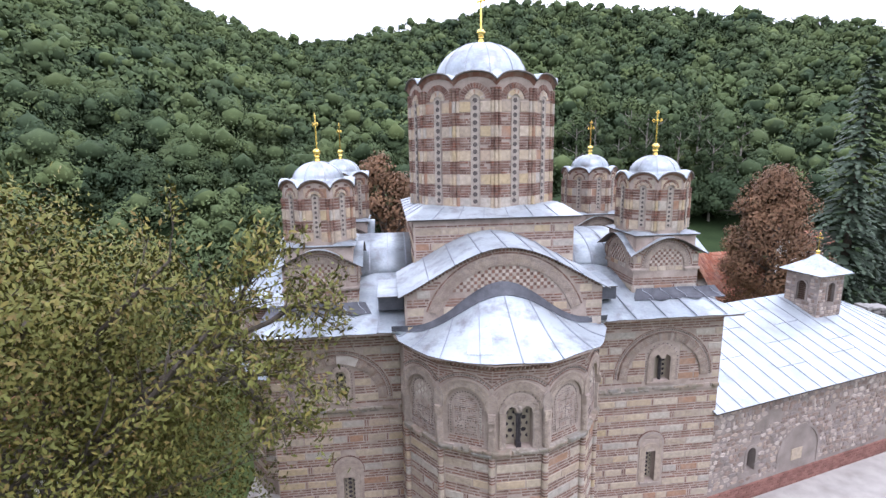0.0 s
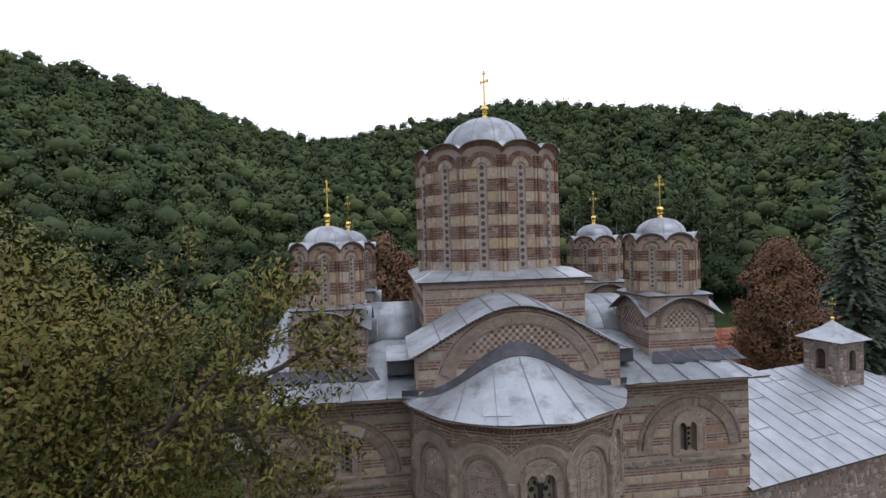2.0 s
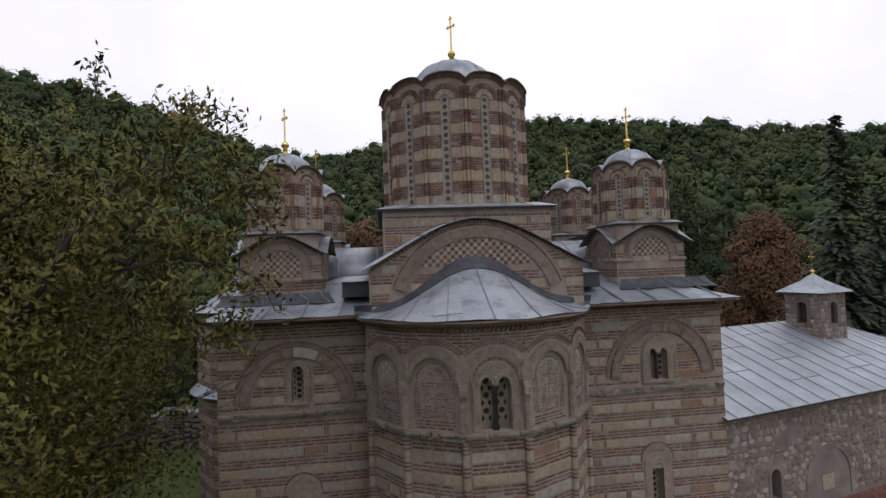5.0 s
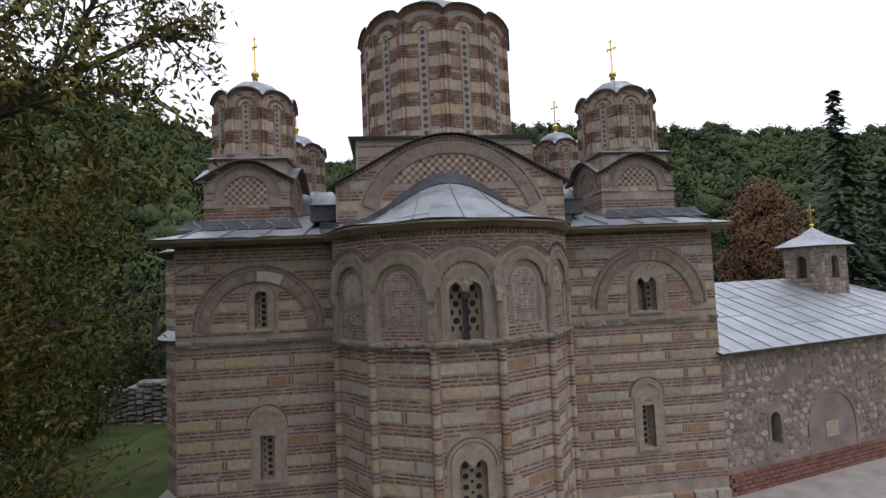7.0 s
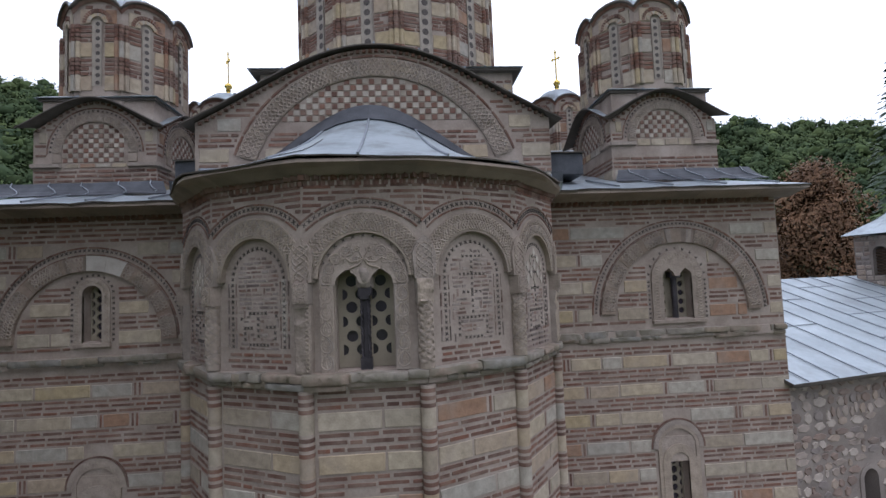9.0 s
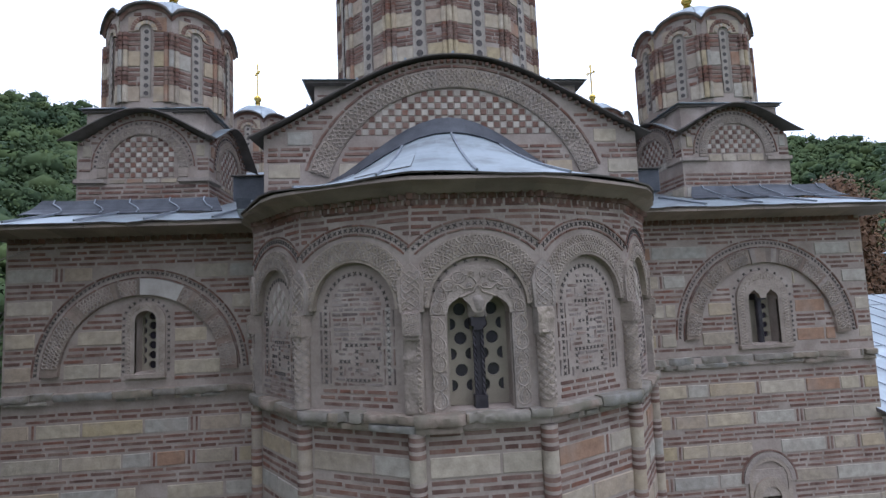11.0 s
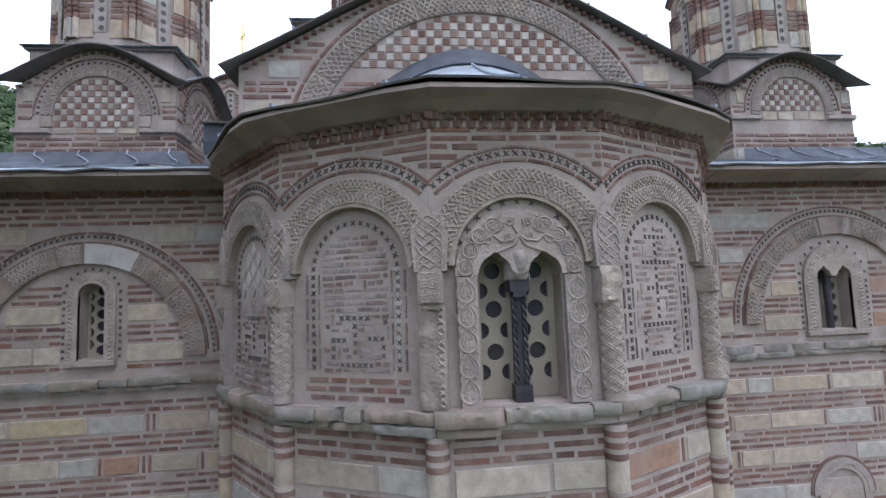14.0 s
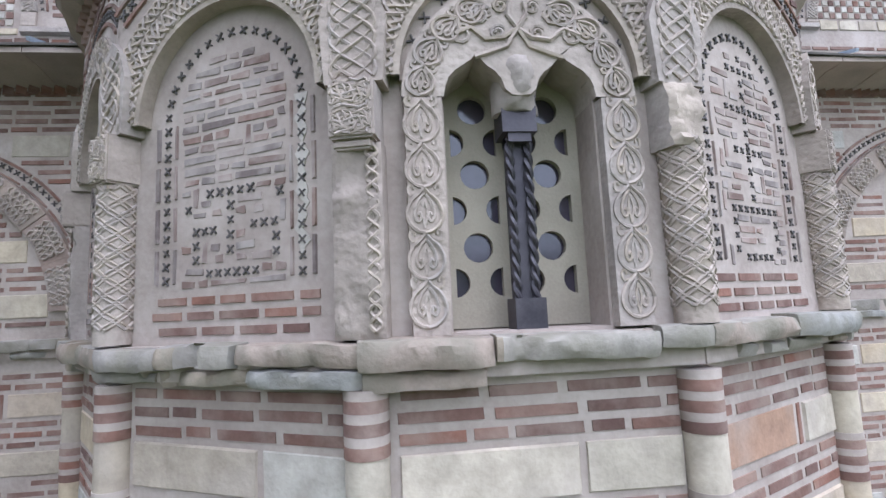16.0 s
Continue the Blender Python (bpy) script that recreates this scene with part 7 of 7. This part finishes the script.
fir(32.0, 14.0, 11.5, 3.4, 32)
fir(34.5, 20.0, 13.5, 3.6, 33)
for q, (x, y, h, w) in enumerate(((-12.5, 3.5, 6.0, 2.4), (-16.0, 0.5, 7.0, 2.8), (-15.0, 9.0, 7.5, 3.0), (-19.5, 6.0, 8.0, 3.2), (-13.8, 15.5, 8.0, 3.0), (-20.0, 14.0, 9.0, 3.4), (-9.8, 19.0, 8.5, 3.0), (-24.5, 20.0, 9.5, 3.6), (-14.5, -4.5, 6.0, 2.6))):
    broad_tree(x, y, h, w, LEAF_FOREST, "dark green broadleaf tree on the lawn edge", "broadleaf_tree", 50 + q, 70, 0.15, 46)


# ---- chapel wing: rubble, window, blocked arch, red base ----
fw_ = Face(PM @ Vector((0, 0, 0)), PM.to_3x3() @ Vector((1, 0, 0)), PM.to_3x3() @ Vector((0, -1, 0)))
patch = lambda u, z: math.hypot((u - 4.35) / 1.0, (max(z, 1.6) - 1.6) / 1.0) < 1.02 and z < 2.7
rub = Pieces()
rg = random.Random(41)
cells = 0
z = 1.05
while z < 4.05:
    h = rg.uniform(0.13, 0.22)
    u = 0.1
    while u < 12.8:
        w = rg.choice((0.12, 0.18, 0.22, 0.3, 0.38))
        bare = noise.noise(Vector((u * 0.5, z * 0.9, 3.3)))
        ok = not patch(u + w / 2, z + h / 2) and not in_frame(u + w / 2, z + h / 2, 2.0, 1.3, 2.2, 0.34) and bare < 0.42
        if ok:
            k = len(rub.v)
            cx_, cz_ = u + w / 2 + rg.uniform(-0.03, 0.03), z + h / 2 + rg.uniform(-0.04, 0.04)
            m = 6
            a0 = rg.uniform(0, 6.28)
            rim = [(cx_ + w * 0.52 * rg.uniform(0.78, 1.05) * math.cos(a0 + 6.283 * q / m), cz_ + h * 0.55 * rg.uniform(0.78, 1.05) * math.sin(a0 + 6.283 * q / m)) for q in range(m)]
            rub.v += [fw_.pt(a, b, -0.01) for a, b in rim]
            rub.v += [fw_.pt(cx_ + (a - cx_) * 0.84, cz_ + (b - cz_) * 0.84, 0.016 + rg.uniform(-0.008, 0.014)) for a, b in rim]
            rub.f.append(tuple(range(k + m, k + 2 * m)))
            rub.f += [(k + q, k + (q + 1) % m, k + m + (q + 1) % m, k + m + q) for q in range(m)]
            cells += 1
        u += w + 0.015
    z += h
rub.make("rubble_stone", RUBBLE, wing_wall, "rough grey and brown rubble stones")
cut(wing_wall, [opening(fw_, 2.0, 1.42, 2.1, 0.2, 0.45)])
bm = bmesh.new()
add_box(bm, -0.2, 0.2, 0.3, 0.34, 1.42, 2.32)
wnd = part("window", placed(bm, PM @ Matrix.Translation((2.0, 0, 0))), GLASS, wing, "small dark round-headed window")
bm = bmesh.new()
for q in (-0.1, 0.0, 0.1):
    add_tube(bm, [(q, 0.2, 1.42), (q, 0.2, 2.28)], 0.012, 5)
part("window_bar", placed(bm, PM @ Matrix.Translation((2.0, 0, 0))), WOOD, wnd)
band_frame(fw_, 2.0, 1.4, 2.1, 0.2, 0.3, 0.02, RUBBLE_M, wing, "window_surround")
band_frame(fw_, 4.35, 1.0, 1.6, 0.98, 1.08, 0.03, RUBBLE_M, wing, "blocked_arch", "arch of a walled-up doorway")
p = Pieces()
p.block(fw_, 4.0, 4.55, 1.3, 1.75, 0.02)
p.make("slab", STONE, wing, "set-in stone slab", stuff=False)
# eave board and red base
bm = bmesh.new()
add_box(bm, 0.0, 13.2, -0.24, 0.0, 4.02, 4.07)
part("eave_board", placed(bm), SOFFIT, wing)
base_p = Pieces()
for row in range(5):
    u = 0.15 + 0.12 * (row % 2)
    while u < 12.9:
        base_p.block(fw_, u, u + 0.24, 0.36 + row * 0.115, 0.465 + row * 0.115, 0.06)
        u += 0.25
base_p.make("brick_base", RED_BASE, wing, "low base of red bricks")

# turret: rubble, belfry windows
for nx, ny, ux, uy in ((0, -1, 1, 0), (-1, 0, 0, -1)):
    n3, u3 = TM.to_3x3() @ Vector((nx, ny, 0)), TM.to_3x3() @ Vector((ux, uy, 0))
    ftw = Face(TM @ Vector((nx * 0.72, ny * 0.72, 0)), u3, n3)
    rub = Pieces()
    z = 5.0
    while z < 6.95:
        h = rg.uniform(0.12, 0.18)
        u = -0.7
        while u < 0.62:
            w = rg.uniform(0.12, 0.28)
            if not in_frame(u + w / 2, z + h / 2, 0, 5.7, 6.45, 0.3):
                rub.block(ftw, u, min(u + w, 0.71), z, z + h - 0.012, 0.02 + rg.uniform(-0.008, 0.008), soft=0.03, wob=0.012)
            u += w + 0.012
        z += h
    rub.make("rubble_stone", RUBBLE, turret_wall)
    cut(turret_wall, [opening(ftw, 0.0, 5.75, 6.42, 0.2, 0.35)])
    band_frame(ftw, 0.0, 5.75, 6.42, 0.2, 0.27, 0.03, RUBBLE_M, turret, "window_surround")
    shut = new("shutter")
    shut.parent = turret
    shut.matrix_parent_inverse = turret.matrix_world.inverted()
    shut["label"] = "dark louvred belfry shutter"
    for q in range(9):
        sl = Pieces()
        sl.block(ftw, -0.2, 0.2, 5.77 + q * 0.09, 5.83 + q * 0.09, -0.1, -0.16)
        sl.make("slat", WOOD, shut, stuff=False)

# ---- north conch: a side apse with a steep zinc roof and a low zinc ledge ----
CX, CY, CR = XL + 0.05, 4.7, 2.05
c_ang = [radians(-90 + 36 * i) for i in range(6)]
c_at = lambda a, r, z: Vector((CX - r * math.cos(a), CY + r * math.sin(a), z))
bm = bmesh.new()
add_prism(bm, [c_at(a, CR, 0).to_2d() for a in c_ang] + [c_at(a, CR - 0.5, 0).to_2d() for a in c_ang[::-1]], GZ - 0.3, 7.4)
conch = part("conch_wall", bm, MORTAR, church, "north side apse of banded brick and stone")
cb, cs = Pieces(), Pieces()
for a0, a1 in list(zip(c_ang, c_ang[1:]))[:3]:
    p0, p1 = c_at(a0, CR, 0), c_at(a1, CR, 0)
    u_ = (p0 - p1).normalized()
    fcn = Face((p0 + p1) / 2, u_, Vector((u_.y, -u_.x, 0)))
    hw_ = (p1 - p0).length / 2
    lay(fcn, 2 * hw_, courses_down(STR0, 0.75) + courses_up(STR1, 7.36, 0.3, 2), lambda u, z: abs(u) < hw_ - 0.02, cb, cs, 0.005, -hw_)
cb.make("brickwork", BRICK, conch, "courses of thin old bricks")
cs.make("stonework", STONE, conch, "squared sandstone blocks")
fan = [radians(-90 + 180 * i / 20) for i in range(21)]
bm = bmesh.new()
add_sheet(bm, [[c_at(a, r, z) for a in fan] for r, z in ((2.32, 7.48), (1.95, 7.62), (1.5, 7.88), (1.1, 8.25), (0.8, 8.68), (0.55, 9.1), (0.35, 9.4))])
conch_roof = solid(part("conch_roof", bm, LEAD, church, "steep curved zinc roof of the north conch"), 0.04)
for i in range(2, 20, 3):
    seam([c_at(fan[i], r + 0.01, z + 0.015) for r, z in ((2.32, 7.48), (1.95, 7.62), (1.5, 7.88), (1.1, 8.25), (0.8, 8.68), (0.55, 9.1))], conch_roof, 0.016)
bm = bmesh.new()
add_sheet(bm, [[c_at(a, r, z) for a in fan] for r, z in ((2.3, 4.92), (2.0, 5.16))])
solid(part("ledge_cover", bm, LEAD, conch, "zinc-covered string course"), 0.04)
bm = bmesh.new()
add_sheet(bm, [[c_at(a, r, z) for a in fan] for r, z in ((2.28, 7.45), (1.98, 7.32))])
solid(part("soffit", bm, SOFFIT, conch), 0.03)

# ---- old precinct walls ----
def ruin(name, pts, h, thick, seed, label):
    """A ragged stone wall along a line."""
    r_ = random.Random(seed)
    t = thing(name, label, "wall", at=(*pts[0], hill(*pts[0])))
    stones_ = Pieces()
    for (x0_, y0_), (x1_, y1_) in zip(pts, pts[1:]):
        L = math.hypot(x1_ - x0_, y1_ - y0_)
        ux, uy = (x1_ - x0_) / L, (y1_ - y0_) / L
        fr = Face((x0_, y0_, 0), (ux, uy, 0), (uy, -ux, 0))
        u = 0.0
        while u < L:
            w = r_.uniform(0.25, 0.5)
            zb = hill(x0_ + ux * u, y0_ + uy * u)
            z = zb - 0.1
            top = zb + h * (0.8 + 0.3 * noise.noise(Vector((u * 0.35, seed, 0))))
            while z < top:
                hh = r_.uniform(0.16, 0.3)
                stones_.block(fr, u, u + w - 0.02, z, z + hh - 0.02, 0.04 + r_.uniform(-0.03, 0.05), -thick, 0.04, 0.03)
                z += hh
            u += w
    stones_.make("stonework", OLD_WALL, t)
    return t


ruin("stone_wall", [(-19.0, 13.0), (-7.2, 11.8)], 2.2, 0.6, 3, "low grey rubble precinct wall behind the lawn")
ruin("stone_wall", [(20.8, 9.4), (36.0, 10.6)], 3.9, 0.7, 4, "ragged grey ruined wall beyond the chapel")

# ---- houses in the trees ----
def house(x, y, w, d, h, rise, turn, label, ridge_along=True):
    t = thing("house", label, "house", at=(x, y, hill(x, y)))
    m = Matrix.Translation((x, y, hill(x, y))) @ Matrix.Rotation(radians(turn), 4, "Z")
    bm = bmesh.new()
    add_box(bm, -w / 2, w / 2, -d / 2, d / 2, -0.3, h)
    part("wall", placed(bm, m), WHITEWASH, t)
    bm = bmesh.new()
    e = 0.4
    add_sheet(bm, [[(-w / 2 - e, -d / 2 - e, h - 0.1), (w / 2 + e, -d / 2 - e, h - 0.1)], [(-w / 2 - e, 0, h + rise), (w / 2 + e, 0, h + rise)], [(-w / 2 - e, d / 2 + e, h - 0.1), (w / 2 + e, d / 2 + e, h - 0.1)]])
    roof = solid(part("roof", placed(bm, m), TILE, t, "red tiled roof"), 0.12)
    tl = Pieces()
    fr = Face(m @ Vector((0, 0, 0)), m.to_3x3() @ Vector((1, 0, 0)), m.to_3x3() @ Vector((0, -1, 0)))
    for row in range(12):
        s0, s1 = row / 12, (row + 1) / 12
        y0_, y1_ = -d / 2 - e + (d / 2 + e) * s0, -d / 2 - e + (d / 2 + e) * s1
        z0_, z1_ = h - 0.1 + (rise + 0.1) * s0, h - 0.1 + (rise + 0.1) * s1
        u = -w / 2 - e
        while u < w / 2 + e:
            k = len(tl.v)
            for yy, zz, up in ((y0_, z0_, 0.07), (y1_, z1_, 0.03)):
                for q in range(4):
                    tl.v.append(m @ Vector((u + 0.22 * q / 3, yy - 0.02, zz + up + 0.04 * math.sin(math.pi * q / 3))))
            for q in range(3):
                tl.f.append((k + q, k + q + 1, k + 4 + q + 1, k + 4 + q))
            u += 0.24
    tl.make("roof_tile", TILE, t)
    for wx in (-w / 4, w / 4):
        bm = bmesh.new()
        add_box(bm, wx - 0.4, wx + 0.4, -d / 2 - 0.03, -d / 2 + 0.02, 1.0, 2.1)
        wn_ = part("window", placed(bm, m), GLASS, t)
    return t


house(34.9, 28.0, 2.6, 3.0, 3.4, 0.9, -10, "small white house half hidden by firs")
house(20.8, 19.2, 4.6, 5.0, 2.0, 2.6, 8, "house with a red tiled roof behind the chestnut")
house(-17.5, 4.0, 5.0, 4.5, 2.4, 1.3, 25, "low outbuilding with a red tiled roof under the trees")

# little stone post on the far wall
post = thing("stone_post", "small pale stone post with a cap", "post", at=(-9.3, 12.0, 2.0))
bm = bmesh.new()
add_tube(bm, [(-9.3, 12.0, 1.8), (-9.3, 12.0, 5.6)], [0.25, 0.2], 10)
part("shaft", bm, CORNICE, post)
bm = bmesh.new()
add_box(bm, -9.6, -9.0, 11.7, 12.3, 5.6, 5.8)
part("cap", bm, CORNICE, post)
